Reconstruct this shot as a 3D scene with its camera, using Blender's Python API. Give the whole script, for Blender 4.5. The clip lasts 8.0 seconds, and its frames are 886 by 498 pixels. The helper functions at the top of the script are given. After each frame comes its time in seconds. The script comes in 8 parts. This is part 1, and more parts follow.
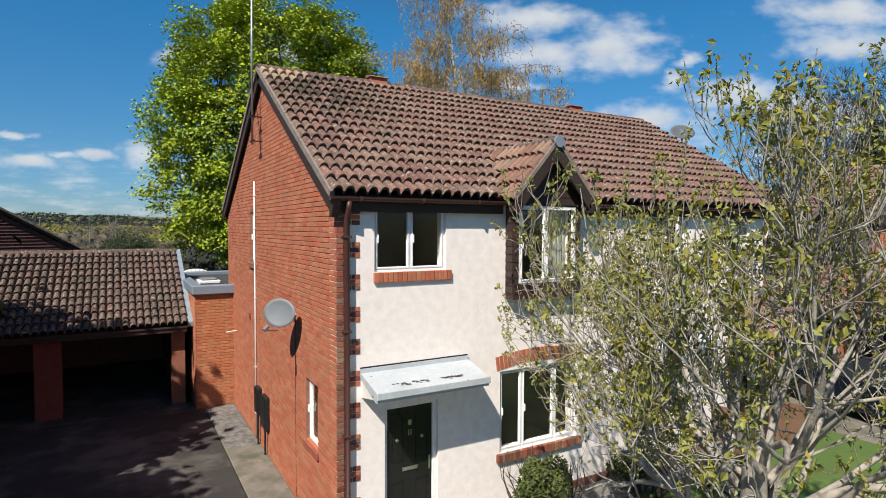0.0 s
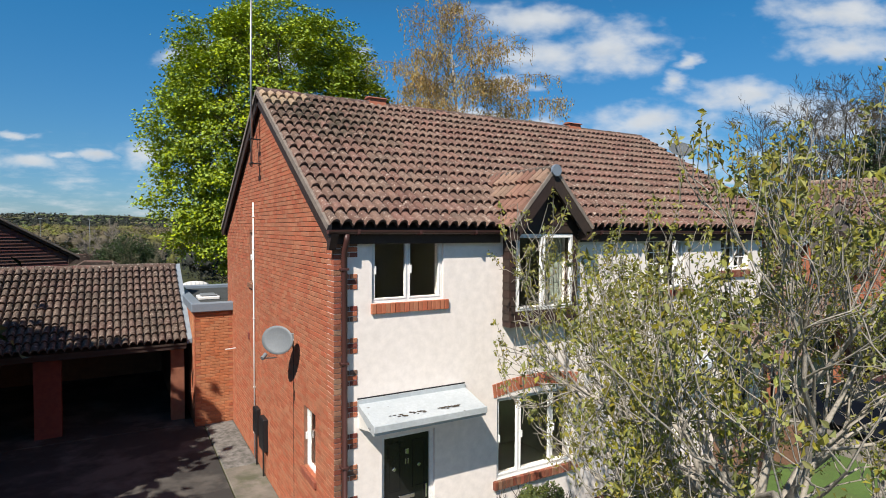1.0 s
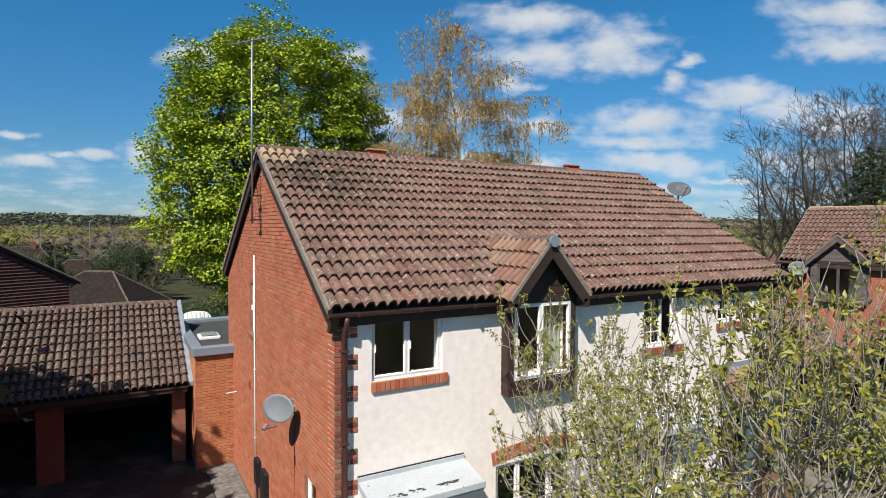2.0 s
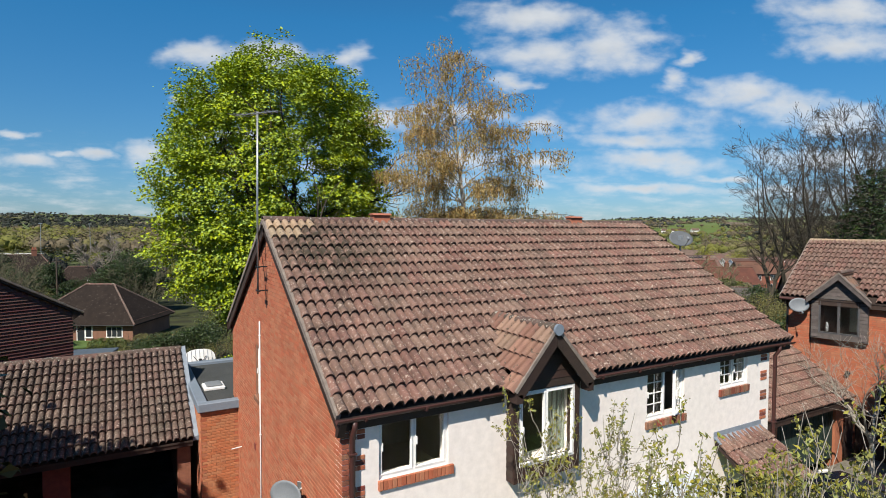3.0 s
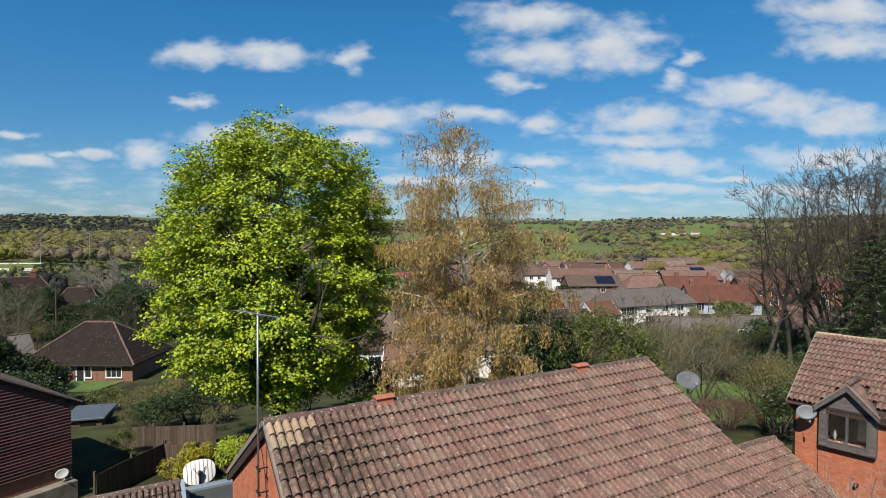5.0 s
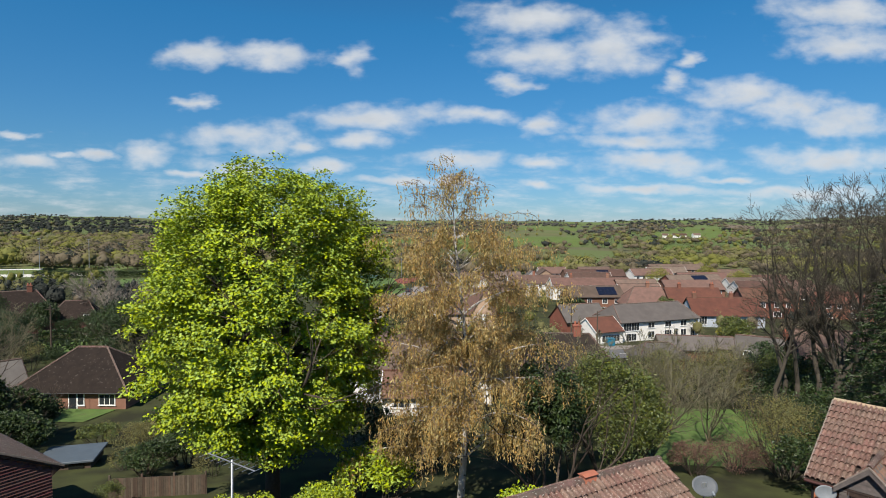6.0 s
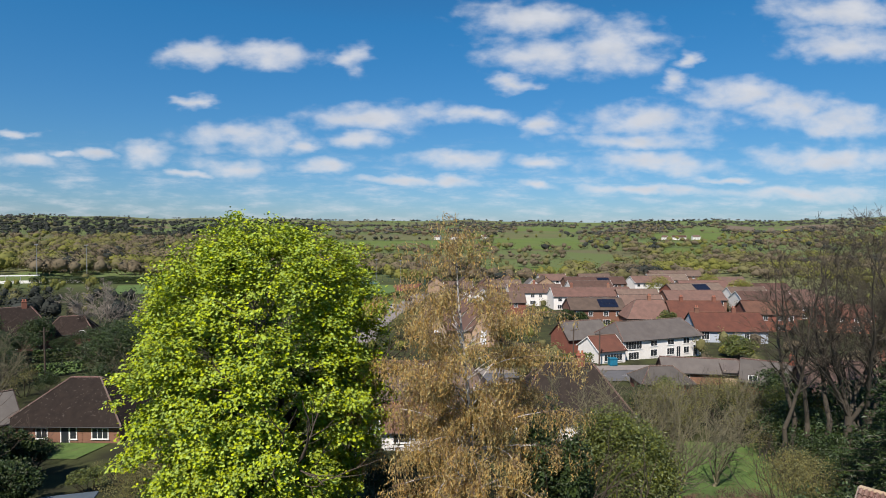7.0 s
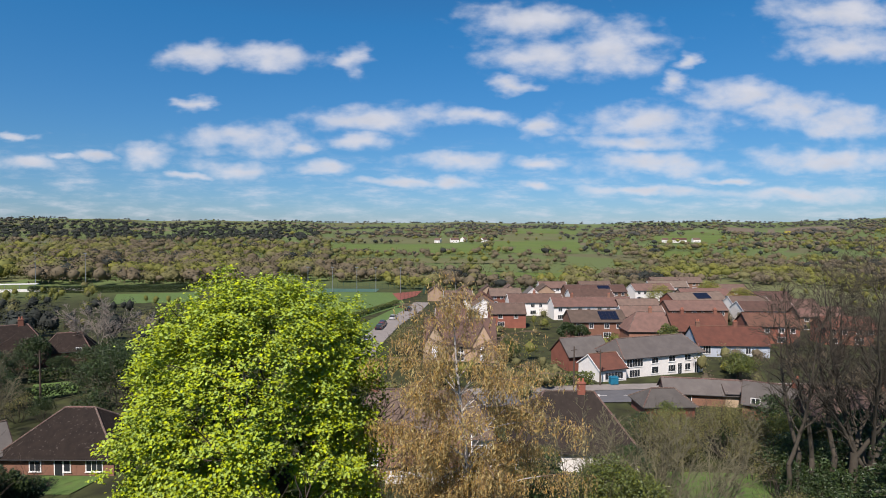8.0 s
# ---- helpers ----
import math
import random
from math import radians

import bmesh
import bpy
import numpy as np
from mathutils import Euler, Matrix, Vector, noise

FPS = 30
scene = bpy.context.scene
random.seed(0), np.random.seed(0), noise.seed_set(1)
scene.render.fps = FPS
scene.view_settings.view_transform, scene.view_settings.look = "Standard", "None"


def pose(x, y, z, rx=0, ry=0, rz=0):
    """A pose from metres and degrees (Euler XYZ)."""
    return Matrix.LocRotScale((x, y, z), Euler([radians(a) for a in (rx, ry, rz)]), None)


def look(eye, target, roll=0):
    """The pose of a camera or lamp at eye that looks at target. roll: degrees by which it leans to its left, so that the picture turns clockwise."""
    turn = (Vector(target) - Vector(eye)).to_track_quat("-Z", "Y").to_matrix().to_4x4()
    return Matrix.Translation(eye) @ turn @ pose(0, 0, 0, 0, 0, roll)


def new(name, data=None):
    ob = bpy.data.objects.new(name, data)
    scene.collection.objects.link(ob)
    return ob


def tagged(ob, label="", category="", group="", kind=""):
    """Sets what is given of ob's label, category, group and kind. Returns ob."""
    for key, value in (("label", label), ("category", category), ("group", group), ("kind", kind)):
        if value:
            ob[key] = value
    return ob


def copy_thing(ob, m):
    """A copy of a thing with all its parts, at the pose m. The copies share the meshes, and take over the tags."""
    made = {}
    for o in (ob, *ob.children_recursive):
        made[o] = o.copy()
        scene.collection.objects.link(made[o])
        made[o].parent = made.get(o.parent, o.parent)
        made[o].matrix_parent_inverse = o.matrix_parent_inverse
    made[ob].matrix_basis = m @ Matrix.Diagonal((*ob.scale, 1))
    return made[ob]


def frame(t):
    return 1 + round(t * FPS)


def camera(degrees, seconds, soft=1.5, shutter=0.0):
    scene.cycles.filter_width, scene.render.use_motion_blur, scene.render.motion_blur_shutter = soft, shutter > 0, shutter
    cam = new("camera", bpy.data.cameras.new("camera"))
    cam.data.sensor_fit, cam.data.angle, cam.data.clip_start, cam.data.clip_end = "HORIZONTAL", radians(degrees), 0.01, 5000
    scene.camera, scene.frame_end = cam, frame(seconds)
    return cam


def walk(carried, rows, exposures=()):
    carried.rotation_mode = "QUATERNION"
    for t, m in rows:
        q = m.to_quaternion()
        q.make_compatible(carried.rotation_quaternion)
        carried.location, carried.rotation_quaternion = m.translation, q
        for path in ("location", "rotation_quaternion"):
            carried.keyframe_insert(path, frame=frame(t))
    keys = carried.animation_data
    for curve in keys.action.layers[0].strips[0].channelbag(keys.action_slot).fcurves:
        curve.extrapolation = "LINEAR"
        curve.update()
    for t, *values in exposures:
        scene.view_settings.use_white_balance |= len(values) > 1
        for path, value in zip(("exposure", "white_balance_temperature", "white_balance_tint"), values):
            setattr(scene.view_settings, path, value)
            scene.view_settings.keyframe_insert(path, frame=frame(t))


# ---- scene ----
cam = camera(76.2, 8.0, soft=0.95)
PATH = [
    (0, (-2.564, -7.384, 4.645), (-1.569, -5.651, 4.569), 0.2),
    (0.5, (-2.55, -7.408, 4.856), (-1.556, -5.674, 4.781), 0.2),
    (1, (-2.54, -7.433, 5.082), (-1.546, -5.699, 5.009), 0.3),
    (1.5, (-2.532, -7.483, 5.536), (-1.538, -5.749, 5.465), 0.35),
    (2.8, (-2.646, -7.463, 7.434), (-1.652, -5.73, 7.352), 0.2),
    (3, (-2.656, -7.457, 7.697), (-1.662, -5.723, 7.618), 0.2),
    (3.5, (-2.626, -7.425, 8.475), (-1.633, -5.691, 8.397), 0.1),
    (4, (-2.64, -7.398, 9.378), (-1.647, -5.664, 9.299), 0.1),
    (4.5, (-2.619, -7.275, 10.427), (-1.624, -5.542, 10.348), 0.1),
    (5.8, (-2.047, -6.251, 13.723), (-1.055, -4.516, 13.645), 0.2),
    (6, (-1.845, -5.984, 14.15), (-0.853, -4.249, 14.074), 0.2),
    (6.5, (-1.599, -5.306, 15.638), (-0.605, -3.572, 15.562), 0.3),
    (7, (-1.339, -4.7, 17.16), (-0.345, -2.967, 17.083), 0.3),
    (7.5, (-1.041, -4.351, 18.539), (-0.047, -2.617, 18.464), 0.3),
    (8, (-0.813, -4.05, 19.853), (0.181, -2.316, 19.781), 0.2),
]
walk(cam, [(t, look(eye, target, roll)) for t, eye, target, roll in PATH], [(0, 0.50, 6620, 10), (6, 0.46, 6620, 10), (8, 0.43, 6480, 17)])

# ---- light ----
SUN = Vector((-0.64, -0.50, 0.90)).normalized()
sun_data = bpy.data.lights.new("sun", "SUN")
sun_data.energy, sun_data.angle, sun_data.color = 5.0, radians(0.53), (1.0, 0.93, 0.83)
sun = new("sun", sun_data)
sun.matrix_world = look(SUN * 60, (0, 0, 0))

HEADING = radians(29.8)


def make_world():
    """Blue sky with fair-weather cumulus; clouds as (across, up, half width, half height) in tangents about the valley's heading."""
    high = [(0.146, 0.364, 0.095, 0.026), (0.300, 0.319, 0.075, 0.042), (0.166, 0.299, 0.090, 0.028), (0.121, 0.250, 0.035, 0.010), (-0.438, 0.299, 0.060, 0.020),
            (-0.303, 0.296, 0.085, 0.020), (-0.162, 0.292, 0.032, 0.019), (0.694, 0.377, 0.120, 0.026), (0.714, 0.324, 0.095, 0.026), (0.432, 0.296, 0.022, 0.011),
            (0.405, 0.260, 0.028, 0.016), (-0.446, 0.220, 0.030, 0.008)]
    low = [(-0.119, 0.195, 0.105, 0.020), (0.051, 0.195, 0.065, 0.014), (-0.144, 0.157, 0.055, 0.015), (-0.343, 0.157, 0.100, 0.022), (-0.258, 0.148, 0.028, 0.013),
            (-0.520, 0.134, 0.055, 0.019), (-0.358, 0.104, 0.075, 0.016), (-0.737, 0.112, 0.065, 0.014), (0.021, 0.120, 0.085, 0.017), (-0.208, 0.110, 0.045, 0.012),
            (0.170, 0.120, 0.040, 0.011), (0.180, 0.185, 0.032, 0.018), (0.355, 0.190, 0.115, 0.026), (0.524, 0.235, 0.085, 0.024), (0.604, 0.215, 0.080, 0.028),
            (0.345, 0.154, 0.100, 0.016), (0.360, 0.112, 0.105, 0.020), (0.694, 0.185, 0.110, 0.026), (0.684, 0.125, 0.120, 0.018), (-0.084, 0.082, 0.085, 0.009),
            (0.614, 0.065, 0.160, 0.011), (0.365, 0.065, 0.120, 0.009), (-0.752, 0.160, 0.040, 0.007), (-0.617, 0.130, 0.035, 0.008), (-0.672, 0.125, 0.028, 0.007),
            (0.016, 0.082, 0.040, 0.010), (0.161, 0.078, 0.050, 0.009), (-0.453, 0.090, 0.035, 0.007), (0.504, 0.090, 0.050, 0.008)]
    w = bpy.data.worlds.new("sky")
    scene.world = w
    w.use_nodes = True
    nt = w.node_tree
    nt.nodes.clear()
    N, L = nt.nodes.new, nt.links.new

    def val(op, a, b=None, clamp=False):
        n = N("ShaderNodeMath")
        n.operation, n.use_clamp = op, clamp
        for i, v in enumerate((a, b)):
            if v is None:
                continue
            if isinstance(v, (int, float)):
                n.inputs[i].default_value = v
            else:
                L(v, n.inputs[i])
        return n.outputs[0]

    def vec(op, a, b=None):
        n = N("ShaderNodeVectorMath")
        n.operation = op
        for i, v in enumerate((a, b)):
            if v is None:
                continue
            if isinstance(v, (tuple, Vector)):
                n.inputs[i].default_value = v
            else:
                L(v, n.inputs[i])
        return n

    sky = N("ShaderNodeTexSky")
    sky.sky_type, sky.sun_disc = "NISHITA", False
    sky.sun_elevation = math.asin(SUN.z)
    sky.sun_rotation = math.atan2(SUN.x, SUN.y)
    sky.altitude, sky.air_density, sky.dust_density, sky.ozone_density = 100, 1.0, 0.2, 6.0
    co = N("ShaderNodeTexCoord").outputs["Generated"]
    fwd = Vector((math.sin(HEADING), math.cos(HEADING), 0))
    side = Vector((math.cos(HEADING), -math.sin(HEADING), 0))
    f = val("MAXIMUM", vec("DOT_PRODUCT", co, fwd).outputs["Value"], 0.05)
    u = val("DIVIDE", vec("DOT_PRODUCT", co, side).outputs["Value"], f)
    sep = N("ShaderNodeSeparateXYZ")
    L(co, sep.inputs[0])
    v = val("DIVIDE", sep.outputs[2], f)
    comb = N("ShaderNodeCombineXYZ")
    L(u, comb.inputs[0]), L(v, comb.inputs[1])
    uv = comb.outputs[0]

    def fbm(scale, detail, rough, stretch):
        n = N("ShaderNodeTexNoise")
        n.inputs["Scale"].default_value, n.inputs["Detail"].default_value, n.inputs["Roughness"].default_value = scale, detail, rough
        L(vec("MULTIPLY", uv, stretch).outputs[0], n.inputs["Vector"])
        return n

    warp = fbm(9, 4, 0.52, (1, 2.2, 1))
    puff = vec("SUBTRACT", warp.outputs["Color"], (0.5, 0.5, 0.5)).outputs[0]
    uvw = vec("ADD", uv, vec("MULTIPLY", puff, (0.15, 0.055, 0)).outputs[0]).outputs[0]
    body = None
    for cx, cy, rx, ry in high + low:
        d = vec("MULTIPLY", vec("SUBTRACT", uvw, (cx, cy, 0)).outputs[0], (0.88 / rx, 0.86 / ry, 0)).outputs[0]
        m = val("SUBTRACT", 1.0, vec("LENGTH", d).outputs["Value"])
        body = m if body is None else val("MAXIMUM", body, m)
    body = val("MAXIMUM", body, -1.0)
    fine = fbm(20, 4, 0.50, (1, 1.7, 1)).outputs["Fac"]
    # thin broken layers towards the horizon
    band = fbm(13, 5, 0.6, (1, 4.2, 1)).outputs["Fac"]
    ramp = N("ShaderNodeMapRange")
    ramp.interpolation_type = "SMOOTHSTEP"
    L(v, ramp.inputs[0])
    for i, x in enumerate((0.24, 0.05, 0.0, 1.0)):
        ramp.inputs[i + 1].default_value = x
    layer = val("MULTIPLY", val("SUBTRACT", band, 0.50), val("MULTIPLY", ramp.outputs[0], 2.4))
    dens = val("ADD", body, val("MULTIPLY", val("SUBTRACT", fine, 0.5), 1.7))
    dens = val("MAXIMUM", dens, val("ADD", layer, val("SUBTRACT", val("MULTIPLY", ramp.outputs[0], 0.40), 0.52)))
    # the same fair-weather cloud over the rest of the sky
    rest = N("ShaderNodeTexNoise")
    rest.inputs["Scale"].default_value, rest.inputs["Detail"].default_value = 3.2, 6
    L(co, rest.inputs["Vector"])
    behind = N("ShaderNodeMapRange")
    L(f, behind.inputs[0])
    for i, x in enumerate((0.55, 0.35, -2.0, 0.0)):
        behind.inputs[i + 1].default_value = x
    dens = val("MAXIMUM", dens, val("ADD", val("MULTIPLY", val("SUBTRACT", rest.outputs["Fac"], 0.60), 6.0), behind.outputs[0]))
    cover = N("ShaderNodeMapRange")
    cover.interpolation_type = "SMOOTHSTEP"
    L(dens, cover.inputs[0])
    for i, x in enumerate((-0.36, 1.05, 0.0, 0.93)):
        cover.inputs[i + 1].default_value = x
    shade = N("ShaderNodeMapRange")
    L(dens, shade.inputs[0])
    for i, x in enumerate((0.1, 0.9, 0.0, 1.0)):
        shade.inputs[i + 1].default_value = x
    tone = N("ShaderNodeMix")
    tone.data_type = "RGBA"
    L(val("MULTIPLY", fbm(14, 3, 0.5, (1, 2.5, 1)).outputs["Fac"], shade.outputs[0]), tone.inputs["Factor"])
    tone.inputs["A"].default_value, tone.inputs["B"].default_value = (9.4, 9.8, 10.2, 1), (6.2, 6.8, 7.5, 1)
    blue = N("ShaderNodeMix")
    blue.data_type, blue.blend_type = "RGBA", "MULTIPLY"
    blue.inputs["Factor"].default_value = 1.0
    tint = N("ShaderNodeValToRGB")
    te = tint.color_ramp.elements
    te[0].position, te[0].color = 0.0, (0.64, 0.82, 1.08, 1)
    te[1].position, te[1].color = 1.0, (0.62, 0.88, 1.0, 1)
    for at, c in ((0.13, (0.50, 0.92, 1.12, 1)), (0.33, (0.31, 1.10, 1.36, 1)), (0.55, (0.42, 0.92, 1.14, 1))):
        te.new(at).color = c
    L(sep.outputs[2], tint.inputs[0])
    L(tint.outputs[0], blue.inputs["B"])
    L(sky.outputs[0], blue.inputs["A"])
    mix = N("ShaderNodeMix")
    mix.data_type = "RGBA"
    L(cover.outputs[0], mix.inputs["Factor"]), L(blue.outputs["Result"], mix.inputs["A"]), L(tone.outputs["Result"], mix.inputs["B"])
    bg = N("ShaderNodeBackground")
    bg.inputs["Strength"].default_value = 0.060
    L(mix.outputs["Result"], bg.inputs[0])
    L(bg.outputs[0], N("ShaderNodeOutputWorld").inputs[0])


make_world()

# ---- materials ----
def material(name, base, second=None, scale=6.0, rough=0.85, bump=0.0, bump_scale=60.0, jitter=0.0, spots=None, island=False,
             metal=0.0, stain=None, spec=0.4, through_light=0.0, moss=None, lip=None):
    """A surface: base colour broken up by two scales of noise, per-piece variation, spots (colour, scale, amount), stains and relief."""
    m = bpy.data.materials.new(name)
    m.use_nodes = True
    nt = m.node_tree
    N, L = nt.nodes.new, nt.links.new
    b = nt.nodes["Principled BSDF"]
    b.inputs["Roughness"].default_value, b.inputs["Metallic"].default_value = rough, metal
    b.inputs["Specular IOR Level"].default_value = spec
    co = N("ShaderNodeTexCoord").outputs["Object"]
    geo = N("ShaderNodeNewGeometry")
    pos = geo.outputs["Position"]

    def noise_fac(s, detail=4.0, rough_=0.6):
        n = N("ShaderNodeTexNoise")
        n.inputs["Scale"].default_value, n.inputs["Detail"].default_value, n.inputs["Roughness"].default_value = s, detail, rough_
        L(pos, n.inputs["Vector"])
        return n.outputs["Fac"]

    def blend(fac, a, c, kind="MIX"):
        n = N("ShaderNodeMix")
        n.data_type, n.blend_type = "RGBA", kind
        if isinstance(fac, float):
            n.inputs["Factor"].default_value = fac
        else:
            L(fac, n.inputs["Factor"])
        for key, v in (("A", a), ("B", c)):
            if isinstance(v, tuple):
                n.inputs[key].default_value = (*v, 1)
            else:
                L(v, n.inputs[key])
        return n.outputs["Result"]

    def ranged(x, lo, hi, to0=0.0, to1=1.0):
        n = N("ShaderNodeMapRange")
        L(x, n.inputs[0])
        for i, v in enumerate((lo, hi, to0, to1)):
            n.inputs[i + 1].default_value = v
        return n.outputs[0]

    second = second or tuple(c * 0.75 for c in base)
    col = blend(ranged(noise_fac(scale), 0.35, 0.65), base, second)
    col = blend(ranged(noise_fac(scale * 9, 3), 0.3, 0.7, 0.0, 0.35), col, tuple(c * 0.6 for c in base))
    if jitter:
        rnd = geo.outputs["Random Per Island"] if island else N("ShaderNodeObjectInfo").outputs["Random"]
        hsv = N("ShaderNodeHueSaturation")
        L(ranged(rnd, 0, 1, 1 - jitter, 1 + jitter), hsv.inputs["Value"])
        wob = N("ShaderNodeMath")
        wob.operation, wob.inputs[1].default_value = "MULTIPLY", 7.31
        L(rnd, wob.inputs[0])
        fr = N("ShaderNodeMath")
        fr.operation = "FRACT"
        L(wob.outputs[0], fr.inputs[0])
        L(ranged(fr.outputs[0], 0, 1, 0.5 - jitter * 0.06, 0.5 + jitter * 0.06), hsv.inputs["Hue"])
        L(ranged(fr.outputs[0], 0, 1, 1 + jitter * 0.4, 1 - jitter * 0.6), hsv.inputs["Saturation"])
        L(col, hsv.inputs["Color"])
        col = hsv.outputs[0]
    if stain:
        sc, s_scale, lo, hi, amount = stain
        col = blend(ranged(noise_fac(s_scale, 5, 0.65), lo, hi, 0.0, amount), col, sc)
    if spots:
        for sc, s_scale, lo in spots:
            col = blend(ranged(noise_fac(s_scale, 2, 0.5), lo, lo + 0.05), col, sc)
    if lip:
        # lichen gathers along the lower edge of each tile
        at = N("ShaderNodeAttribute")
        at.attribute_name = "edge"
        near = N("ShaderNodeMath")
        near.operation = "MULTIPLY_ADD"
        near.inputs[1].default_value = 0.06
        L(at.outputs["Fac"], near.inputs[0]), L(noise_fac(19.0, 3, 0.6), near.inputs[2])
        col = blend(ranged(near.outputs[0], 0.61, 0.68, 0.0, 0.7), col, lip)
        # front lip darkened: the shade beneath each course is painted in
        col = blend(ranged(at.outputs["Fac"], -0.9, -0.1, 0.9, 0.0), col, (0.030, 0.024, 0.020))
    if moss:
        # a patch of dark moss: colour, centre, inner and outer radius
        mc, centre, r0, r1 = moss
        far = N("ShaderNodeVectorMath")
        far.operation = "DISTANCE"
        far.inputs[1].default_value = centre
        L(pos, far.inputs[0])
        mul = N("ShaderNodeMath")
        mul.operation = "MULTIPLY"
        L(ranged(far.outputs["Value"], r0, r1, 1.0, 0.0), mul.inputs[0])
        L(ranged(noise_fac(7.0, 4, 0.65), 0.40, 0.56), mul.inputs[1])
        col = blend(mul.outputs[0], col, mc)
    L(col, b.inputs["Base Color"])
    if bump:
        bn = N("ShaderNodeBump")
        bn.inputs["Strength"].default_value, bn.inputs["Distance"].default_value = bump, 0.02
        L(noise_fac(bump_scale, 5, 0.7), bn.inputs["Height"])
        L(bn.outputs[0], b.inputs["Normal"])
    if through_light:
        tr = N("ShaderNodeBsdfTranslucent")
        L(col, tr.inputs[0])
        add = N("ShaderNodeMixShader")
        add.inputs[0].default_value = through_light
        L(b.outputs[0], add.inputs[1]), L(tr.outputs[0], add.inputs[2])
        L(add.outputs[0], nt.nodes["Material Output"].inputs[0])
    return m


M = {}
M["brick"] = material("brick", (0.435, 0.150, 0.078), (0.395, 0.132, 0.068), 1.2, 0.9, 0.4, 90, jitter=0.11)
M["brick_rest"] = material("brick_joined", (0.435, 0.150, 0.078), (0.395, 0.132, 0.068), 1.2, 0.9, 0.4, 90, jitter=0.11, island=True)
M["brick_orange"] = material("orange_brick", (0.47, 0.185, 0.085), (0.42, 0.160, 0.075), 2.0, 0.9, 0.4, 90, jitter=0.09)
M["mortar_orange"] = material("orange_mortar", (0.35, 0.165, 0.095), (0.29, 0.135, 0.08), 9.0, 0.95, 0.4, 200)
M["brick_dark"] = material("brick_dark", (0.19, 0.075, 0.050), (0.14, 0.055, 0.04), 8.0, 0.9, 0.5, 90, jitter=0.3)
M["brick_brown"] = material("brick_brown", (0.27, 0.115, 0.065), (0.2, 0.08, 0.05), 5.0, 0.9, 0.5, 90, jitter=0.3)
M["mortar"] = material("mortar", (0.29, 0.145, 0.098), (0.22, 0.115, 0.078), 9.0, 0.95, 0.4, 200)
M["render"] = material("white_render", (0.85, 0.785, 0.745), (0.84, 0.775, 0.735), 0.8, 0.92, 0.06, 160, stain=((0.60, 0.54, 0.49), 0.9, 0.60, 0.85, 0.14))
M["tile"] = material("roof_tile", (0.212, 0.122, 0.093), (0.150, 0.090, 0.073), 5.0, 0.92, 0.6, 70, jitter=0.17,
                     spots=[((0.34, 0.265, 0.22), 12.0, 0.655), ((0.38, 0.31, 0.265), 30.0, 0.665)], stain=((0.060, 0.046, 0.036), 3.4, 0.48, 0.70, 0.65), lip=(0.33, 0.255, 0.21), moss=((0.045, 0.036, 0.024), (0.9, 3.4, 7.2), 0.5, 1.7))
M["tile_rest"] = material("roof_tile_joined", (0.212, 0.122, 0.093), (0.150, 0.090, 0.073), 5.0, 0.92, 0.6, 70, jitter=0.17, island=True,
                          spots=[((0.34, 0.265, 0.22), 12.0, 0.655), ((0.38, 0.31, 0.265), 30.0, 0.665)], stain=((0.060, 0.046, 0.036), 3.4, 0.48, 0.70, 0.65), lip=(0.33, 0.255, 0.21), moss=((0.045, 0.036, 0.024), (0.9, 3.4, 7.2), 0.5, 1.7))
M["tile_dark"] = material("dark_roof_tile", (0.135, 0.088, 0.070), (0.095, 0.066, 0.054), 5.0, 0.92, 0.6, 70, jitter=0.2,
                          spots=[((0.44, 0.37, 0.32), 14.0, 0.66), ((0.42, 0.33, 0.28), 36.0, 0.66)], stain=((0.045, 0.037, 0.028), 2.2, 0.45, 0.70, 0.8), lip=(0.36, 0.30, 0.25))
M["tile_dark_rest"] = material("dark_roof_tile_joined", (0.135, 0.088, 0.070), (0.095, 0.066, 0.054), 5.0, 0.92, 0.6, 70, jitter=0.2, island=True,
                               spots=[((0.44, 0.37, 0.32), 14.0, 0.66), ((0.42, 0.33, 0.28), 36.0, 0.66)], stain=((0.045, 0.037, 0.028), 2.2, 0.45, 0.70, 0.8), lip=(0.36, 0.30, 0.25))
M["tile_moss"] = material("mossy_tile", (0.115, 0.080, 0.060), (0.062, 0.050, 0.036), 9.0, 0.95, 0.9, 50, jitter=0.3, spots=[((0.36, 0.31, 0.27), 22.0, 0.68)])
M["tile_pale"] = material("pale_tile", (0.36, 0.27, 0.18), (0.30, 0.22, 0.15), 6.0, 0.92, 0.5, 70, jitter=0.15, spots=[((0.10, 0.08, 0.06), 16.0, 0.62)])
M["tile_ridge"] = material("ridge_tile", (0.14, 0.085, 0.07), (0.10, 0.065, 0.055), 5.0, 0.92, 0.5, 70, jitter=0.25,
                           spots=[((0.34, 0.32, 0.28), 18.0, 0.62)], stain=((0.06, 0.055, 0.04), 2.5, 0.45, 0.7, 0.7))
M["tile_light"] = material("light_tile", (0.26, 0.155, 0.11), (0.21, 0.12, 0.09), 5.0, 0.92, 0.5, 70, jitter=0.2, spots=[((0.11, 0.08, 0.06), 14.0, 0.63)])
M["verge"] = material("verge_mortar", (0.26, 0.22, 0.19), (0.18, 0.15, 0.13), 10, 0.95, 0.5, 90)
M["timber"] = material("dark_timber", (0.045, 0.026, 0.020), (0.032, 0.019, 0.015), 7.0, 0.7, 0.3, 80, jitter=0.2)
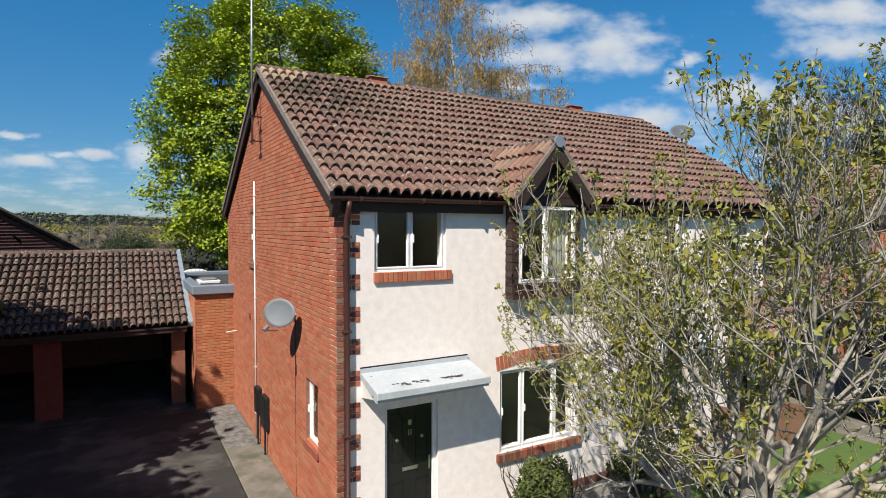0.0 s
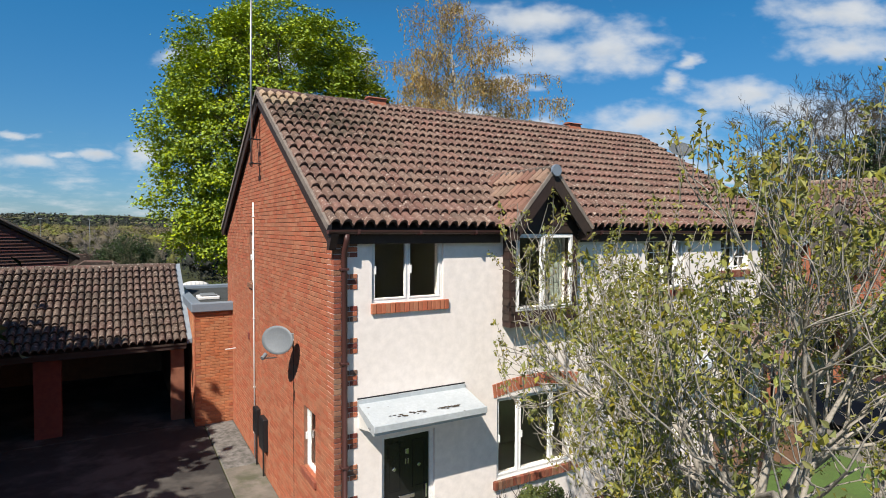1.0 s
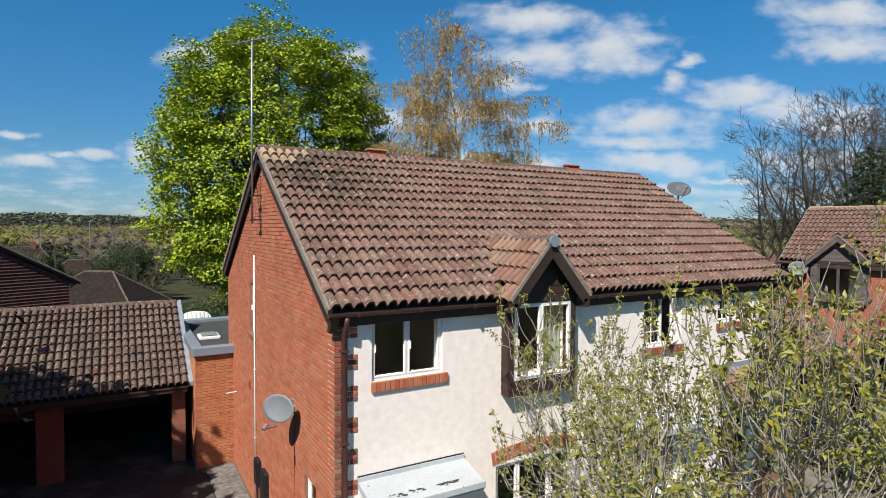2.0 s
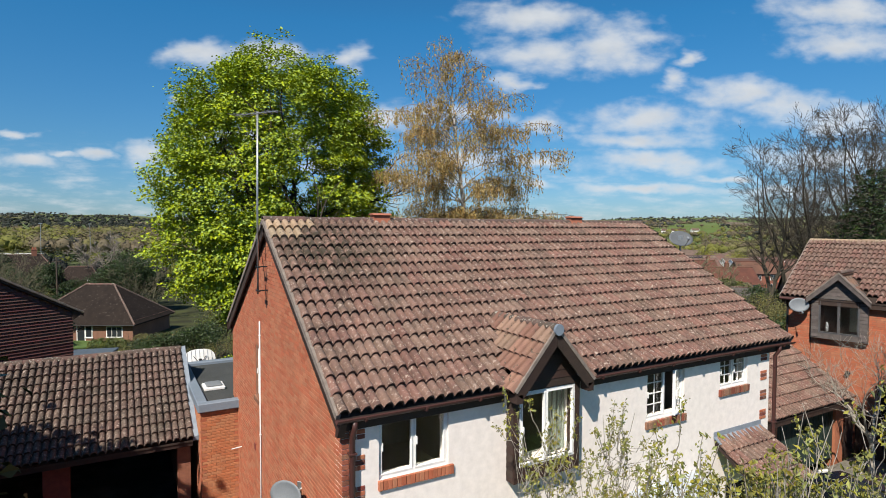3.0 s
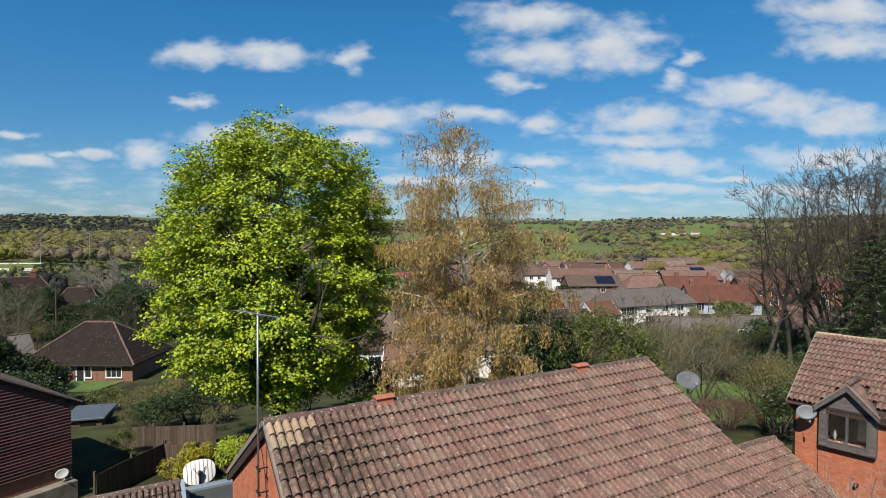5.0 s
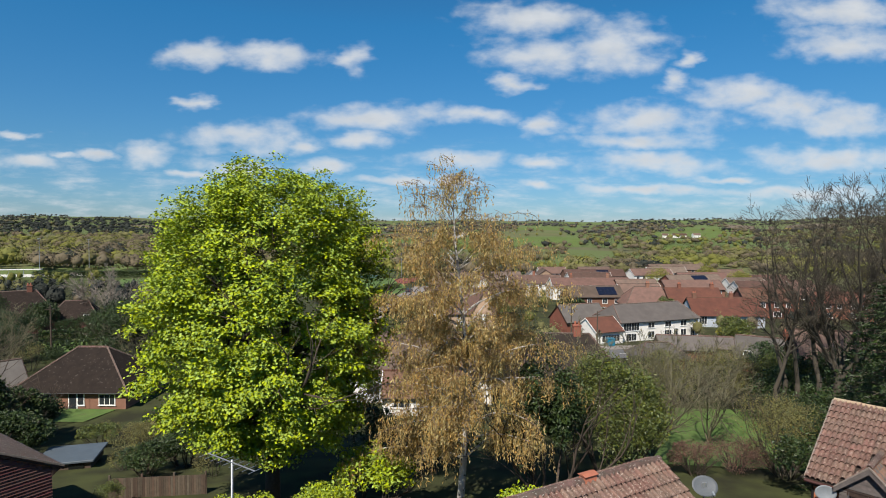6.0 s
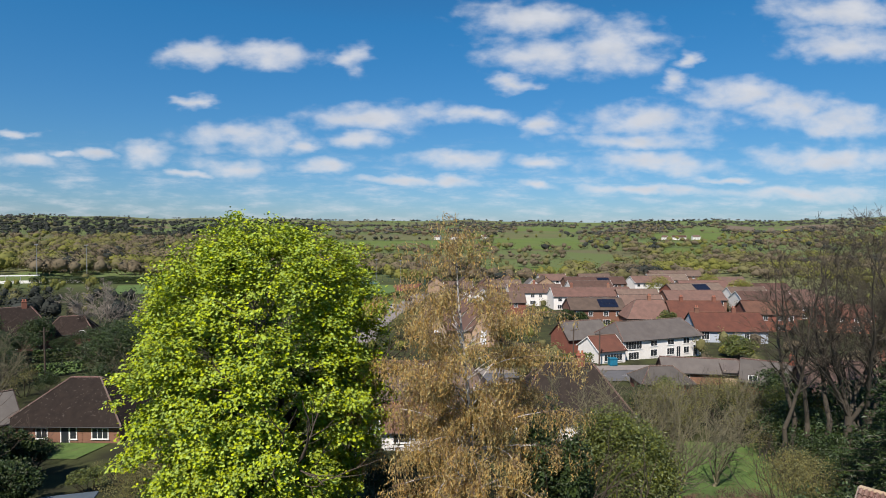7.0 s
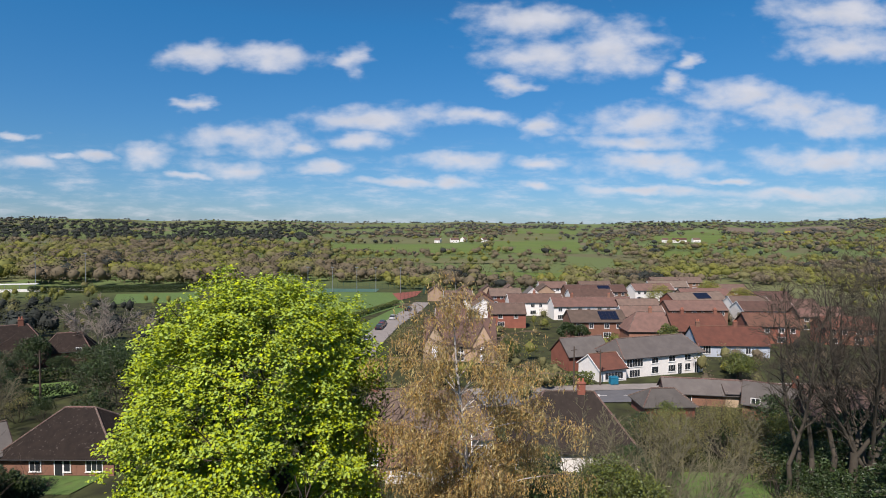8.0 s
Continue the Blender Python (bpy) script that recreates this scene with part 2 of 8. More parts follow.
M["timber_grey"] = material("weathered_timber", (0.12, 0.10, 0.095), (0.08, 0.07, 0.065), 7.0, 0.8, 0.3, 80, jitter=0.2)
M["gutter"] = material("brown_plastic", (0.075, 0.030, 0.026), (0.06, 0.025, 0.022), 3.0, 0.45)
M["upvc"] = material("white_upvc", (0.80, 0.80, 0.80), (0.77, 0.77, 0.76), 2.0, 0.35)
M["white_paint"] = material("white_paint", (0.74, 0.73, 0.70), (0.66, 0.65, 0.62), 2.0, 0.7)
M["grey_upvc"] = material("grey_frame", (0.10, 0.10, 0.105), (0.085, 0.085, 0.09), 2.0, 0.4)
M["black_paint"] = material("black_door", (0.012, 0.014, 0.013), (0.010, 0.011, 0.011), 2.0, 0.22)
M["green_paint"] = material("green_garage_paint", (0.030, 0.050, 0.042), (0.025, 0.042, 0.036), 2.0, 0.5)
M["chrome"] = material("chrome", (0.6, 0.6, 0.6), (0.55, 0.55, 0.55), 5.0, 0.18, metal=1.0)
M["lead"] = material("lead_sheet", (0.23, 0.27, 0.32), (0.17, 0.20, 0.24), 3.0, 0.55, 0.2, 20, stain=((0.36, 0.40, 0.43), 2.0, 0.5, 0.8, 0.6))
M["canopy"] = material("painted_canopy", (0.48, 0.52, 0.55), (0.40, 0.44, 0.47), 2.5, 0.6, 0.2, 30, spots=[((0.10, 0.08, 0.07), 6.0, 0.70)])
M["grp"] = material("grey_roof_trim", (0.20, 0.245, 0.30), (0.17, 0.21, 0.26), 2.0, 0.5, stain=((0.22, 0.25, 0.28), 1.4, 0.5, 0.8, 0.5))
M["felt"] = material("dark_flat_roof", (0.055, 0.06, 0.06), (0.04, 0.045, 0.045), 1.3, 0.9, 0.3, 60)
M["dish"] = material("dish_metal", (0.20, 0.22, 0.24), (0.17, 0.19, 0.21), 4.0, 0.55)
M["dish_dark"] = material("dark_dish_metal", (0.105, 0.115, 0.125), (0.085, 0.095, 0.105), 4.0, 0.6)
M["shed_roof"] = material("shed_roof_sheet", (0.085, 0.108, 0.13), (0.07, 0.09, 0.11), 1.5, 0.6)
M["dish_white"] = material("white_mesh_dish", (0.72, 0.72, 0.70), (0.62, 0.62, 0.6), 4.0, 0.6)
M["black_plastic"] = material("black_plastic", (0.015, 0.015, 0.017), (0.012, 0.012, 0.013), 3.0, 0.5)
M["steel"] = material("galvanised_steel", (0.45, 0.46, 0.47), (0.36, 0.37, 0.38), 20, 0.45, metal=0.8)
# room walls toned dark, so the dimness indoors is in the colour
M["room"] = material("dim_room_wall", (0.20, 0.18, 0.16), (0.17, 0.15, 0.13), 1.0, 0.9)
M["curtain"] = material("curtain_cloth", (0.30, 0.33, 0.28), (0.25, 0.28, 0.24), 6.0, 0.95)
M["terracotta"] = material("terracotta_vent", (0.40, 0.14, 0.08), (0.32, 0.11, 0.07), 8.0, 0.9, 0.3, 60)
M["asphalt"] = material("drive_asphalt", (0.046, 0.043, 0.041), (0.034, 0.032, 0.031), 1.3, 0.95, 0.5, 120, stain=((0.110, 0.102, 0.092), 0.6, 0.47, 0.60, 0.85))
M["concrete"] = material("old_concrete", (0.23, 0.205, 0.175), (0.14, 0.128, 0.108), 2.2, 0.95, 0.5, 40, stain=((0.075, 0.085, 0.045), 1.6, 0.47, 0.66, 0.8))
M["gravel"] = material("grey_gravel", (0.24, 0.23, 0.22), (0.085, 0.085, 0.075), 9.0, 0.95, 0.8, 60)
M["road"] = material("road_asphalt", (0.13, 0.13, 0.135), (0.10, 0.10, 0.105), 0.5, 0.9)
M["paving"] = material("pavement", (0.27, 0.24, 0.22), (0.21, 0.19, 0.17), 0.8, 0.9)
M["lawn"] = material("lawn_grass", (0.095, 0.16, 0.035), (0.070, 0.125, 0.028), 1.2, 0.95, 0.8, 25, stain=((0.13, 0.12, 0.05), 0.6, 0.52, 0.75, 0.5))
M["bark_grey"] = material("grey_bark", (0.42, 0.385, 0.33), (0.27, 0.245, 0.205), 12.0, 0.95, 0.6, 50)
M["bark_dark"] = material("dark_bark", (0.085, 0.065, 0.05), (0.06, 0.045, 0.035), 6.0, 0.95, 0.6, 40)
M["bark_bare"] = material("bare_bark", (0.080, 0.068, 0.050), (0.054, 0.046, 0.035), 3.0, 0.95, 0.6, 40)
M["bark_birch"] = material("birch_bark", (0.52, 0.49, 0.45), (0.36, 0.33, 0.30), 3.0, 0.9, 0.4, 30, spots=[((0.05, 0.04, 0.035), 5.0, 0.60)])
M["leaf_bright"] = material("fresh_leaf", (0.325, 0.410, 0.022), (0.24, 0.325, 0.020), 0.45, 0.7, jitter=0.3, island=True, through_light=0.04, spec=0.25)
M["leaf_bud"] = material("bud_leaf", (0.29, 0.31, 0.060), (0.25, 0.225, 0.055), 3.0, 0.55, jitter=0.4, island=True, through_light=0.3)
M["leaf_birch"] = material("birch_catkin", (0.50, 0.355, 0.135), (0.42, 0.315, 0.105), 0.5, 0.9, jitter=0.3, island=True, through_light=0.40)
M["birch_twig"] = material("birch_twig", (0.22, 0.155, 0.105), (0.17, 0.12, 0.085), 3.0, 0.9)
M["leaf_dark"] = material("evergreen_leaf", (0.040, 0.070, 0.018), (0.028, 0.05, 0.014), 0.6, 0.5, jitter=0.4, island=True, through_light=0.15)
M["leaf_mid"] = material("shrub_leaf", (0.125, 0.155, 0.04), (0.095, 0.125, 0.033), 0.6, 0.7, jitter=0.4, island=True, through_light=0.25)
M["leaf_laurel"] = material("laurel_leaf", (0.115, 0.140, 0.030), (0.080, 0.105, 0.024), 0.6, 0.45, jitter=0.4, island=True, through_light=0.15)
M["leaf_spring"] = material("spring_leaf", (0.27, 0.27, 0.045), (0.22, 0.225, 0.04), 0.6, 0.7, jitter=0.3, island=True, through_light=0.25)
M["leaf_olive"] = material("scrub_twig", (0.195, 0.190, 0.062), (0.150, 0.140, 0.055), 0.6, 0.85, jitter=0.4, island=True, through_light=0.2)
M["leaf_red"] = material("reddish_twig", (0.175, 0.098, 0.075), (0.135, 0.09, 0.06), 0.8, 0.85, jitter=0.35, island=True, through_light=0.2)
M["leaf_yellow"] = material("yellow_shrub", (0.42, 0.36, 0.03), (0.30, 0.30, 0.03), 0.9, 0.7, jitter=0.3, island=True, through_light=0.3)
M["hung_tile"] = material("hung_tile", (0.130, 0.055, 0.048), (0.10, 0.044, 0.040), 2.0, 0.9, 0.3, 60, jitter=0.2)
M["fence"] = material("fence_board", (0.10, 0.074, 0.052), (0.075, 0.055, 0.04), 5.0, 0.9, 0.4, 60, jitter=0.3)
M["roof_brown"] = material("brown_far_roof", (0.150, 0.100, 0.080), (0.108, 0.076, 0.062), 0.7, 0.95, 0.4, 8, jitter=0.3, spec=0.1)
# darker copy of roof_brown; shade over the bungalow and left houses is in it
M["roof_dark"] = material("dark_far_roof", (0.036, 0.028, 0.024), (0.026, 0.021, 0.019), 1.4, 0.95, 0.6, 9, jitter=0.25, spots=[((0.06, 0.05, 0.045), 4.0, 0.64)], spec=0.05)
M["roof_red"] = material("red_far_roof", (0.150, 0.076, 0.054), (0.110, 0.060, 0.045), 0.7, 0.95, 0.4, 8, jitter=0.2, spec=0.1)
M["roof_grey"] = material("grey_far_roof", (0.110, 0.098, 0.090), (0.085, 0.075, 0.070), 0.7, 0.95, 0.4, 8, jitter=0.25)
M["wall_white"] = material("far_white_wall", (0.76, 0.74, 0.70), (0.7, 0.68, 0.65), 0.4, 0.9)
M["wall_brick"] = material("far_brick_wall", (0.24, 0.108, 0.070), (0.19, 0.085, 0.056), 0.8, 0.9, jitter=0.2)
M["wall_buff"] = material("far_buff_wall", (0.42, 0.30, 0.20), (0.36, 0.25, 0.17), 0.8, 0.9, jitter=0.15)
M["wall_blue"] = material("far_blue_render", (0.42, 0.46, 0.52), (0.36, 0.40, 0.46), 0.4, 0.9)
M["dark_pane"] = material("far_window_pane", (0.03, 0.035, 0.04), (0.025, 0.03, 0.035), 1.0, 0.12)
M["solar"] = material("solar_panel", (0.012, 0.017, 0.035), (0.01, 0.014, 0.03), 2.0, 0.15)
M["blue_plastic"] = material("blue_plastic", (0.01, 0.16, 0.26), (0.01, 0.12, 0.2), 2.0, 0.5)
M["car_dark"] = material("dark_car_paint", (0.012, 0.016, 0.028), (0.010, 0.013, 0.022), 2.0, 0.18)
M["car_silver"] = material("silver_car_paint", (0.40, 0.41, 0.42), (0.36, 0.37, 0.38), 2.0, 0.25)
M["car_red"] = material("red_car_paint", (0.22, 0.02, 0.02), (0.18, 0.016, 0.016), 2.0, 0.2)
M["court_red"] = material("red_court", (0.24, 0.075, 0.05), (0.20, 0.06, 0.045), 0.1, 0.9)
M["court_green"] = material("green_court", (0.06, 0.13, 0.095), (0.05, 0.11, 0.085), 0.1, 0.9)
M["mesh_green"] = material("green_mesh_fence", (0.02, 0.07, 0.05), (0.018, 0.06, 0.045), 1.0, 0.7)
M["rubber"] = material("tyre_rubber", (0.02, 0.02, 0.02), (0.015, 0.015, 0.015), 5.0, 0.8)


def glass_material():
    m = bpy.data.materials.new("window_glass")
    m.use_nodes = True
    b = m.node_tree.nodes["Principled BSDF"]
    b.inputs["Base Color"].default_value = (0.92, 0.95, 0.94, 1)
    b.inputs["Transmission Weight"].default_value, b.inputs["Roughness"].default_value, b.inputs["IOR"].default_value = 1.0, 0.01, 1.45
    return m


M["glass"] = glass_material()


# ---- building helpers ----
class Geo:
    """Collects vertices and faces of one mesh."""

    def __init__(self):
        self.v, self.f = [], []

    def add(self, verts, faces):
        k = len(self.v)
        self.v += [tuple(p) for p in verts]
        self.f += [tuple(i + k for i in f) for f in faces]
        return self

    def box(self, x0, y0, z0, x1, y1, z1, m=None):
        p = [Vector((x, y, z)) for z in (z0, z1) for y in (y0, y1) for x in (x0, x1)]
        if m is not None:
            p = [m @ q for q in p]
        return self.add(p, [(0, 2, 3, 1), (4, 5, 7, 6), (0, 1, 5, 4), (2, 6, 7, 3), (0, 4, 6, 2), (1, 3, 7, 5)])

    def cbox(self, x0, y0, z0, x1, y1, z1, c=0.01, m=None):
        """A box with chamfered edges."""
        lo, hi, p, ids = (x0, y0, z0), (x1, y1, z1), [], {}
        for sx in (0, 1):
            for sy in (0, 1):
                for sz in (0, 1):
                    s = (sx, sy, sz)
                    for a in range(3):
                        q = [(hi if s[i] else lo)[i] + (0 if i == a else (-c if s[i] else c)) for i in range(3)]
                        ids[s, a] = len(p)
                        p.append(Vector(q))
        f = []
        for a in range(3):
            b, d = (a + 1) % 3, (a + 2) % 3

            def key(sa, sb, sd):
                s = [0, 0, 0]
                s[a], s[b], s[d] = sa, sb, sd
                return tuple(s)
            for sa in (0, 1):
                ring = [ids[key(sa, *q), a] for q in ((0, 0), (1, 0), (1, 1), (0, 1))]
                f.append(tuple(ring if sa else ring[::-1]))
            for sb in (0, 1):
                for sd in (0, 1):
                    ring = [ids[key(0, sb, sd), b], ids[key(1, sb, sd), b], ids[key(1, sb, sd), d], ids[key(0, sb, sd), d]]
                    f.append(tuple(ring if sb == sd else ring[::-1]))
        for sx in (0, 1):
            for sy in (0, 1):
                for sz in (0, 1):
                    ring = [ids[(sx, sy, sz), a] for a in range(3)]
                    f.append(tuple(ring if (sx + sy + sz) % 2 else ring[::-1]))
        if m is not None:
            p = [m @ q for q in p]
        return self.add(p, f)

    def prism(self, outline, a, b, axis="y"):
        """Extrudes a closed outline of (p, q) from a to b along an axis; p, q are the other two axes in order."""
        def put(p, q, s):
            return {"x": (s, p, q), "y": (p, s, q), "z": (p, q, s)}[axis]
        n = len(outline)
        verts = [put(p, q, a) for p, q in outline] + [put(p, q, b) for p, q in outline]
        faces = [tuple(range(n))[::-1], tuple(range(n, 2 * n))] + [(i, (i + 1) % n, n + (i + 1) % n, n + i) for i in range(n)]
        return self.add(verts, faces)

    def tube(self, pts, radii, sides=8, cap=True):
        pts = [Vector(p) for p in pts]
        if not hasattr(radii, "__len__"):
            radii = [radii] * len(pts)
        verts, faces = [], []
        for i, p in enumerate(pts):
            d = (pts[min(i + 1, len(pts) - 1)] - pts[max(i - 1, 0)]).normalized()
            a = d.orthogonal().normalized() if i == 0 else (a - d * a.dot(d)).normalized()
            c = d.cross(a)
            for k in range(sides):
                t = 2 * math.pi * k / sides
                verts.append(p + (a * math.cos(t) + c * math.sin(t)) * radii[i])
            if i:
                for k in range(sides):
                    q = (i - 1) * sides
                    faces.append((q + k, q + (k + 1) % sides, q + sides + (k + 1) % sides, q + sides + k))
        if cap:
            faces += [tuple(range(sides))[::-1], tuple(range(len(verts) - sides, len(verts)))]
        return self.add(verts, faces)

    def mesh(self, name, smooth=False):
        me = bpy.data.meshes.new(name)
        me.from_pydata(self.v, [], self.f)
        if smooth:
            me.shade_smooth()
        me.update()
        return me


def thing(name, label, category, at=(0, 0, 0), turn=0.0, group="", kind=""):
    """An Empty at a thing's base; its parts hang under it, in its own axes."""
    ob = new(name)
    ob.matrix_basis = pose(*at, 0, 0, turn)
    ob.empty_display_size = 0.2
    return tagged(ob, label, category, group, kind)


def part(name, geo, mat, parent, label="", smooth=False):
    me = geo.mesh(name, smooth) if isinstance(geo, Geo) else geo
    if not me.materials:
        me.materials.append(M[mat])
    ob = new(name, me)
    ob.parent = parent
    return tagged(ob, label)


def solo(name, geo, mat, label, category="", kind="", group="", at=None, smooth=False):
    me = geo.mesh(name, smooth) if isinstance(geo, Geo) else geo
    if not me.materials:
        me.materials.append(M[mat])
    ob = new(name, me)
    if at is not None:
        ob.matrix_basis = at
    return tagged(ob, label, category, group, kind)


def array_mesh(name, verts, faces):
    me = bpy.data.meshes.new(name)
    me.from_pydata(np.asarray(verts).tolist(), [], np.asarray(faces).tolist())
    me.update()
    return me


def cut_wall(geo, along, a0, a1, z0, z1, b0, b1, holes):
    """A wall slab along 'x' or 'y' from a0 to a1, z0 to z1, its thickness b0 to b1, with holes (a0, a1, z0, z1) right through it."""
    us = sorted({a0, a1, *[min(max(h[i], a0), a1) for h in holes for i in (0, 1)]})
    zs = sorted({z0, z1, *[min(max(h[i], z0), z1) for h in holes for i in (2, 3)]})

    def solid(i, j):
        if not (0 <= i < len(us) - 1 and 0 <= j < len(zs) - 1):
            return False
        u, z = (us[i] + us[i + 1]) / 2, (zs[j] + zs[j + 1]) / 2
        return not any(h[0] < u < h[1] and h[2] < z < h[3] for h in holes)
    nz = len(zs)
    k0 = len(geo.v)
    for b in (b0, b1):
        for u in us:
            for z in zs:
                geo.v.append((u, b, z) if along == "x" else (b, u, z))

    def at(i, j, back):
        return k0 + (len(us) * nz if back else 0) + i * nz + j
    flip = along == "y"
    for i in range(len(us) - 1):
        for j in range(nz - 1):
            if not solid(i, j):
                continue
            quads = [(at(i, j, 0), at(i + 1, j, 0), at(i + 1, j + 1, 0), at(i, j + 1, 0)), (at(i, j, 1), at(i, j + 1, 1), at(i + 1, j + 1, 1), at(i + 1, j, 1))]
            if not solid(i - 1, j):
                quads.append((at(i, j, 0), at(i, j + 1, 0), at(i, j + 1, 1), at(i, j, 1)))
            if not solid(i + 1, j):
                quads.append((at(i + 1, j, 0), at(i + 1, j, 1), at(i + 1, j + 1, 1), at(i + 1, j + 1, 0)))
            if not solid(i, j - 1):
                quads.append((at(i, j, 0), at(i, j, 1), at(i + 1, j, 1), at(i + 1, j, 0)))
            if not solid(i, j + 1):
                quads.append((at(i, j + 1, 0), at(i + 1, j + 1, 0), at(i + 1, j + 1, 1), at(i, j + 1, 1)))
            geo.f += [q[::-1] if flip else q for q in quads]
    return geo


def brickwork(parent, origin, udir, normal, width, z0, top, holes, near, count, mat="brick", rest="brick_rest", depth=0.05, proud=0.008):
    """Stretcher-bond bricks on a wall face. top(u) is the height at u; the count nearest to 'near' are pieces of their own, the others are joined."""
    rng = random.Random(5)
    origin, udir, normal = Vector(origin), Vector(udir), Vector(normal)
    L_, H_, J = 0.215, 0.065, 0.010
    whole, cut = [], []
    row, z = 0, z0
    while True:
        u, any_ = -(row % 2) * (L_ + J) / 2, False
        while u < width:
            a, b = max(u, 0), min(u + L_, width)
            u += L_ + J
            if b - a < 0.006:
                continue
            if z + H_ > min(top(a), top(b)) + 0.02:
                continue
            any_ = True
            spans = [(a, b)]
            for h in holes:
                if h[2] - 0.02 < z + H_ / 2 < h[3] + 0.02:
                    spans = [s for p, q in spans for s in ((p, min(q, h[0] - 0.003)), (max(p, h[1] + 0.003), q)) if s[1] - s[0] > 0.006]
            for p, q in spans:
                (whole if q - p > L_ - 0.005 else cut).append((p, q, z))
        row += 1
        z += H_ + J
        if not any_ and row > 5:
            break
    whole.sort(key=lambda s: (origin + udir * s[0] + Vector((0, 0, s[2])) - Vector(near)).length)
    basis = Matrix((udir, normal, Vector((0, 0, 1)))).transposed().to_4x4()
    one = Geo().cbox(0, -depth, 0, L_, proud, H_, 0.004)
    me = one.mesh("brick")
    me.materials.append(M[mat])
    for p, q, z in whole[:count]:
        ob = new("brick", me)
        ob.parent = parent
        ob.matrix_basis = Matrix.Translation(origin + udir * p + Vector((0, 0, z)) + normal * rng.uniform(-0.002, 0.002)) @ basis
    g = Geo()
    for p, q, z in whole[count:] + cut:
        g.box(0, -depth, 0, q - p, proud + rng.uniform(-0.002, 0.002), H_, Matrix.Translation(origin + udir * p + Vector((0, 0, z))) @ basis)
    if g.v:
        ob = part("brickwork", g, rest, parent)
        ob["kind"] = "stuff"


def tile_mesh(cover, length, lift=0.066, rolls=2, n=8):
    """One interlocking concrete tile with bold rolls: x across, y up the slope, z out of the roof."""
    xs, zs = [], []
    for r in range(rolls):
        for i in range(n):
            t = i / n
            xs.append((r + t) * cover / rolls)
            zs.append(0.002 if t < 0.13 else 0.002 + 0.090 * math.sqrt(max(0.0, 1 - ((t - 0.565) / 0.435) ** 2)))
    xs.append(cover), zs.append(0.004)
    k = len(xs)
    fore = lift + (0.002 - lift) * 0.07 / length
    v = [(x, 0.004, z + lift - 0.045) for x, z in zip(xs, zs)] + [(x, 0, z + lift) for x, z in zip(xs, zs)]
    v += [(x, 0.07, z + fore) for x, z in zip(xs, zs)] + [(x, length, z + 0.002) for x, z in zip(xs, zs)]
    f = [(r * k + i, r * k + i + 1, (r + 1) * k + i + 1, (r + 1) * k + i) for r in range(3) for i in range(k - 1)]
    f += [(0, k, 2 * k, 3 * k), (k - 1, 4 * k - 1, 3 * k - 1, 2 * k - 1)]
    return v, f


def mark_edges(me, k, copies=1):
    """The lower edge of each tile, as a value on its points: painted shade on the lip, lichen above it."""
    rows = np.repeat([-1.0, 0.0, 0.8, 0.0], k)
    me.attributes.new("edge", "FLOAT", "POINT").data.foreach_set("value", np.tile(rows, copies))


def tiled_slope(parent, origin, across, up, width, length, near, count, mat="tile", rest="tile_rest", special=None, cover=0.335, gauge=0.343, keep=None):
    """Courses of tiles on one slope: the count nearest to 'near' as pieces, the others joined. special(i, j) may name another material."""
    rng = random.Random(11)
    origin, across, up = Vector(origin), Vector(across).normalized(), Vector(up).normalized()
    out = across.cross(up)
    nx, ny = max(1, round(width / cover)), max(1, round(length / gauge))
    cw, gl = width / nx, length / ny
    v, f = tile_mesh(cw, gl + 0.06)
    basis = Matrix((across, up, out)).transposed().to_4x4()
    me = bpy.data.meshes.new("tile")
    me.from_pydata(v, [], f)
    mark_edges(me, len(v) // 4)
    me.materials.append(M[mat])
    meshes = {mat: me}
    cells = [(i, j) for j in range(ny) for i in range(nx)]
    place = {c: origin + across * (c[0] * cw) + up * (c[1] * gl) for c in cells}
    if keep:
        cells = [c for c in cells if keep(place[c] + across * cw / 2 + up * gl / 2)]
    cells.sort(key=lambda c: (place[c] - Vector(near)).length)
    tops = []
    for n, c in enumerate(cells):
        wob = pose(0, 0, 0, rng.gauss(0, 0.45), rng.gauss(0, 0.5), rng.gauss(0, 0.5))
        m = Matrix.Translation(place[c] + out * rng.uniform(0, 0.010)) @ basis @ wob
        kind = special(*c) if special else None
        if n < count or kind:
            kind = kind or mat
            if kind not in meshes:
                meshes[kind] = me.copy()
                meshes[kind].materials.clear()
                meshes[kind].materials.append(M[kind])
            ob = new("tile", meshes[kind])
            ob.parent = parent
            ob.matrix_basis = m
        else:
            tops.append(np.array(m))
    if tops:
        base = np.array([(*p, 1.0) for p in v])
        verts = np.concatenate([(base @ t.T)[:, :3] for t in tops])
        faces = [tuple(i + k * len(v) for i in face) for k in range(len(tops)) for face in f]
        me2 = bpy.data.meshes.new("tiling")
        me2.from_pydata(verts.tolist(), [], faces)
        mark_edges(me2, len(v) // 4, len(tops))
        me2.materials.append(M[rest])
        ob = new("tiling", me2)
        ob.parent = parent
        ob["kind"] = "stuff"


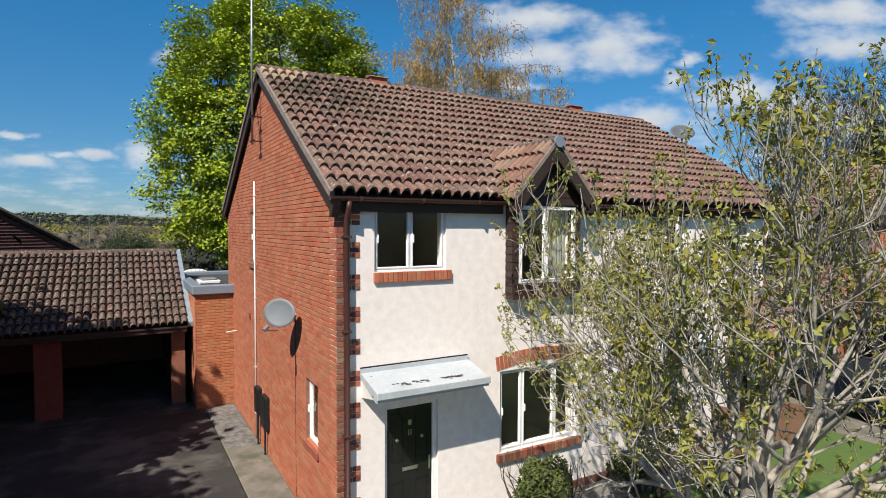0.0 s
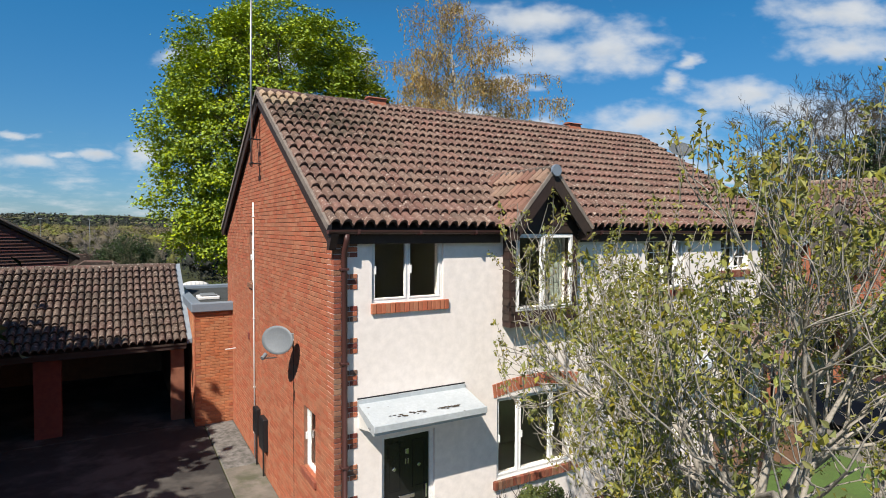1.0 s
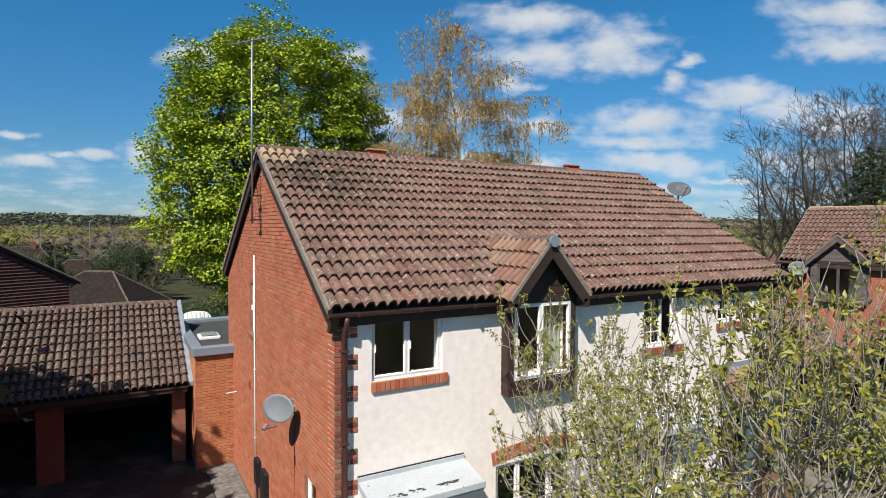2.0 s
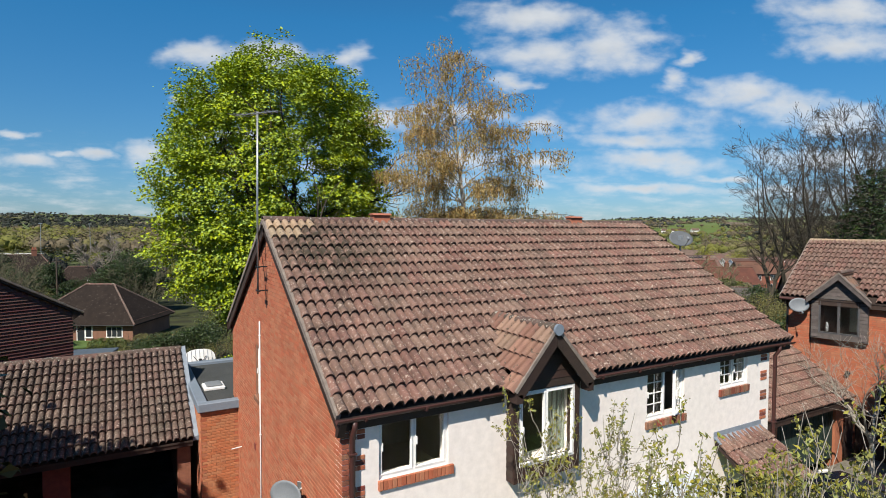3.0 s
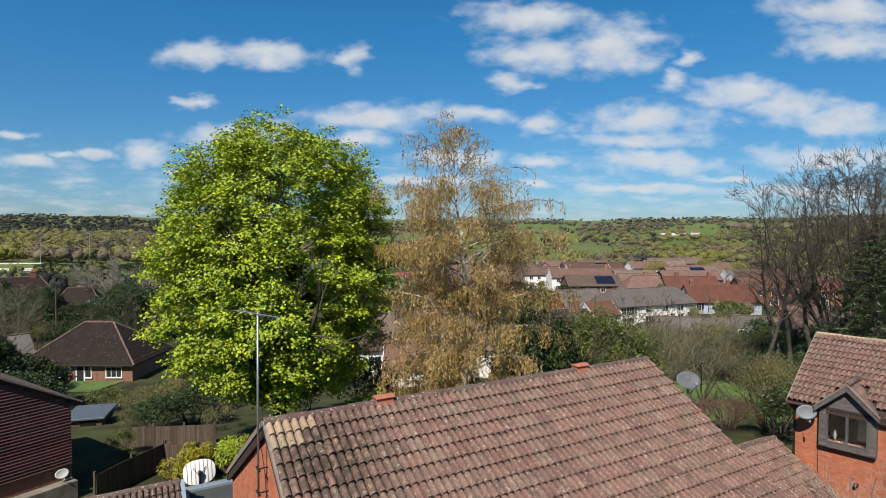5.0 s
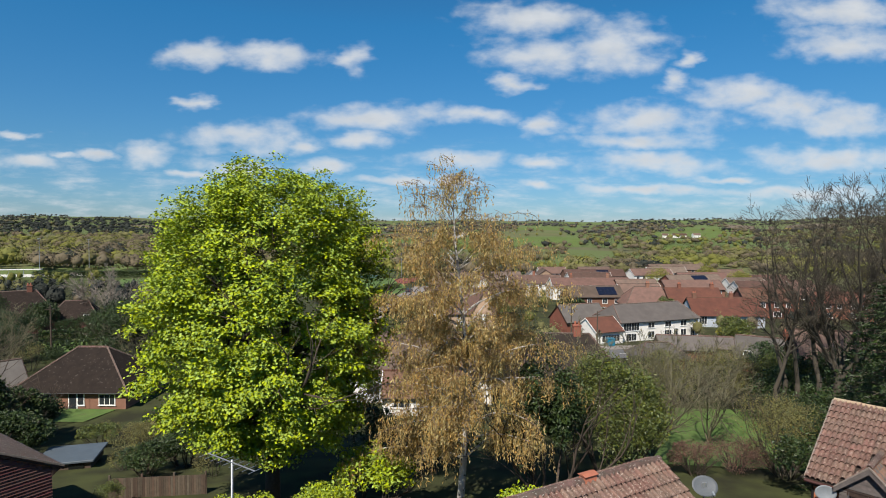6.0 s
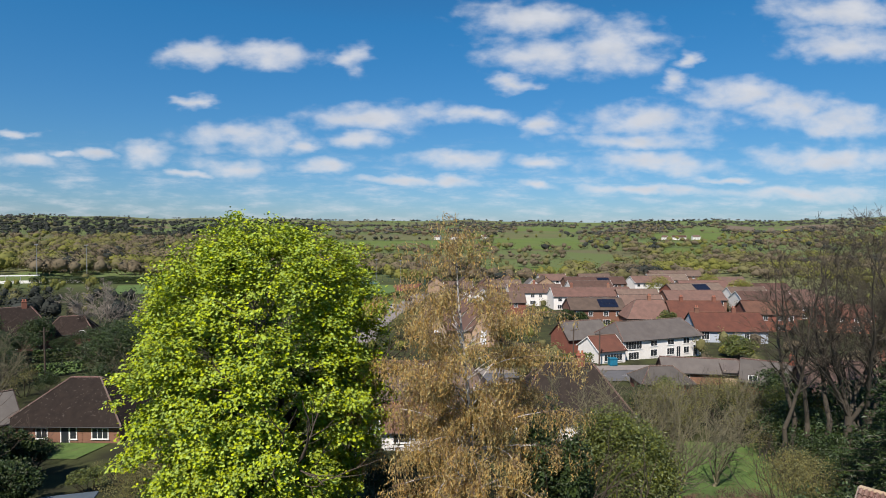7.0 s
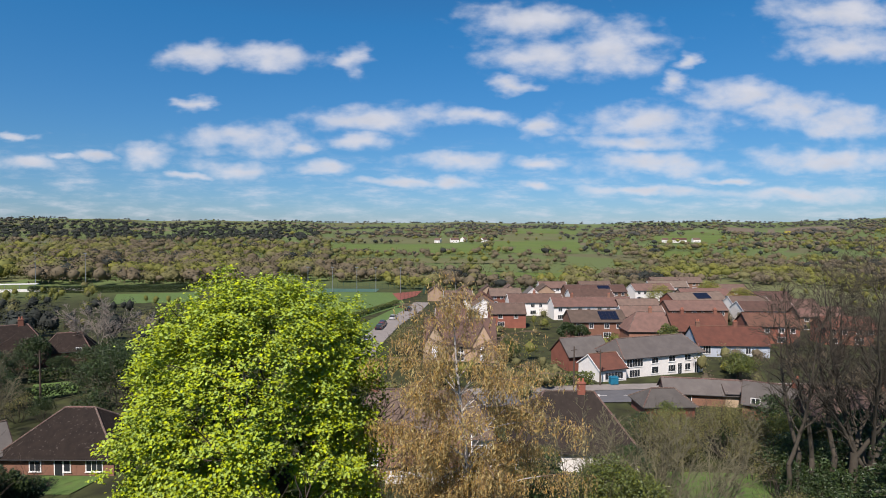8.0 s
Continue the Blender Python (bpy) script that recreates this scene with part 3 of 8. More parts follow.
def ridge_tiles(parent, a, b, radius=0.12, piece=0.45, mat="tile_ridge"):
    """Half-round ridge tiles from a to b, each a piece."""
    a, b = Vector(a), Vector(b)
    d = (b - a).normalized()
    side = d.cross(Vector((0, 0, 1))).normalized()
    up = side.cross(d).normalized()
    n = max(1, round((b - a).length / piece))
    ln = (b - a).length / n
    g = Geo()
    k = 8
    prof = [(radius * math.cos(math.pi * i / k), radius * 0.85 * math.sin(math.pi * i / k) - 0.02) for i in range(k + 1)]
    inner = [(p * 0.85, q * 0.85 - 0.004) for p, q in prof]
    for x in (0.004, ln - 0.004):
        g.v += [(x, p, q) for p, q in prof] + [(x, p, q) for p, q in inner]
    m = k + 1
    for i in range(k):
        g.f += [(i, i + 1, 2 * m + i + 1, 2 * m + i), (m + i, i + m + 1, i + 1, i), (2 * m + i, 2 * m + i + 1, 3 * m + i + 1, 3 * m + i)]
    me = g.mesh("ridge_tile")
    me.materials.append(M[mat])
    rng = random.Random(2)
    basis = Matrix((d, side, up)).transposed().to_4x4()
    for i in range(n):
        ob = new("ridge_tile", me)
        ob.parent = parent
        ob.matrix_basis = Matrix.Translation(a + d * (i * ln) + up * rng.uniform(-0.006, 0.008)) @ basis


# ---- the lie of the land ----
FALL = [(-60, 0.0), (9, 0.0), (12, -0.3), (20, -0.65), (30, -1.6), (44, -4.2), (50, -4.5), (58, -4.5), (75, -4.85), (105, -6.0), (150, -7.7), (230, -9.3), (400, -9.0),
        (600, -6.5), (1000, -2.5), (1500, 6.0), (2200, 23.0), (3000, 48.0), (3600, 58.0), (5200, 60.0)]
FWD, SIDE = Vector((math.sin(HEADING), math.cos(HEADING))), Vector((math.cos(HEADING), -math.sin(HEADING)))


def eased(x, a, b):
    return max(0.0, min(1.0, (x - a) / (b - a)))


def land(x, y):
    """Height of the ground: level about the houses, falling to a valley and rising to far hills."""
    p, q = x * FWD.x + y * FWD.y, x * SIDE.x + y * SIDE.y
    d = math.hypot(p, 0.5 * q) if p > 0 else -1
    if d < 0:
        return 0.0
    z = FALL[-1][1]
    for (a, za), (b, zb) in zip(FALL, FALL[1:]):
        if d <= b:
            z = za + (zb - za) * (d - a) / (b - a)
            break
    z -= 0.009 * q * eased(d, 15, 40) * (1 - eased(d, 300, 800))
    if d > 700:
        s = eased(d, 700, 2200)
        u = max(-1.0, min(1.0, q / p))
        z += s * (4.0 * math.sin(x / 310 + 1.0) * math.sin(y / 270) + 5.0 * math.sin(u * 17 + 0.6) + 3.0 * math.sin(u * 41))
        z += s * (14.0 * eased(-u, 0.25, 0.75) + 24.0 * eased(u, 0.30, 0.80))
    return z


def lifted(x, y):
    """How far the lower ground is lifted and tipped, for things set by their height."""
    p, q = x * FWD.x + y * FWD.y, x * SIDE.x + y * SIDE.y
    return 0.011 * p - 0.009 * q * eased(p, 15, 40)


def strip(name, path, width, mat, label, lift=0.05, kind="structure", step=4.0):
    """A ribbon of road or path that follows the ground."""
    g = Geo()
    pts = []
    for (xa, ya), (xb, yb) in zip(path, path[1:]):
        n = max(1, int(math.hypot(xb - xa, yb - ya) / step))
        pts += [Vector((xa + (xb - xa) * i / n, ya + (yb - ya) * i / n, 0)) for i in range(n)]
    pts.append(Vector((*path[-1], 0)))
    m = 4
    for i, p in enumerate(pts):
        d = (pts[min(i + 1, len(pts) - 1)] - pts[max(i - 1, 0)]).normalized()
        s = Vector((d.y, -d.x, 0))
        for k in range(m + 1):
            q = p + s * width * (k / m - 0.5)
            g.v.append((q.x, q.y, land(q.x, q.y) + lift))
        if i:
            for k in range(m):
                a = (i - 1) * (m + 1) + k
                g.f.append((a, a + 1, a + m + 2, a + m + 1))
    return solo(name, g, mat, label, kind=kind)


def patch(name, outline, mat, label, lift=0.04, kind="structure", cell=3.0):
    """A piece of ground of its own surface, draped over the land: a four-cornered outline."""
    a, b, c, d = [Vector((*p, 0)) for p in outline]
    nu, nv = max(1, int((b - a).length / cell)), max(1, int((d - a).length / cell))
    nu, nv = min(nu, 40), min(nv, 40)
    g = Geo()
    for j in range(nv + 1):
        for i in range(nu + 1):
            p = a.lerp(b, i / nu).lerp(d.lerp(c, i / nu), j / nv)
            g.v.append((p.x, p.y, land(p.x, p.y) + lift))
    for j in range(nv):
        for i in range(nu):
            k = j * (nu + 1) + i
            g.f.append((k, k + 1, k + nu + 2, k + nu + 1))
    return solo(name, g, mat, label, kind=kind)


# ---- ground ----
def ground_material():
    m = bpy.data.materials.new("valley_ground")
    m.use_nodes = True
    nt = m.node_tree
    N, L = nt.nodes.new, nt.links.new
    b = nt.nodes["Principled BSDF"]
    b.inputs["Roughness"].default_value, b.inputs["Specular IOR Level"].default_value = 0.95, 0.1
    pos = N("ShaderNodeNewGeometry").outputs["Position"]
    flat = N("ShaderNodeVectorMath")
    flat.operation = "MULTIPLY"
    flat.inputs[1].default_value = (1, 1, 0)
    L(pos, flat.inputs[0])
    warp = N("ShaderNodeTexNoise")
    warp.inputs["Scale"].default_value = 0.012
    L(flat.outputs[0], warp.inputs["Vector"])
    off = N("ShaderNodeVectorMath")
    off.operation = "MULTIPLY_ADD"
    off.inputs[1].default_value = (70, 70, 0)
    L(warp.outputs["Color"], off.inputs[0]), L(flat.outputs[0], off.inputs[2])
    cell = N("ShaderNodeTexVoronoi")
    cell.inputs["Scale"].default_value = 0.0058
    L(off.outputs[0], cell.inputs["Vector"])
    ramp = N("ShaderNodeValToRGB")
    e = ramp.color_ramp.elements
    ramp.color_ramp.interpolation = "CONSTANT"
    e[0].position, e[0].color = 0.0, (0.105, 0.135, 0.050, 1)
    e[1].position, e[1].color = 0.30, (0.115, 0.155, 0.055, 1)
    for p, c in ((0.52, (0.115, 0.115, 0.060, 1)), (0.66, (0.100, 0.135, 0.048, 1)), (0.80, (0.125, 0.135, 0.06, 1)), (0.93, (0.15, 0.125, 0.085, 1))):
        k = e.new(p)
        k.color = c
    sep = N("ShaderNodeSeparateColor")
    L(cell.outputs["Color"], sep.inputs[0])
    L(sep.outputs[0], ramp.inputs[0])
    grass = N("ShaderNodeTexNoise")
    grass.inputs["Scale"].default_value, grass.inputs["Detail"].default_value = 0.35, 6
    L(flat.outputs[0], grass.inputs["Vector"])
    near = N("ShaderNodeValToRGB")
    near.color_ramp.elements[0].position, near.color_ramp.elements[0].color = 0.35, (0.030, 0.031, 0.018, 1)
    near.color_ramp.elements[1].position, near.color_ramp.elements[1].color = 0.65, (0.058, 0.066, 0.026, 1)
    L(grass.outputs["Fac"], near.inputs[0])
    ln = N("ShaderNodeVectorMath")
    ln.operation = "LENGTH"
    L(flat.outputs[0], ln.inputs[0])
    rg = N("ShaderNodeMapRange")
    L(ln.outputs["Value"], rg.inputs[0])
    for i, v in enumerate((240, 330, 0, 1)):
        rg.inputs[i + 1].default_value = v
    mix = N("ShaderNodeMix")
    mix.data_type = "RGBA"
    L(rg.outputs[0], mix.inputs["Factor"]), L(near.outputs[0], mix.inputs["A"]), L(ramp.outputs[0], mix.inputs["B"])
    L(mix.outputs["Result"], b.inputs["Base Color"])
    return m


M["ground"] = ground_material()


def build_ground():
    g = Geo()
    radii = [0.0]
    r = 3.0
    while r < 4900:
        radii.append(r)
        r *= 1.04
    radii.append(4950)
    n = 240
    for r in radii:
        for k in range(n):
            t = 2 * math.pi * k / n
            x, y = r * math.cos(t), r * math.sin(t)
            g.v.append((x, y, land(x, y)))
    for i in range(len(radii) - 1):
        for k in range(n):
            a, b = i * n + k, i * n + (k + 1) % n
            g.f.append((a, b, b + n, a + n) if i else (a, b + n, a + n))
    solo("ground", g, "ground", "rough grass and fields falling to a valley", kind="structure", smooth=True)


build_ground()


def slab(name, x0, y0, x1, y1, top, mat, label, thick=0.5):
    return solo(name, Geo().cbox(x0, y0, top - thick, x1, y1, top, 0.015), mat, label, kind="structure")


slab("drive", -12.0, -12.0, -0.72, 8.75, 0.012, "asphalt", "dark patched asphalt drive before the garages")
slab("path", -0.71, -12.0, -0.004, 8.0, 0.035, "concrete", "mossy concrete path along the brick gable")
slab("gravel_strip", -0.70, 4.9, -0.03, 7.95, 0.052, "gravel", "loose grey gravel at the foot of the wall")
slab("garage_threshold", -9.0, 8.3, -1.1, 8.76, 0.030, "asphalt", "dark concrete garage threshold")
slab("front_lawn", 2.3, -9.0, 11.4, -0.75, 0.06, "lawn", "mown front lawn in sunlight")
slab("front_bed", 2.4, -0.74, 8.2, -0.01, 0.05, "gravel", "earth bed below the front windows")
slab("front_path", 0.0, -9.0, 2.29, -0.01, 0.04, "paving", "paved path to the front door")
slab("side_drive", 11.45, -9.0, 19.6, 1.9, 0.02, "concrete", "pale concrete drive before the side garage")


# ---- the semi-detached pair ----
def window(parent, m, w, h, lights, mat="upvc", label="", bars=False, ajar=None, room=True, name="window", depth=0.05):
    """A casement window in an opening: local x along the wall, y into it, z up, from the opening's lower corner. lights: widths as fractions."""
    g = Geo()
    F, D0, D1 = 0.040, depth, depth + 0.07
    g.cbox(0, D0, 0, w, D1, F, 0.006, m).cbox(0, D0, h - F, w, D1, h, 0.006, m)
    g.cbox(0, D0, F, F, D1, h - F, 0.006, m).cbox(w - F, D0, F, w, D1, h - F, 0.006, m)
    xs = [0.0]
    for f in lights:
        xs.append(xs[-1] + f * w)
    for x in xs[1:-1]:
        g.cbox(x - 0.018, D0, F, x + 0.018, D1, h - F, 0.006, m)
    win = part(name, g, mat, parent, label)
    for i in range(len(lights)):
        a = xs[i] + (F if i == 0 else 0.018)
        b = xs[i + 1] - (F if i == len(lights) - 1 else 0.018)
        q = m
        if ajar is not None and i == ajar:
            q = m @ Matrix.Translation((b, D0 + 0.02, 0)) @ pose(0, 0, 0, 0, 0, 24) @ Matrix.Translation((-b, -D0 - 0.02, 0))
        S = 0.024
        z0, z1 = F, h - F
        s = Geo()
        s.cbox(a, D0 - 0.012, z0, b, D1 - 0.02, z0 + S, 0.005, q).cbox(a, D0 - 0.012, z1 - S, b, D1 - 0.02, z1, 0.005, q)
        s.cbox(a, D0 - 0.012, z0 + S, a + S, D1 - 0.02, z1 - S, 0.005, q).cbox(b - S, D0 - 0.012, z0 + S, b, D1 - 0.02, z1 - S, 0.005, q)
        part("casement", s, mat, win)
        p = Geo().box(a + S, D0 + 0.02, z0 + S, b - S, D0 + 0.026, z1 - S, q)
        pane = part("pane", p, "glass", win)
        pane.visible_shadow = False
        if bars:
            n = 3 if h < 0.8 else 4
            for k in range(1, n):
                z = z0 + S + (z1 - z0 - 2 * S) * k / n
                part("glazing_bar", Geo().box(a + S, D0 + 0.012, z - 0.009, b - S, D0 + 0.032, z + 0.009, q), mat, win)
            x = (a + b) / 2
            part("glazing_bar", Geo().box(x - 0.009, D0 + 0.0125, z0 + S, x + 0.009, D0 + 0.0315, z1 - S, q), mat, win)
        hd = Geo().cbox(a + 0.012, D0 - 0.045, (z0 + z1) / 2 - 0.06, a + 0.032, D0 - 0.012, (z0 + z1) / 2 + 0.06, 0.004, q)
        part("window_handle", hd, mat, win)
    # a small dark box stands in for the dim room behind the pane
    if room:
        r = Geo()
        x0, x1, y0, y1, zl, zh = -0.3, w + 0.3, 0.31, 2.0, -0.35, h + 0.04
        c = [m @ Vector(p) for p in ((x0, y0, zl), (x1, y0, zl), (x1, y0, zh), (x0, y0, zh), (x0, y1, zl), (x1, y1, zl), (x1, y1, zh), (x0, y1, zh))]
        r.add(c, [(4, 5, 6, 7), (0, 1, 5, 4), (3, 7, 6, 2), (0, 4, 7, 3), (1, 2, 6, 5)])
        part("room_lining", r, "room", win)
    return win


def soldier_row(parent, m, w, h, proud, mat, lean=0.0, name="brick"):
    """A row of bricks on end, w wide and h high; lean fans and bows it into a flat arch."""
    n = max(1, round(w / 0.075))
    me = Geo().cbox(0.004, -proud, 0, w / n - 0.004, 0.09, h, 0.005).mesh("brick")
    me.materials.append(M[mat])
    for i in range(n):
        t = (i + 0.5) / n * 2 - 1
        ob = new(name, me)
        ob.parent = parent
        ob.matrix_basis = m @ Matrix.Translation((i * w / n, 0, lean * 0.09 * (1 - t * t))) @ pose(0, 0, 0, 0, lean * 9 * t, 0)


RISE = (7.78 - 5.06) / (4.37 + 0.12)


def build_house():
    house = thing("house", "two-storey semi-detached pair, white render front, red brick gable, brown tiled roof", "house")
    W, D, E = 10.3, 8.7, 5.02
    # front wall
    holes = [(0.56, 1.73, 4.01, 4.95), (0.72, 1.60, 0.0, 2.05), (2.75, 4.40, 0.98, 2.32), (2.96, 4.14, 3.76, 5.02), (6.2, 7.32, 3.93, 4.91),
             (8.48, 9.46, 4.24, 4.95), (5.95, 7.25, 0.95, 2.15), (8.75, 9.62, 0.0, 2.05)]
    g = cut_wall(Geo(), "x", 0.0, W, -0.4, E, 0.0, 0.28, holes)
    front = part("front_wall", g, "render", house, "white painted render front wall")
    # gable, back and end walls
    gh = [(0.83, 1.45, 1.26, 2.26), (5.24, 5.72, 3.86, 4.97)]
    g = cut_wall(Geo(), "y", 0.281, D, -0.6, E, 0.0, 0.28, gh)
    top = 7.72
    g.prism([(0.0, E + 0.001), (D, E + 0.001), (D / 2, top)], 0.0, 0.28, "x")
    gable = part("gable_wall", g, "mortar", house, "red brick gable wall")
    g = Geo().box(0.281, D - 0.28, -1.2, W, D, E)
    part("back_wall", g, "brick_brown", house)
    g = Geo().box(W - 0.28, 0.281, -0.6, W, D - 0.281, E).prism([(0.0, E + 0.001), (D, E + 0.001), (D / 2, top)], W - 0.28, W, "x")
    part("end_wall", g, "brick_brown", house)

    def gable_top(u):
        return E + 0.02 + (top - E) * (1 - abs(u - D / 2) / (D / 2))
    brickwork(gable, (0, 0, -0.45), (0, 1, 0), (-1, 0, 0), D, 0.0, lambda u: gable_top(u) + 0.45, [(a, b, z0 + 0.45, z1 + 0.45) for a, b, z0, z1 in gh],
              (0, 0.5, 4.0), 300)
    # quoins
    for cx, sgn in ((0.0, 1), (W, -1)):
        for k in range(-1, 10):
            z = 4.225 - 0.45 * k
            for c in range(3):
                cuts = [(0.105, 0.215), (0.225, 0.34)] if c % 2 == 0 else [(0.105, 0.34)]
                for a, b in cuts:
                    lo, hi = sorted((cx + sgn * a, cx + sgn * b))
                    gq = Geo().cbox(lo, -0.012, z + c * 0.075, hi, 0.05, z + c * 0.075 + 0.065, 0.005)
                    part("brick", gq, "brick_dark" if (c + k) % 2 else "brick", front)
    head = Geo().cbox(-0.004, -0.014, 0, 0.100, 0.03, 0.065, 0.004).mesh("brick")
    head.materials.append(M["brick_brown"])
    for k in range(69):
        ob = new("brick", head)
        ob.parent = front
        ob.location = (0, 0, -0.15 + 0.075 * k)
    g = Geo().box(2.3, -0.02, -0.2, W, 0.02, 0.18)
    part("plinth", g, "brick_dark", house, "dark brick plinth")

    # windows of the front
    I = Matrix.Identity(4)
    T = Matrix.Translation
    w1 = window(house, T((0.56, 0, 4.01)), 1.17, 0.94, (0.5, 0.5), label="white two-light casement window")
    w2 = window(house, T((2.75, 0, 0.98)), 1.65, 1.34, (0.29, 0.42, 0.29), label="white three-light ground floor window")
    w3 = window(house, T((6.2, 0, 3.93)), 1.12, 0.98, (0.5, 0.5), bars=True, ajar=1, label="white barred casement window standing ajar")
    w4 = window(house, T((8.48, 0, 4.24)), 0.98, 0.71, (0.5, 0.5), bars=True, label="small white barred casement window")
    w5 = window(house, T((5.95, 0, 0.95)), 1.30, 1.20, (0.5, 0.5), bars=True, label="white barred ground floor window")
    soldier_row(w1, T((0.54, 0, 3.86)), 1.27, 0.145, 0.045, "brick")
    soldier_row(w3, T((6.16, 0, 3.76)), 1.20, 0.145, 0.045, "brick_brown")
    soldier_row(w4, T((8.44, 0, 4.07)), 1.06, 0.145, 0.045, "brick_brown")
    soldier_row(w2, T((2.68, 0, 0.83)), 1.80, 0.14, 0.06, "brick_brown")
    soldier_row(w2, T((2.68, 0, 2.33)), 1.78, 0.225, 0.012, "brick", lean=1.0)
    g = Geo().cbox(5.9, -0.05, 0.86, 7.3, 0.05, 0.93, 0.01)
    part("window_sill", g, "white_paint", w5)
    # gable windows face the drive
    R = pose(0, 0, 0, 0, 0, -90)
    wg = window(house, T((0, 1.45, 1.26)) @ R, 0.62, 1.0, (1.0,), label="narrow white side window")
    g = Geo()
    for i in range(6):
        g.cbox(-0.05, 0.78 + i * 0.125, 1.14, 0.06, 0.895 + i * 0.125, 1.245, 0.006)
    part("window_sill", g, "brick_brown", wg, "projecting brick sill")
    wu = window(house, T((0, 5.72, 3.86)) @ R, 0.48, 1.11, (1.0,), label="narrow white upstairs side window")
    g = Geo()
    for i in range(5):
        g.cbox(-0.05, 5.17 + i * 0.125, 3.74, 0.06, 5.285 + i * 0.125, 3.845, 0.006)
    part("window_sill", g, "brick_brown", wu, "projecting brick sill")

    # front door
    g = Geo().cbox(0.72, 0.06, 0, 0.785, 0.14, 2.05, 0.006).cbox(1.535, 0.06, 0, 1.60, 0.14, 2.05, 0.006).cbox(0.785, 0.06, 1.99, 1.535, 0.14, 2.05, 0.006)
    door = part("front_door", g, "upvc", house, "glossy black panelled door in a white frame")
    g = Geo().cbox(0.787, 0.085, 0.02, 1.533, 0.13, 1.988, 0.006)
    leaf = part("door_leaf", g, "black_paint", door)
    g = Geo()
    for x0, x1 in ((0.85, 1.06), (1.26, 1.47)):
        for z0, z1 in ((0.18, 0.88), (1.17, 1.9)):
            for a, b, c, d in ((x0, z0, x1, z0 + 0.02), (x0, z1 - 0.02, x1, z1), (x0, z0 + 0.02, x0 + 0.02, z1 - 0.02), (x1 - 0.02, z0 + 0.02, x1, z1 - 0.02)):
                g.cbox(a, 0.075, b, c, 0.086, d, 0.003)
    part("panel_moulding", g, "black_paint", door)
    part("letterbox", Geo().cbox(1.03, 0.068, 1.02, 1.29, 0.086, 1.085, 0.005), "chrome", door, "chrome letterbox")
    part("door_handle", Geo().cbox(1.46, 0.045, 0.98, 1.49, 0.086, 1.2, 0.006), "chrome", door, "chrome handle")
    g = Geo().cbox(1.13, 0.072, 1.70, 1.19, 0.086, 1.78, 0.004).cbox(1.13, 0.072, 1.55, 1.15, 0.086, 1.63, 0.004).cbox(1.17, 0.072, 1.55, 1.19, 0.086, 1.63, 0.004)
    part("number_bars", g, "chrome", door)
    for x in (0.955, 1.365):
        part("glazed_diamond", Geo().cbox(-0.025, 0.074, -0.025, 0.025, 0.086, 0.025, 0.004, T((x, 0, 1.5)) @ pose(0, 0, 0, 0, 45, 0)), "chrome", door)
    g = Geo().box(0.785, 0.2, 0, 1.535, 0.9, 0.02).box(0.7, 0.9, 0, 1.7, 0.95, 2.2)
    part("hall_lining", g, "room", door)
    g = Geo().cbox(0.62, -0.3, -0.1, 1.7, 0.1, 0.11, 0.015)
    part("door_step", g, "concrete", house)

    # canopy over the door
    g = Geo().prism([(0.0, 2.66), (0.0, 2.53), (-0.54, 2.33), (-0.60, 2.33), (-0.60, 2.46), (-0.03, 2.60), (-0.03, 2.66)], 0.34, 2.12, "x")
    can = part("door_canopy", g, "canopy", house, "grey painted flat door canopy with flaking top")
    part("canopy_fascia", Geo().cbox(0.33, -0.632, 2.37, 2.13, -0.601, 2.47, 0.008), "canopy", can)
    part("flashing", Geo().cbox(0.34, -0.012, 2.661, 2.12, -0.001, 2.68, 0.002), "black_plastic", can)
    g = Geo().prism([(0.0, 2.529), (-0.50, 2.345), (0.0, 2.25)], 0.36, 0.40, "x").prism([(0.0, 2.529), (-0.50, 2.345), (0.0, 2.25)], 2.06, 2.10, "x")
    part("canopy_bracket", g, "white_paint", can)
    rng = random.Random(8)
    g = Geo()
    for i in range(44):
        x = 0.62 + 1.15 * rng.random()
        y = -0.43 - 0.10 * rng.random() * math.sin((x - 0.5) * 2.2)
        z = 2.60 + (y + 0.03) * 0.2456
        s = rng.uniform(0.012, 0.045)
        g.add([(x + s * math.cos(k * 1.2566 + i) * rng.uniform(0.5, 1.4), y + 0.5 * s * math.sin(k * 1.2566 + i) * rng.uniform(0.5, 1.4), z + 0.006) for k in range(5)] + [(x, y, z + 0.012)],
              [(k, (k + 1) % 5, 5) for k in range(5)])
    part("leaf_litter", g, "bark_dark", can)

    # main roof
    ox0, ox1, ye, ze, yr, zr = -0.12, 10.96, -0.12, 5.06, 4.37, 7.78
    up = Vector((0, yr - ye, zr - ze))
    ln = up.length
    nrm = Vector((0, -up.z, up.y)).normalized()
    g = Geo()
    g.prism([(ye, ze - 0.005), (yr, zr - 0.005), (2 * yr - ye, ze - 0.005), (2 * yr - ye, ze - 0.06), (yr, zr - 0.07), (ye, ze - 0.06)], ox0 + 0.03, ox1 - 0.03, "x")
    roof = part("roof", g, "timber", house, "brown concrete pantile roof with lichen")
    DX, DZ, SL, OY, OF = 3.55, 6.00, 1.13, -0.20, -0.42

    def under_dormer(p):
        return not (abs(p.x - DX) < 0.80 and p.z < DZ - abs(p.x - DX) * SL + 0.03)

    def odd(i, j):
        if (j >= 13 and i <= 1) or (j == 14 and i == 2):
            return "tile_pale"
        return None
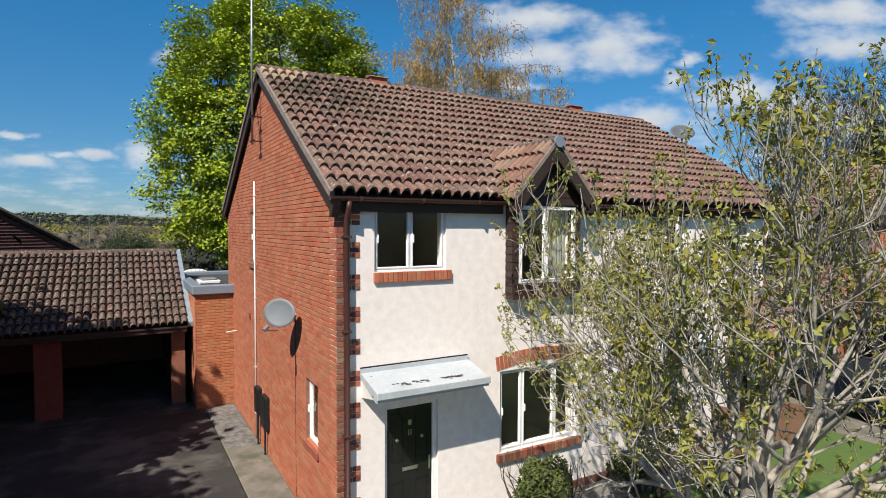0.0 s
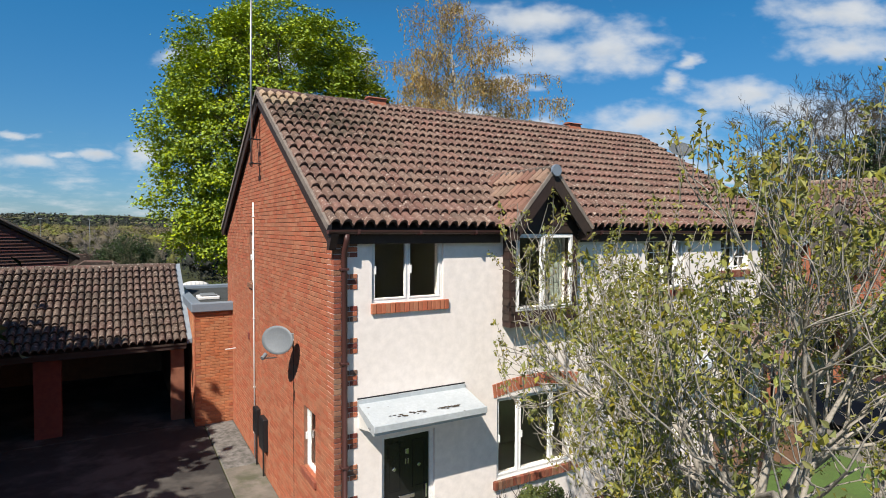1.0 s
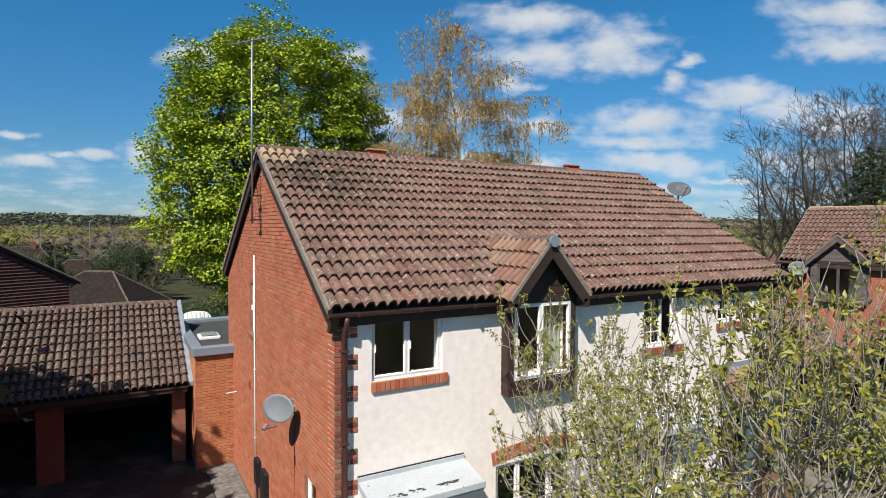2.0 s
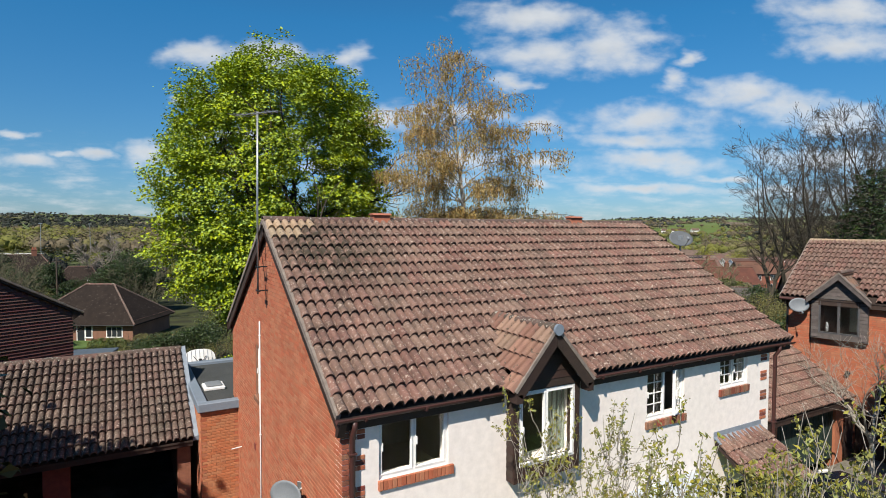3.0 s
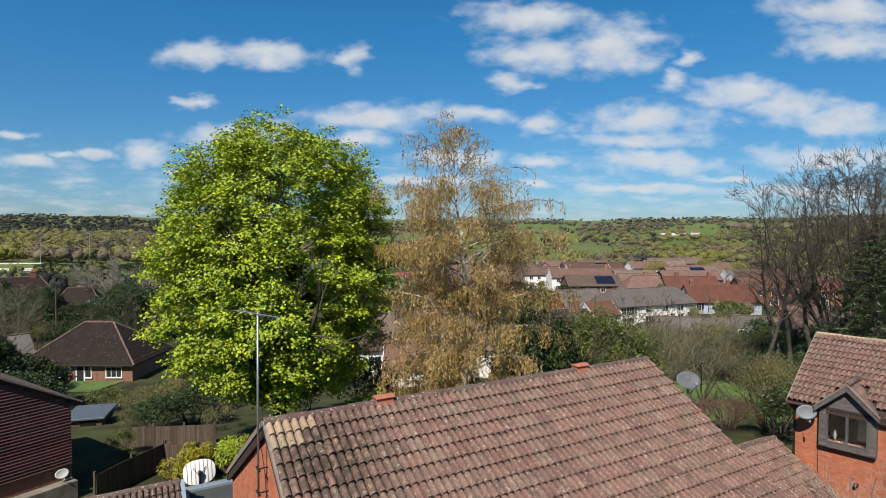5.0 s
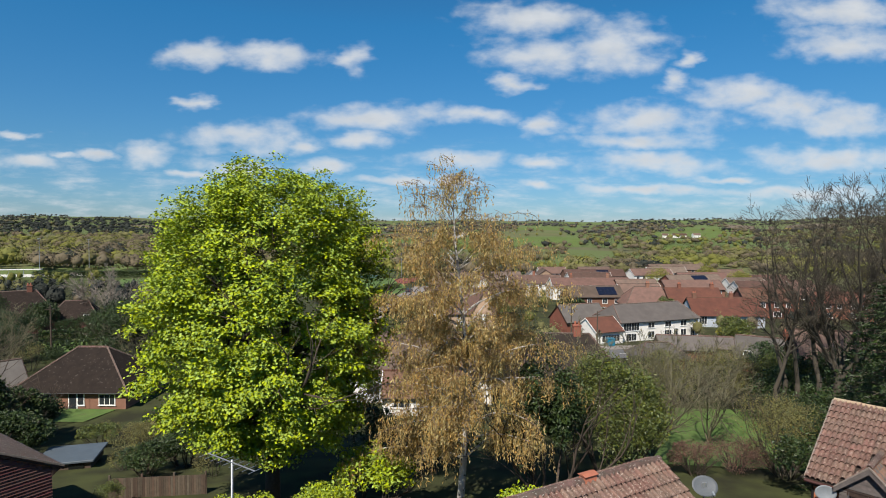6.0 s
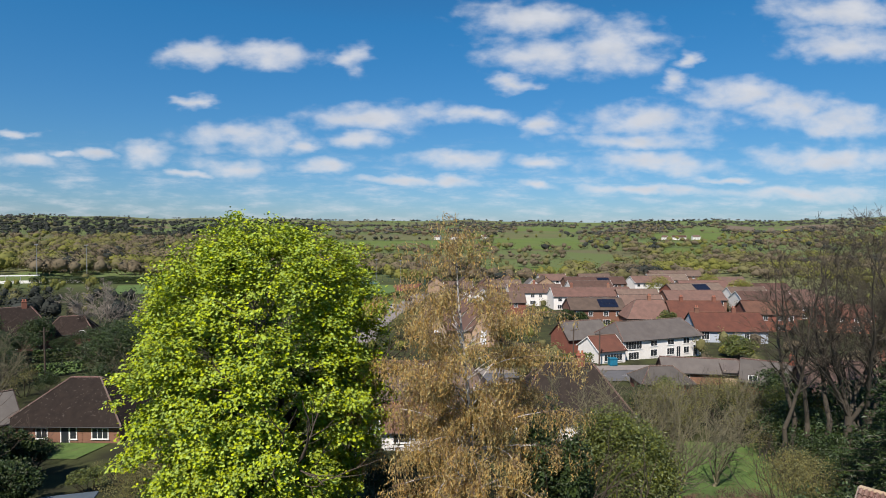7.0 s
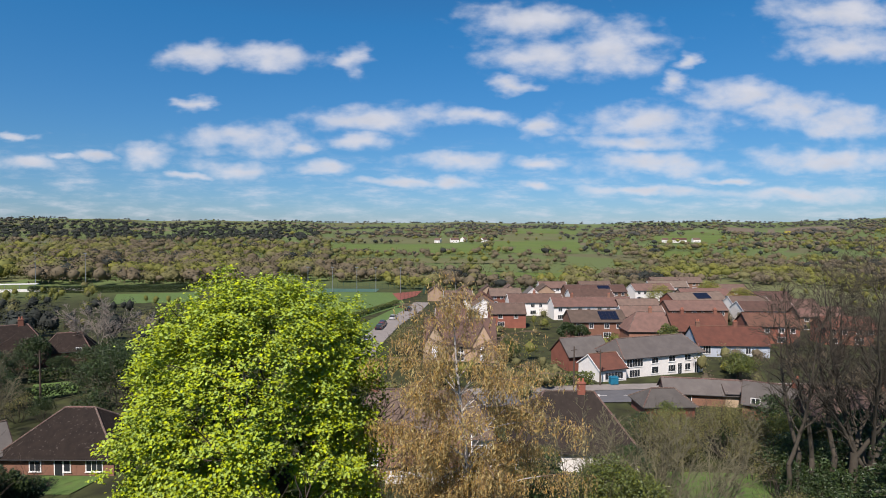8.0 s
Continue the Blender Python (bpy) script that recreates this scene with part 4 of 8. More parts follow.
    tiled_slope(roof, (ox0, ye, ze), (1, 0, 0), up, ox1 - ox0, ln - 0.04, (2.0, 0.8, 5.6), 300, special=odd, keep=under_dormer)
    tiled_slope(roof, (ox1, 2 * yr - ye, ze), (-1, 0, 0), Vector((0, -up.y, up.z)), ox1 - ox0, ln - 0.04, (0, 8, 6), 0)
    ridge_tiles(roof, (ox0, yr, zr + 0.035), (ox1, yr, zr + 0.035))
    for x in (2.48, 8.31):
        g = Geo().prism([(yr - 0.13, zr), (yr + 0.13, zr), (yr + 0.10, zr + 0.17), (yr - 0.10, zr + 0.17)], x - 0.2, x + 0.2, "x")
        g.prism([(yr - 0.15, zr + 0.171), (yr + 0.15, zr + 0.171), (yr + 0.04, zr + 0.215), (yr - 0.04, zr + 0.215)], x - 0.23, x + 0.23, "x")
        part("ridge_vent", g, "terracotta", roof, "terracotta ridge vent")
    # verges and bargeboards
    for x, s in ((ox0, 1), (ox1, -1)):
        for sy in (1, -1):
            a, b = Vector((x, yr - sy * (yr - ye), ze)), Vector((x, yr, zr))
            d = (b - a)
            n2 = Vector((0, -d.z, d.y)).normalized() * sy
            g = Geo()
            lo, hi = sorted((x - 0.012 * s, x + 0.05 * s))
            q = [a + n2 * 0.07, b + n2 * 0.07, b - n2 * 0.02, a - n2 * 0.02]
            g.add([(lo, p.y, p.z) for p in q] + [(hi, p.y, p.z) for p in q],
                  [(0, 1, 2, 3), (7, 6, 5, 4), (0, 4, 5, 1), (1, 5, 6, 2), (2, 6, 7, 3), (3, 7, 4, 0)])
            part("verge", g, "verge", roof, "grey mortar verge")
            g = Geo()
            lo, hi = sorted((x + 0.02 * s, x + 0.055 * s))
            q = [a - n2 * 0.021, b - n2 * 0.021, b - n2 * 0.20, a - n2 * 0.20]
            g.add([(lo, p.y, p.z) for p in q] + [(hi, p.y, p.z) for p in q],
                  [(0, 1, 2, 3), (7, 6, 5, 4), (0, 4, 5, 1), (1, 5, 6, 2), (2, 6, 7, 3), (3, 7, 4, 0)])
            part("bargeboard", g, "timber", roof, "dark stained bargeboard")
    # eaves
    for x0, x1 in ((ox0, 2.72), (4.40, ox1)):
        part("fascia", Geo().cbox(x0 + 0.03, -0.10, 4.86, x1, -0.072, 5.03, 0.004), "timber", roof)
        part("soffit", Geo().box(x0 + 0.03, -0.071, 4.952, x1, 0.0, 4.965), "timber", roof)
        g = Geo()
        prof = [(0.06 * math.cos(math.pi * (1 + k / 8)), 0.06 * math.sin(math.pi * (1 + k / 8))) for k in range(9)]
        prof += [(p * 0.9, q * 0.9) for p, q in prof[::-1]]
        g.prism([(p - 0.17, q + 5.055) for p, q in prof], x0 - 0.02, x1, "x")
        gut = part("gutter", g, "gutter", roof, "brown half-round gutter")
        x = x0 + 0.4
        while x < x1:
            part("gutter_bracket", Geo().cbox(x - 0.02, -0.24, 4.985, x + 0.02, -0.09, 5.005, 0.003).cbox(x - 0.02, -0.24, 4.985, x + 0.02, -0.232, 5.06, 0.003), "gutter", gut)
            x += 0.95
    part("fascia", Geo().cbox(ox0, 2 * yr - ye + 0.02, 4.86, ox1, 2 * yr - ye + 0.05, 5.05, 0.004), "timber", roof)
    for x in (0.125, 10.40):
        g = Geo().tube([(x, -0.17, 5.0), (x, -0.17, 4.90), (x, -0.075, 4.76), (x, -0.075, 0.06), (x, -0.14, 0.02)], 0.042, 10)
        dp = part("downpipe", g, "gutter", house, "brown plastic downpipe", smooth=True)
        for z in (4.5, 3.2, 1.75, 0.6):
            part("pipe_clip", Geo().cbox(x - 0.055, -0.125, z, x + 0.055, -0.002, z + 0.03, 0.004), "gutter", dp)
    part("eaves_box", Geo().prism([(-0.21, 5.0), (-0.06, 5.0), (0.0, 4.78), (-0.09, 4.78)], -0.10, 0.002, "x"), "timber", roof, "boxed timber eaves end")

    # oriel with its small gable
    og = Geo()
    og.box(2.84, OY, 3.50, 4.26, 0.0, 3.75)
    og.box(2.84, OY, 3.751, 2.95, -0.001, 5.10).box(4.15, OY, 3.751, 4.26, -0.001, 5.10).box(2.951, OY, 5.0, 4.149, -0.001, 5.10)
    oriel = part("oriel", og, "timber", house, "dark timber oriel window with small tiled gable")
    for x0 in (2.85, 4.155):
        for k in range(11):
            z = 3.60 + 0.125 * k
            part("cladding_board", Geo().prism([(OY - 0.015, z), (OY - 0.002, z), (OY - 0.002, z + 0.115), (OY - 0.006, z + 0.115)], x0, x0 + 0.09, "x"), "timber", oriel)
    for k in range(11):
        z = 3.60 + 0.125 * k
        part("cladding_board", Geo().prism([(2.825, z), (2.838, z), (2.838, z + 0.115), (2.834, z + 0.115)], OY + 0.01, -0.01, "y"), "timber", oriel)
    window(oriel, T((2.951, OY, 3.751)), 1.198, 1.248, (0.46, 0.54), label="white casement in the oriel", name="oriel_window", depth=0.0)
    for k in range(6):
        z = 5.02 + 0.13 * k
        hw = max(0.05, (DZ - 0.14 - z) / SL - 0.06)
        part("gable_board", Geo().prism([(OY - 0.02, z), (OY - 0.005, z), (OY - 0.005, z + 0.125), (OY - 0.012, z + 0.125)], DX - hw, DX + hw, "x"), "timber", oriel)
    g = Geo().prism([(DX - 0.70, 5.101), (DX + 0.70, 5.101), (DX, DZ - 0.06)], OY - 0.004, 1.0, "y")
    part("gable_block", g, "timber", oriel)
    for s in (-1, 1):
        a, b = Vector((DX + s * 0.82, 0, DZ - 0.82 * SL)), Vector((DX, 0, DZ))
        d = (b - a).normalized()
        n2 = Vector((d.z, 0, -d.x)) * (1 if s > 0 else -1)
        q = [a - d * 0.02, b + Vector((s * 0.003, 0, 0)), Vector((DX + s * 0.003, 0, DZ - 0.17 * math.hypot(1, SL))), a - n2 * 0.17]
        if s > 0:
            q = q[::-1]
        g = Geo().add([(p.x, OF, p.z) for p in q] + [(p.x, OF + 0.035, p.z) for p in q], [(0, 1, 2, 3), (7, 6, 5, 4), (0, 4, 5, 1), (1, 5, 6, 2), (2, 6, 7, 3), (3, 7, 4, 0)])
        part("bargeboard", g, "timber", oriel)
        q = [a + n2 * 0.001, Vector((DX + s * 0.003, 0, DZ + 0.001)), Vector((DX + s * 0.003, 0, DZ + 0.055 * math.hypot(1, SL))), a + n2 * 0.055]
        g = Geo().add([(p.x, OF - 0.01, p.z) for p in q] + [(p.x, OF + 0.05, p.z) for p in q], [(3, 2, 1, 0), (4, 5, 6, 7), (1, 5, 4, 0), (2, 6, 5, 1), (3, 7, 6, 2), (0, 4, 7, 3)])
        part("verge", g, "verge", oriel)
        g = Geo().box(DX + s * 0.76 - 0.06, OF, 4.90, DX + s * 0.76 + 0.06, OY - 0.02, 5.04)
        part("corbel", g, "timber", oriel)

    def above_roof(p):
        return p.z > ze + (p.y - ye) * RISE + 0.0 and p.y > -0.6
    for s in (-1, 1):
        lo, hi = DZ - 0.80 * SL, DZ - 0.06
        part("valley", Geo().tube([(DX + s * 0.80, ye + (lo - ze) / RISE, lo + 0.07), (DX + s * 0.05, ye + (hi - ze) / RISE, hi + 0.07)], 0.045, 6), "tile_moss", oriel, "mossy dark valley")
    L2 = math.hypot(0.84, 0.84 * SL)
    tiled_slope(oriel, (DX - 0.84, 1.60, DZ - 0.84 * SL), (0, -1, 0), (1, 0, SL), 2.0, L2, (3, 0, 5), 60, mat="tile_light", keep=above_roof)
    tiled_slope(oriel, (DX + 0.84, -0.40, DZ - 0.84 * SL), (0, 1, 0), (-1, 0, SL), 2.0, L2, (3, 0, 5), 60, mat="tile_light", keep=above_roof)
    ridge_tiles(oriel, (DX, OF, DZ + 0.04), (DX, 1.55, DZ + 0.04), 0.10)
    part("ridge_cap", Geo().tube([(DX, OF - 0.05, DZ + 0.02), (DX, OF - 0.003, DZ + 0.02)], 0.095, 14), "grp", oriel, "blue-grey ridge end cap")
    for s in (-1, 1):
        pts = []
        for k in range(9):
            t = k / 8
            x = DX + s * (0.82 * (1 - t))
            y = ye + (DZ - 0.82 * SL * (1 - t) - ze) / RISE
            pts.append((x, y, DZ - 0.82 * SL * (1 - t) + 0.055))
        part("valley", Geo().tube(pts, 0.05, 6), "bark_dark", oriel, "mossy mortar valley")
    # curtain and pots in the oriel
    g = Geo()
    for k in range(9):
        x = 3.62 + 0.055 * k
        g.cbox(x, 0.02 + 0.02 * (k % 2), 3.80, x + 0.05, 0.05 + 0.02 * (k % 2), 4.98, 0.01)
    part("curtain", g, "curtain", oriel, "pale green curtain")

    # porch of the second house
    pz = lambda y: 3.12 + y * 0.62
    g = Geo().prism([(0.0, pz(0)), (0.0, pz(0) - 0.10), (-1.15, pz(-1.15) - 0.10), (-1.15, pz(-1.15))], 8.35, 9.98, "x")
    porch = part("porch", g, "timber", house, "tiled lean-to porch with lead flashing")
    tiled_slope(porch, (8.33, -1.17, pz(-1.17) + 0.01), (1, 0, 0), (0, 1, 0.62), 1.67, 1.34, (9, -1, 2.5), 40)
    part("flashing", Geo().prism([(-0.16, pz(-0.16) + 0.08), (-0.004, pz(0) + 0.075), (-0.004, pz(0) + 0.20), (-0.015, pz(0) + 0.20), (-0.02, pz(0) + 0.10), (-0.16, pz(-0.16) + 0.095)], 8.3, 10.0, "x"), "lead", porch, "lead flashing")
    for x in (8.36, 9.90):
        part("porch_post", Geo().cbox(x, -1.08, 0.0, x + 0.08, -1.0, 2.36, 0.008), "timber", porch)
        part("porch_side", Geo().box(x + 0.02, -0.999, 0.0, x + 0.06, -0.001, 0.9), "brick_brown", porch)
    part("porch_door", Geo().cbox(8.77, 0.08, 0.0, 9.6, 0.13, 2.04, 0.008), "black_paint", porch)
    # canopy above the second house's lower window
    g = Geo().prism([(0.0, 2.62), (0.0, 2.50), (-0.48, 2.36), (-0.54, 2.36), (-0.54, 2.46)], 5.75, 7.75, "x")
    part("window_canopy", g, "canopy", house, "grey painted canopy over the lower window")

    # white pipe, meters, aerial and dishes belong to the gable
    g = Geo().tube([(-0.03, 5.17, 5.62), (-0.03, 5.17, 0.05)], 0.016, 8)
    pipe = part("white_pipe", g, "upvc", house, "thin white pipe up the brick gable", smooth=True)
    for z in (5.3, 4.6, 3.1, 1.6, 0.6):
        part("pipe_clip", Geo().cbox(-0.055, 5.145, z, -0.002, 5.195, z + 0.02, 0.003), "upvc", pipe)
    for y0, y1, z0, z1 in ((4.66, 4.98, 0.70, 1.26), (3.98, 4.36, 0.58, 1.24)):
        mb = part("meter_box", Geo().cbox(-0.10, y0, z0, -0.001, y1, z1, 0.012), "black_plastic", house, "black meter box")
        part("meter_door", Geo().cbox(-0.112, y0 + 0.02, z0 + 0.03, -0.101, y1 - 0.02, z1 - 0.03, 0.004), "black_plastic", mb)
        part("supply_pipe", Geo().tube([(-0.06, (y0 + y1) / 2, z0), (-0.06, (y0 + y1) / 2, 0.0)], 0.02, 8), "black_plastic", mb)
    part("cable", Geo().tube([(-0.008, 2.05, 3.1), (-0.008, 2.06, 1.6), (-0.008, 2.05, 0.05)], 0.006, 5), "black_plastic", house)
    part("vent_cover", Geo().cbox(-0.03, 5.75, 2.55, -0.001, 5.87, 2.70, 0.006), "brick_dark", house)
    part("overflow_pipe", Geo().tube([(0.0, 7.55, 2.02), (-0.26, 7.55, 2.0)], 0.014, 8), "upvc", house)
    return house


house = build_house()


def satellite_dish(name, at, turn, tilt, size, mat, label, arm=0.35):
    """An offset dish on a wall arm: bowl, rim, feed arm and receiver. It faces its own -y."""
    d = thing(name, label, "satellite dish", at, turn)
    tip = pose(0, 0, 0, tilt, 0, 0)
    g = Geo()
    rings, n = 5, 24
    for back in (0, 1):
        for i in range(rings + 1):
            r = size / 2 * i / rings
            for k in range(n):
                t = 2 * math.pi * k / n
                g.v.append(tip @ Vector((r * 1.12 * math.cos(t), -arm - 0.30 * (r * r) / size + back * 0.008 + 0.05, r * 0.86 * math.sin(t))))
        o = back * (rings + 1) * n
        for i in range(rings):
            for k in range(n):
                f = (o + i * n + k, o + i * n + (k + 1) % n, o + (i + 1) * n + (k + 1) % n, o + (i + 1) * n + k)
                g.f.append(f if not back else f[::-1])
    o = (rings + 1) * n
    for k in range(n):
        a = rings * n
        g.f.append((a + k, a + (k + 1) % n, o + a + (k + 1) % n, o + a + k))
    part("bowl", g, mat, d, smooth=True)
    part("mount", Geo().cbox(-0.05, -arm + 0.06, -0.07, 0.05, -arm + 0.16, 0.07, 0.01).tube([(0, -arm + 0.12, 0), (0, 0.0, -0.04)], 0.022, 8), "steel", d)
    part("wall_bracket", Geo().cbox(-0.07, -0.02, -0.12, 0.07, 0.0, 0.10, 0.008), "steel", d)
    lo = tip @ Vector((0, -arm + 0.02, -size * 0.52))
    hi = tip @ Vector((0, -arm - size * 0.62, -size * 0.50))
    part("feed_arm", Geo().tube([lo, hi], 0.012, 6), "steel", d)
    part("receiver", Geo().tube([hi + Vector((0, 0.0, 0.0)), hi + Vector((0, 0.09, 0.05))], 0.032, 10), "dish", d)
    return d


satellite_dish("satellite_dish", (-0.004, 2.06, 3.2), -50, -8, 0.54, "dish", "grey satellite dish on the brick gable wall", 0.46)


def aerial():
    a = thing("tv_aerial", "tall galvanised mast with a television aerial", "aerial", (-0.20, 4.45, 6.3))
    part("mast", Geo().tube([(0, 0, 0), (0.0, 0, 1.9), (0.02, 0, 3.72)], 0.021, 8), "steel", a, smooth=True)
    part("wall_bracket", Geo().cbox(-0.03, -0.14, 0.06, 0.02, 0.14, 0.085, 0.004).cbox(-0.02, -0.012, 0.06, 0.196, 0.012, 0.085, 0.004), "black_plastic", a)
    part("wall_bracket", Geo().cbox(-0.03, -0.14, 0.55, 0.02, 0.14, 0.575, 0.004).cbox(-0.02, -0.012, 0.55, 0.196, 0.012, 0.575, 0.004), "black_plastic", a)
    boom = part("boom", Geo().tube([(-0.30, 0.55, 3.70), (0.30, -0.55, 3.66)], 0.012, 6), "steel", a)
    for k in range(9):
        t = k / 8
        c = Vector((-0.30 + 0.6 * t, 0.55 - 1.1 * t, 3.70 - 0.04 * t))
        s = Vector((0.88, 0.48, 0)) * (0.20 - 0.06 * t)
        part("element", Geo().tube([c - s, c + s], 0.005, 5), "steel", boom)
    part("coaxial_cable", Geo().tube([(0.02, 0.02, 1.2), (0.1, 0.1, 0.8), (0.14, 0.05, 0.4), (0.16, -0.02, -0.3)], 0.006, 5), "black_plastic", a)


aerial()


# ---- garages and rear extension ----
def build_garage():
    x0, x1, yf, ze, yr, zr = -9.0, -1.05, 8.42, 2.10, 11.75, 3.86
    up = Vector((0, yr - yf, zr - ze))
    gar = thing("garage", "brick double garage with open dark bays and brown pantile roof", "garage", (0, 0, 0))
    g = Geo()
    # western piers take darker brick, so the shade on them is in the colour
    for a, b in ((-9.0, -8.6), (-6.35, -5.75), (-4.34, -3.80), (-1.42, -1.10)):
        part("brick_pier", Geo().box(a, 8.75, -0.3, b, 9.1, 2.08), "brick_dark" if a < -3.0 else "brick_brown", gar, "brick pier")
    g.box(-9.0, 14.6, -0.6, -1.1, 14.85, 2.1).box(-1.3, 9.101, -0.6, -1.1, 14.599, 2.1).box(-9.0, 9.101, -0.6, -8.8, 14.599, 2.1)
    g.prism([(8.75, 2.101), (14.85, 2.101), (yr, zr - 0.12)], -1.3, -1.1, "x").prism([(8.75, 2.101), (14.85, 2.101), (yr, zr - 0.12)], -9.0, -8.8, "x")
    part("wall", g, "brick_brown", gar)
    part("floor", Geo().box(-8.8, 8.77, -0.3, -1.3, 14.6, 0.02), "asphalt", gar)
    part("lintel", Geo().cbox(-9.0, 8.72, 1.92, -1.1, 8.78, 2.09, 0.006), "timber", gar, "dark timber lintel")
    g = Geo().prism([(yf, ze - 0.005), (yr, zr - 0.005), (2 * yr - yf, ze - 0.005), (2 * yr - yf, ze - 0.05), (yr, zr - 0.07), (yf, ze - 0.05)], x0, x1 - 0.02, "x")
    roof = part("roof", g, "timber", gar, "brown pantile roof with lichen spots")
    tiled_slope(roof, (x0, yf, ze), (1, 0, 0), up, x1 - x0, up.length - 0.05, (-3, 8.4, 2.1), 300, mat="tile_dark", rest="tile_dark_rest")
    tiled_slope(roof, (x1, 2 * yr - yf, ze), (-1, 0, 0), Vector((0, -up.y, up.z)), x1 - x0, up.length - 0.05, (0, 15, 2), 0)
    ridge_tiles(roof, (x0, yr, zr + 0.03), (x1, yr, zr + 0.03))
    part("fascia", Geo().cbox(x0, yf + 0.03, ze - 0.16, x1 - 0.02, yf + 0.06, ze - 0.01, 0.005), "timber", roof)
    # lead gutter against the extension
    s = up.z / up.y
    g = Geo().add([(-1.06, yf + 0.02, ze + 0.07), (-0.93, yf + 0.02, ze + 0.10), (-0.93, yr, zr + 0.10), (-1.06, yr, zr + 0.07),
                   (-1.06, yf + 0.02, ze - 0.03), (-0.93, yf + 0.02, ze - 0.03), (-0.93, yr, zr), (-1.06, yr, zr)],
                  [(0, 1, 2, 3), (4, 7, 6, 5), (0, 4, 5, 1), (1, 5, 6, 2), (2, 6, 7, 3), (3, 7, 4, 0)])
    part("lead_gutter", g, "lead", gar, "pale lead side gutter")


build_garage()


def build_extension():
    ex = thing("rear_extension", "brick flat-roofed extension with grey trim and rooflight", "extension", (0, 0, 0))
    g = Geo().box(-0.92, 8.0, -0.6, -0.001, 8.28, 3.02).box(-0.92, 8.281, -0.9, -0.64, 12.9, 3.02).box(-0.639, 12.62, -0.9, 3.4, 12.9, 3.02)
    g.box(-0.001, 8.701, 2.4, 3.4, 8.75, 3.02)
    wall = part("wall", g, "mortar_orange", ex)
    brickwork(wall, (-0.001, 8.0, -0.4), (-1, 0, 0), (0, -1, 0), 0.92, 0.0, lambda u: 3.40, [], (-0.5, 8, 2), 160, mat="brick_orange")
    brickwork(wall, (-0.92, 8.0, -0.4), (0, 1, 0), (-1, 0, 0), 4.9, 0.0, lambda u: 3.40, [], (-1, 8, 3), 40, mat="brick_orange")
    roof = part("flat_roof", Geo().box(-0.80, 8.12, 3.03, 3.4, 12.8, 3.06), "felt", ex, "dark felt flat roof")
    for a in ((-1.0, 7.9, 0.02, 8.14), (-1.0, 8.141, -0.74, 12.7), (-1.0, 12.701, 3.5, 12.98)):
        part("roof_trim", Geo().cbox(a[0], a[1], 2.93, a[2], a[3], 3.16, 0.02), "grp", ex, "blue-grey roof trim")
    sky = part("rooflight", Geo().cbox(-0.66, 9.40, 3.06, -0.10, 10.05, 3.15, 0.02), "upvc", ex, "white rooflight")
    dome = Geo().cbox(-0.59, 9.48, 3.151, -0.17, 9.97, 3.20, 0.03)
    part("dome", dome, "dish", sky, "dull grey glazing")


build_extension()


def white_dish():
    d = thing("motorised_dish", "large white mesh dish seen from behind on a black post", "satellite dish", (-0.12, 15.0, land(0.0, 15.0)), 0)
    part("pole", Geo().tube([(0, -0.05, 0), (0, -0.05, 3.15)], 0.05, 10), "black_plastic", d)
    tip = pose(0, 0, 3.12, -24, 0, 0)
    g = Geo()
    rings, n = 5, 32

    def shell(u, v, back):
        return tip @ Vector((u, 0.12 + 0.22 * (u * u + v * v) + back, v))
    for back in (0, 1):
        for i in range(rings + 1):
            r = i / rings
            for k in range(n):
                t = 2 * math.pi * k / n
                e = (abs(math.cos(t)) ** 2.8 + abs(math.sin(t)) ** 2.8) ** (-1 / 2.8)
                g.v.append(shell(0.55 * r * e * math.cos(t), 0.43 * r * e * math.sin(t), back * 0.012))
        o = back * (rings + 1) * n
        for i in range(rings):
            for k in range(n):
                f = (o + i * n + k, o + (i + 1) * n + k, o + (i + 1) * n + (k + 1) % n, o + i * n + (k + 1) % n)
                g.f.append(f if not back else f[::-1])
    part("bowl", g, "dish_white", d, smooth=True)
    for k in range(7):
        u = -0.42 + 0.14 * k
        h = 0.40 * (1 - (abs(u) / 0.57) ** 2.8) ** 0.36
        part("rib", Geo().tube([shell(u, -h, -0.012), shell(u, 0, -0.012), shell(u, h, -0.012)], 0.010, 5), "steel", d)
    for u in (-0.22, 0.22):
        part("arm", Geo().tube([(0, -0.04, 2.95), tip @ Vector((u, 0.10, 0.16))], 0.011, 6), "black_plastic", d)
    part("mount", Geo().cbox(-0.055, -0.10, 2.95, 0.055, 0.08, 3.14, 0.015), "black_plastic", d)


white_dish()


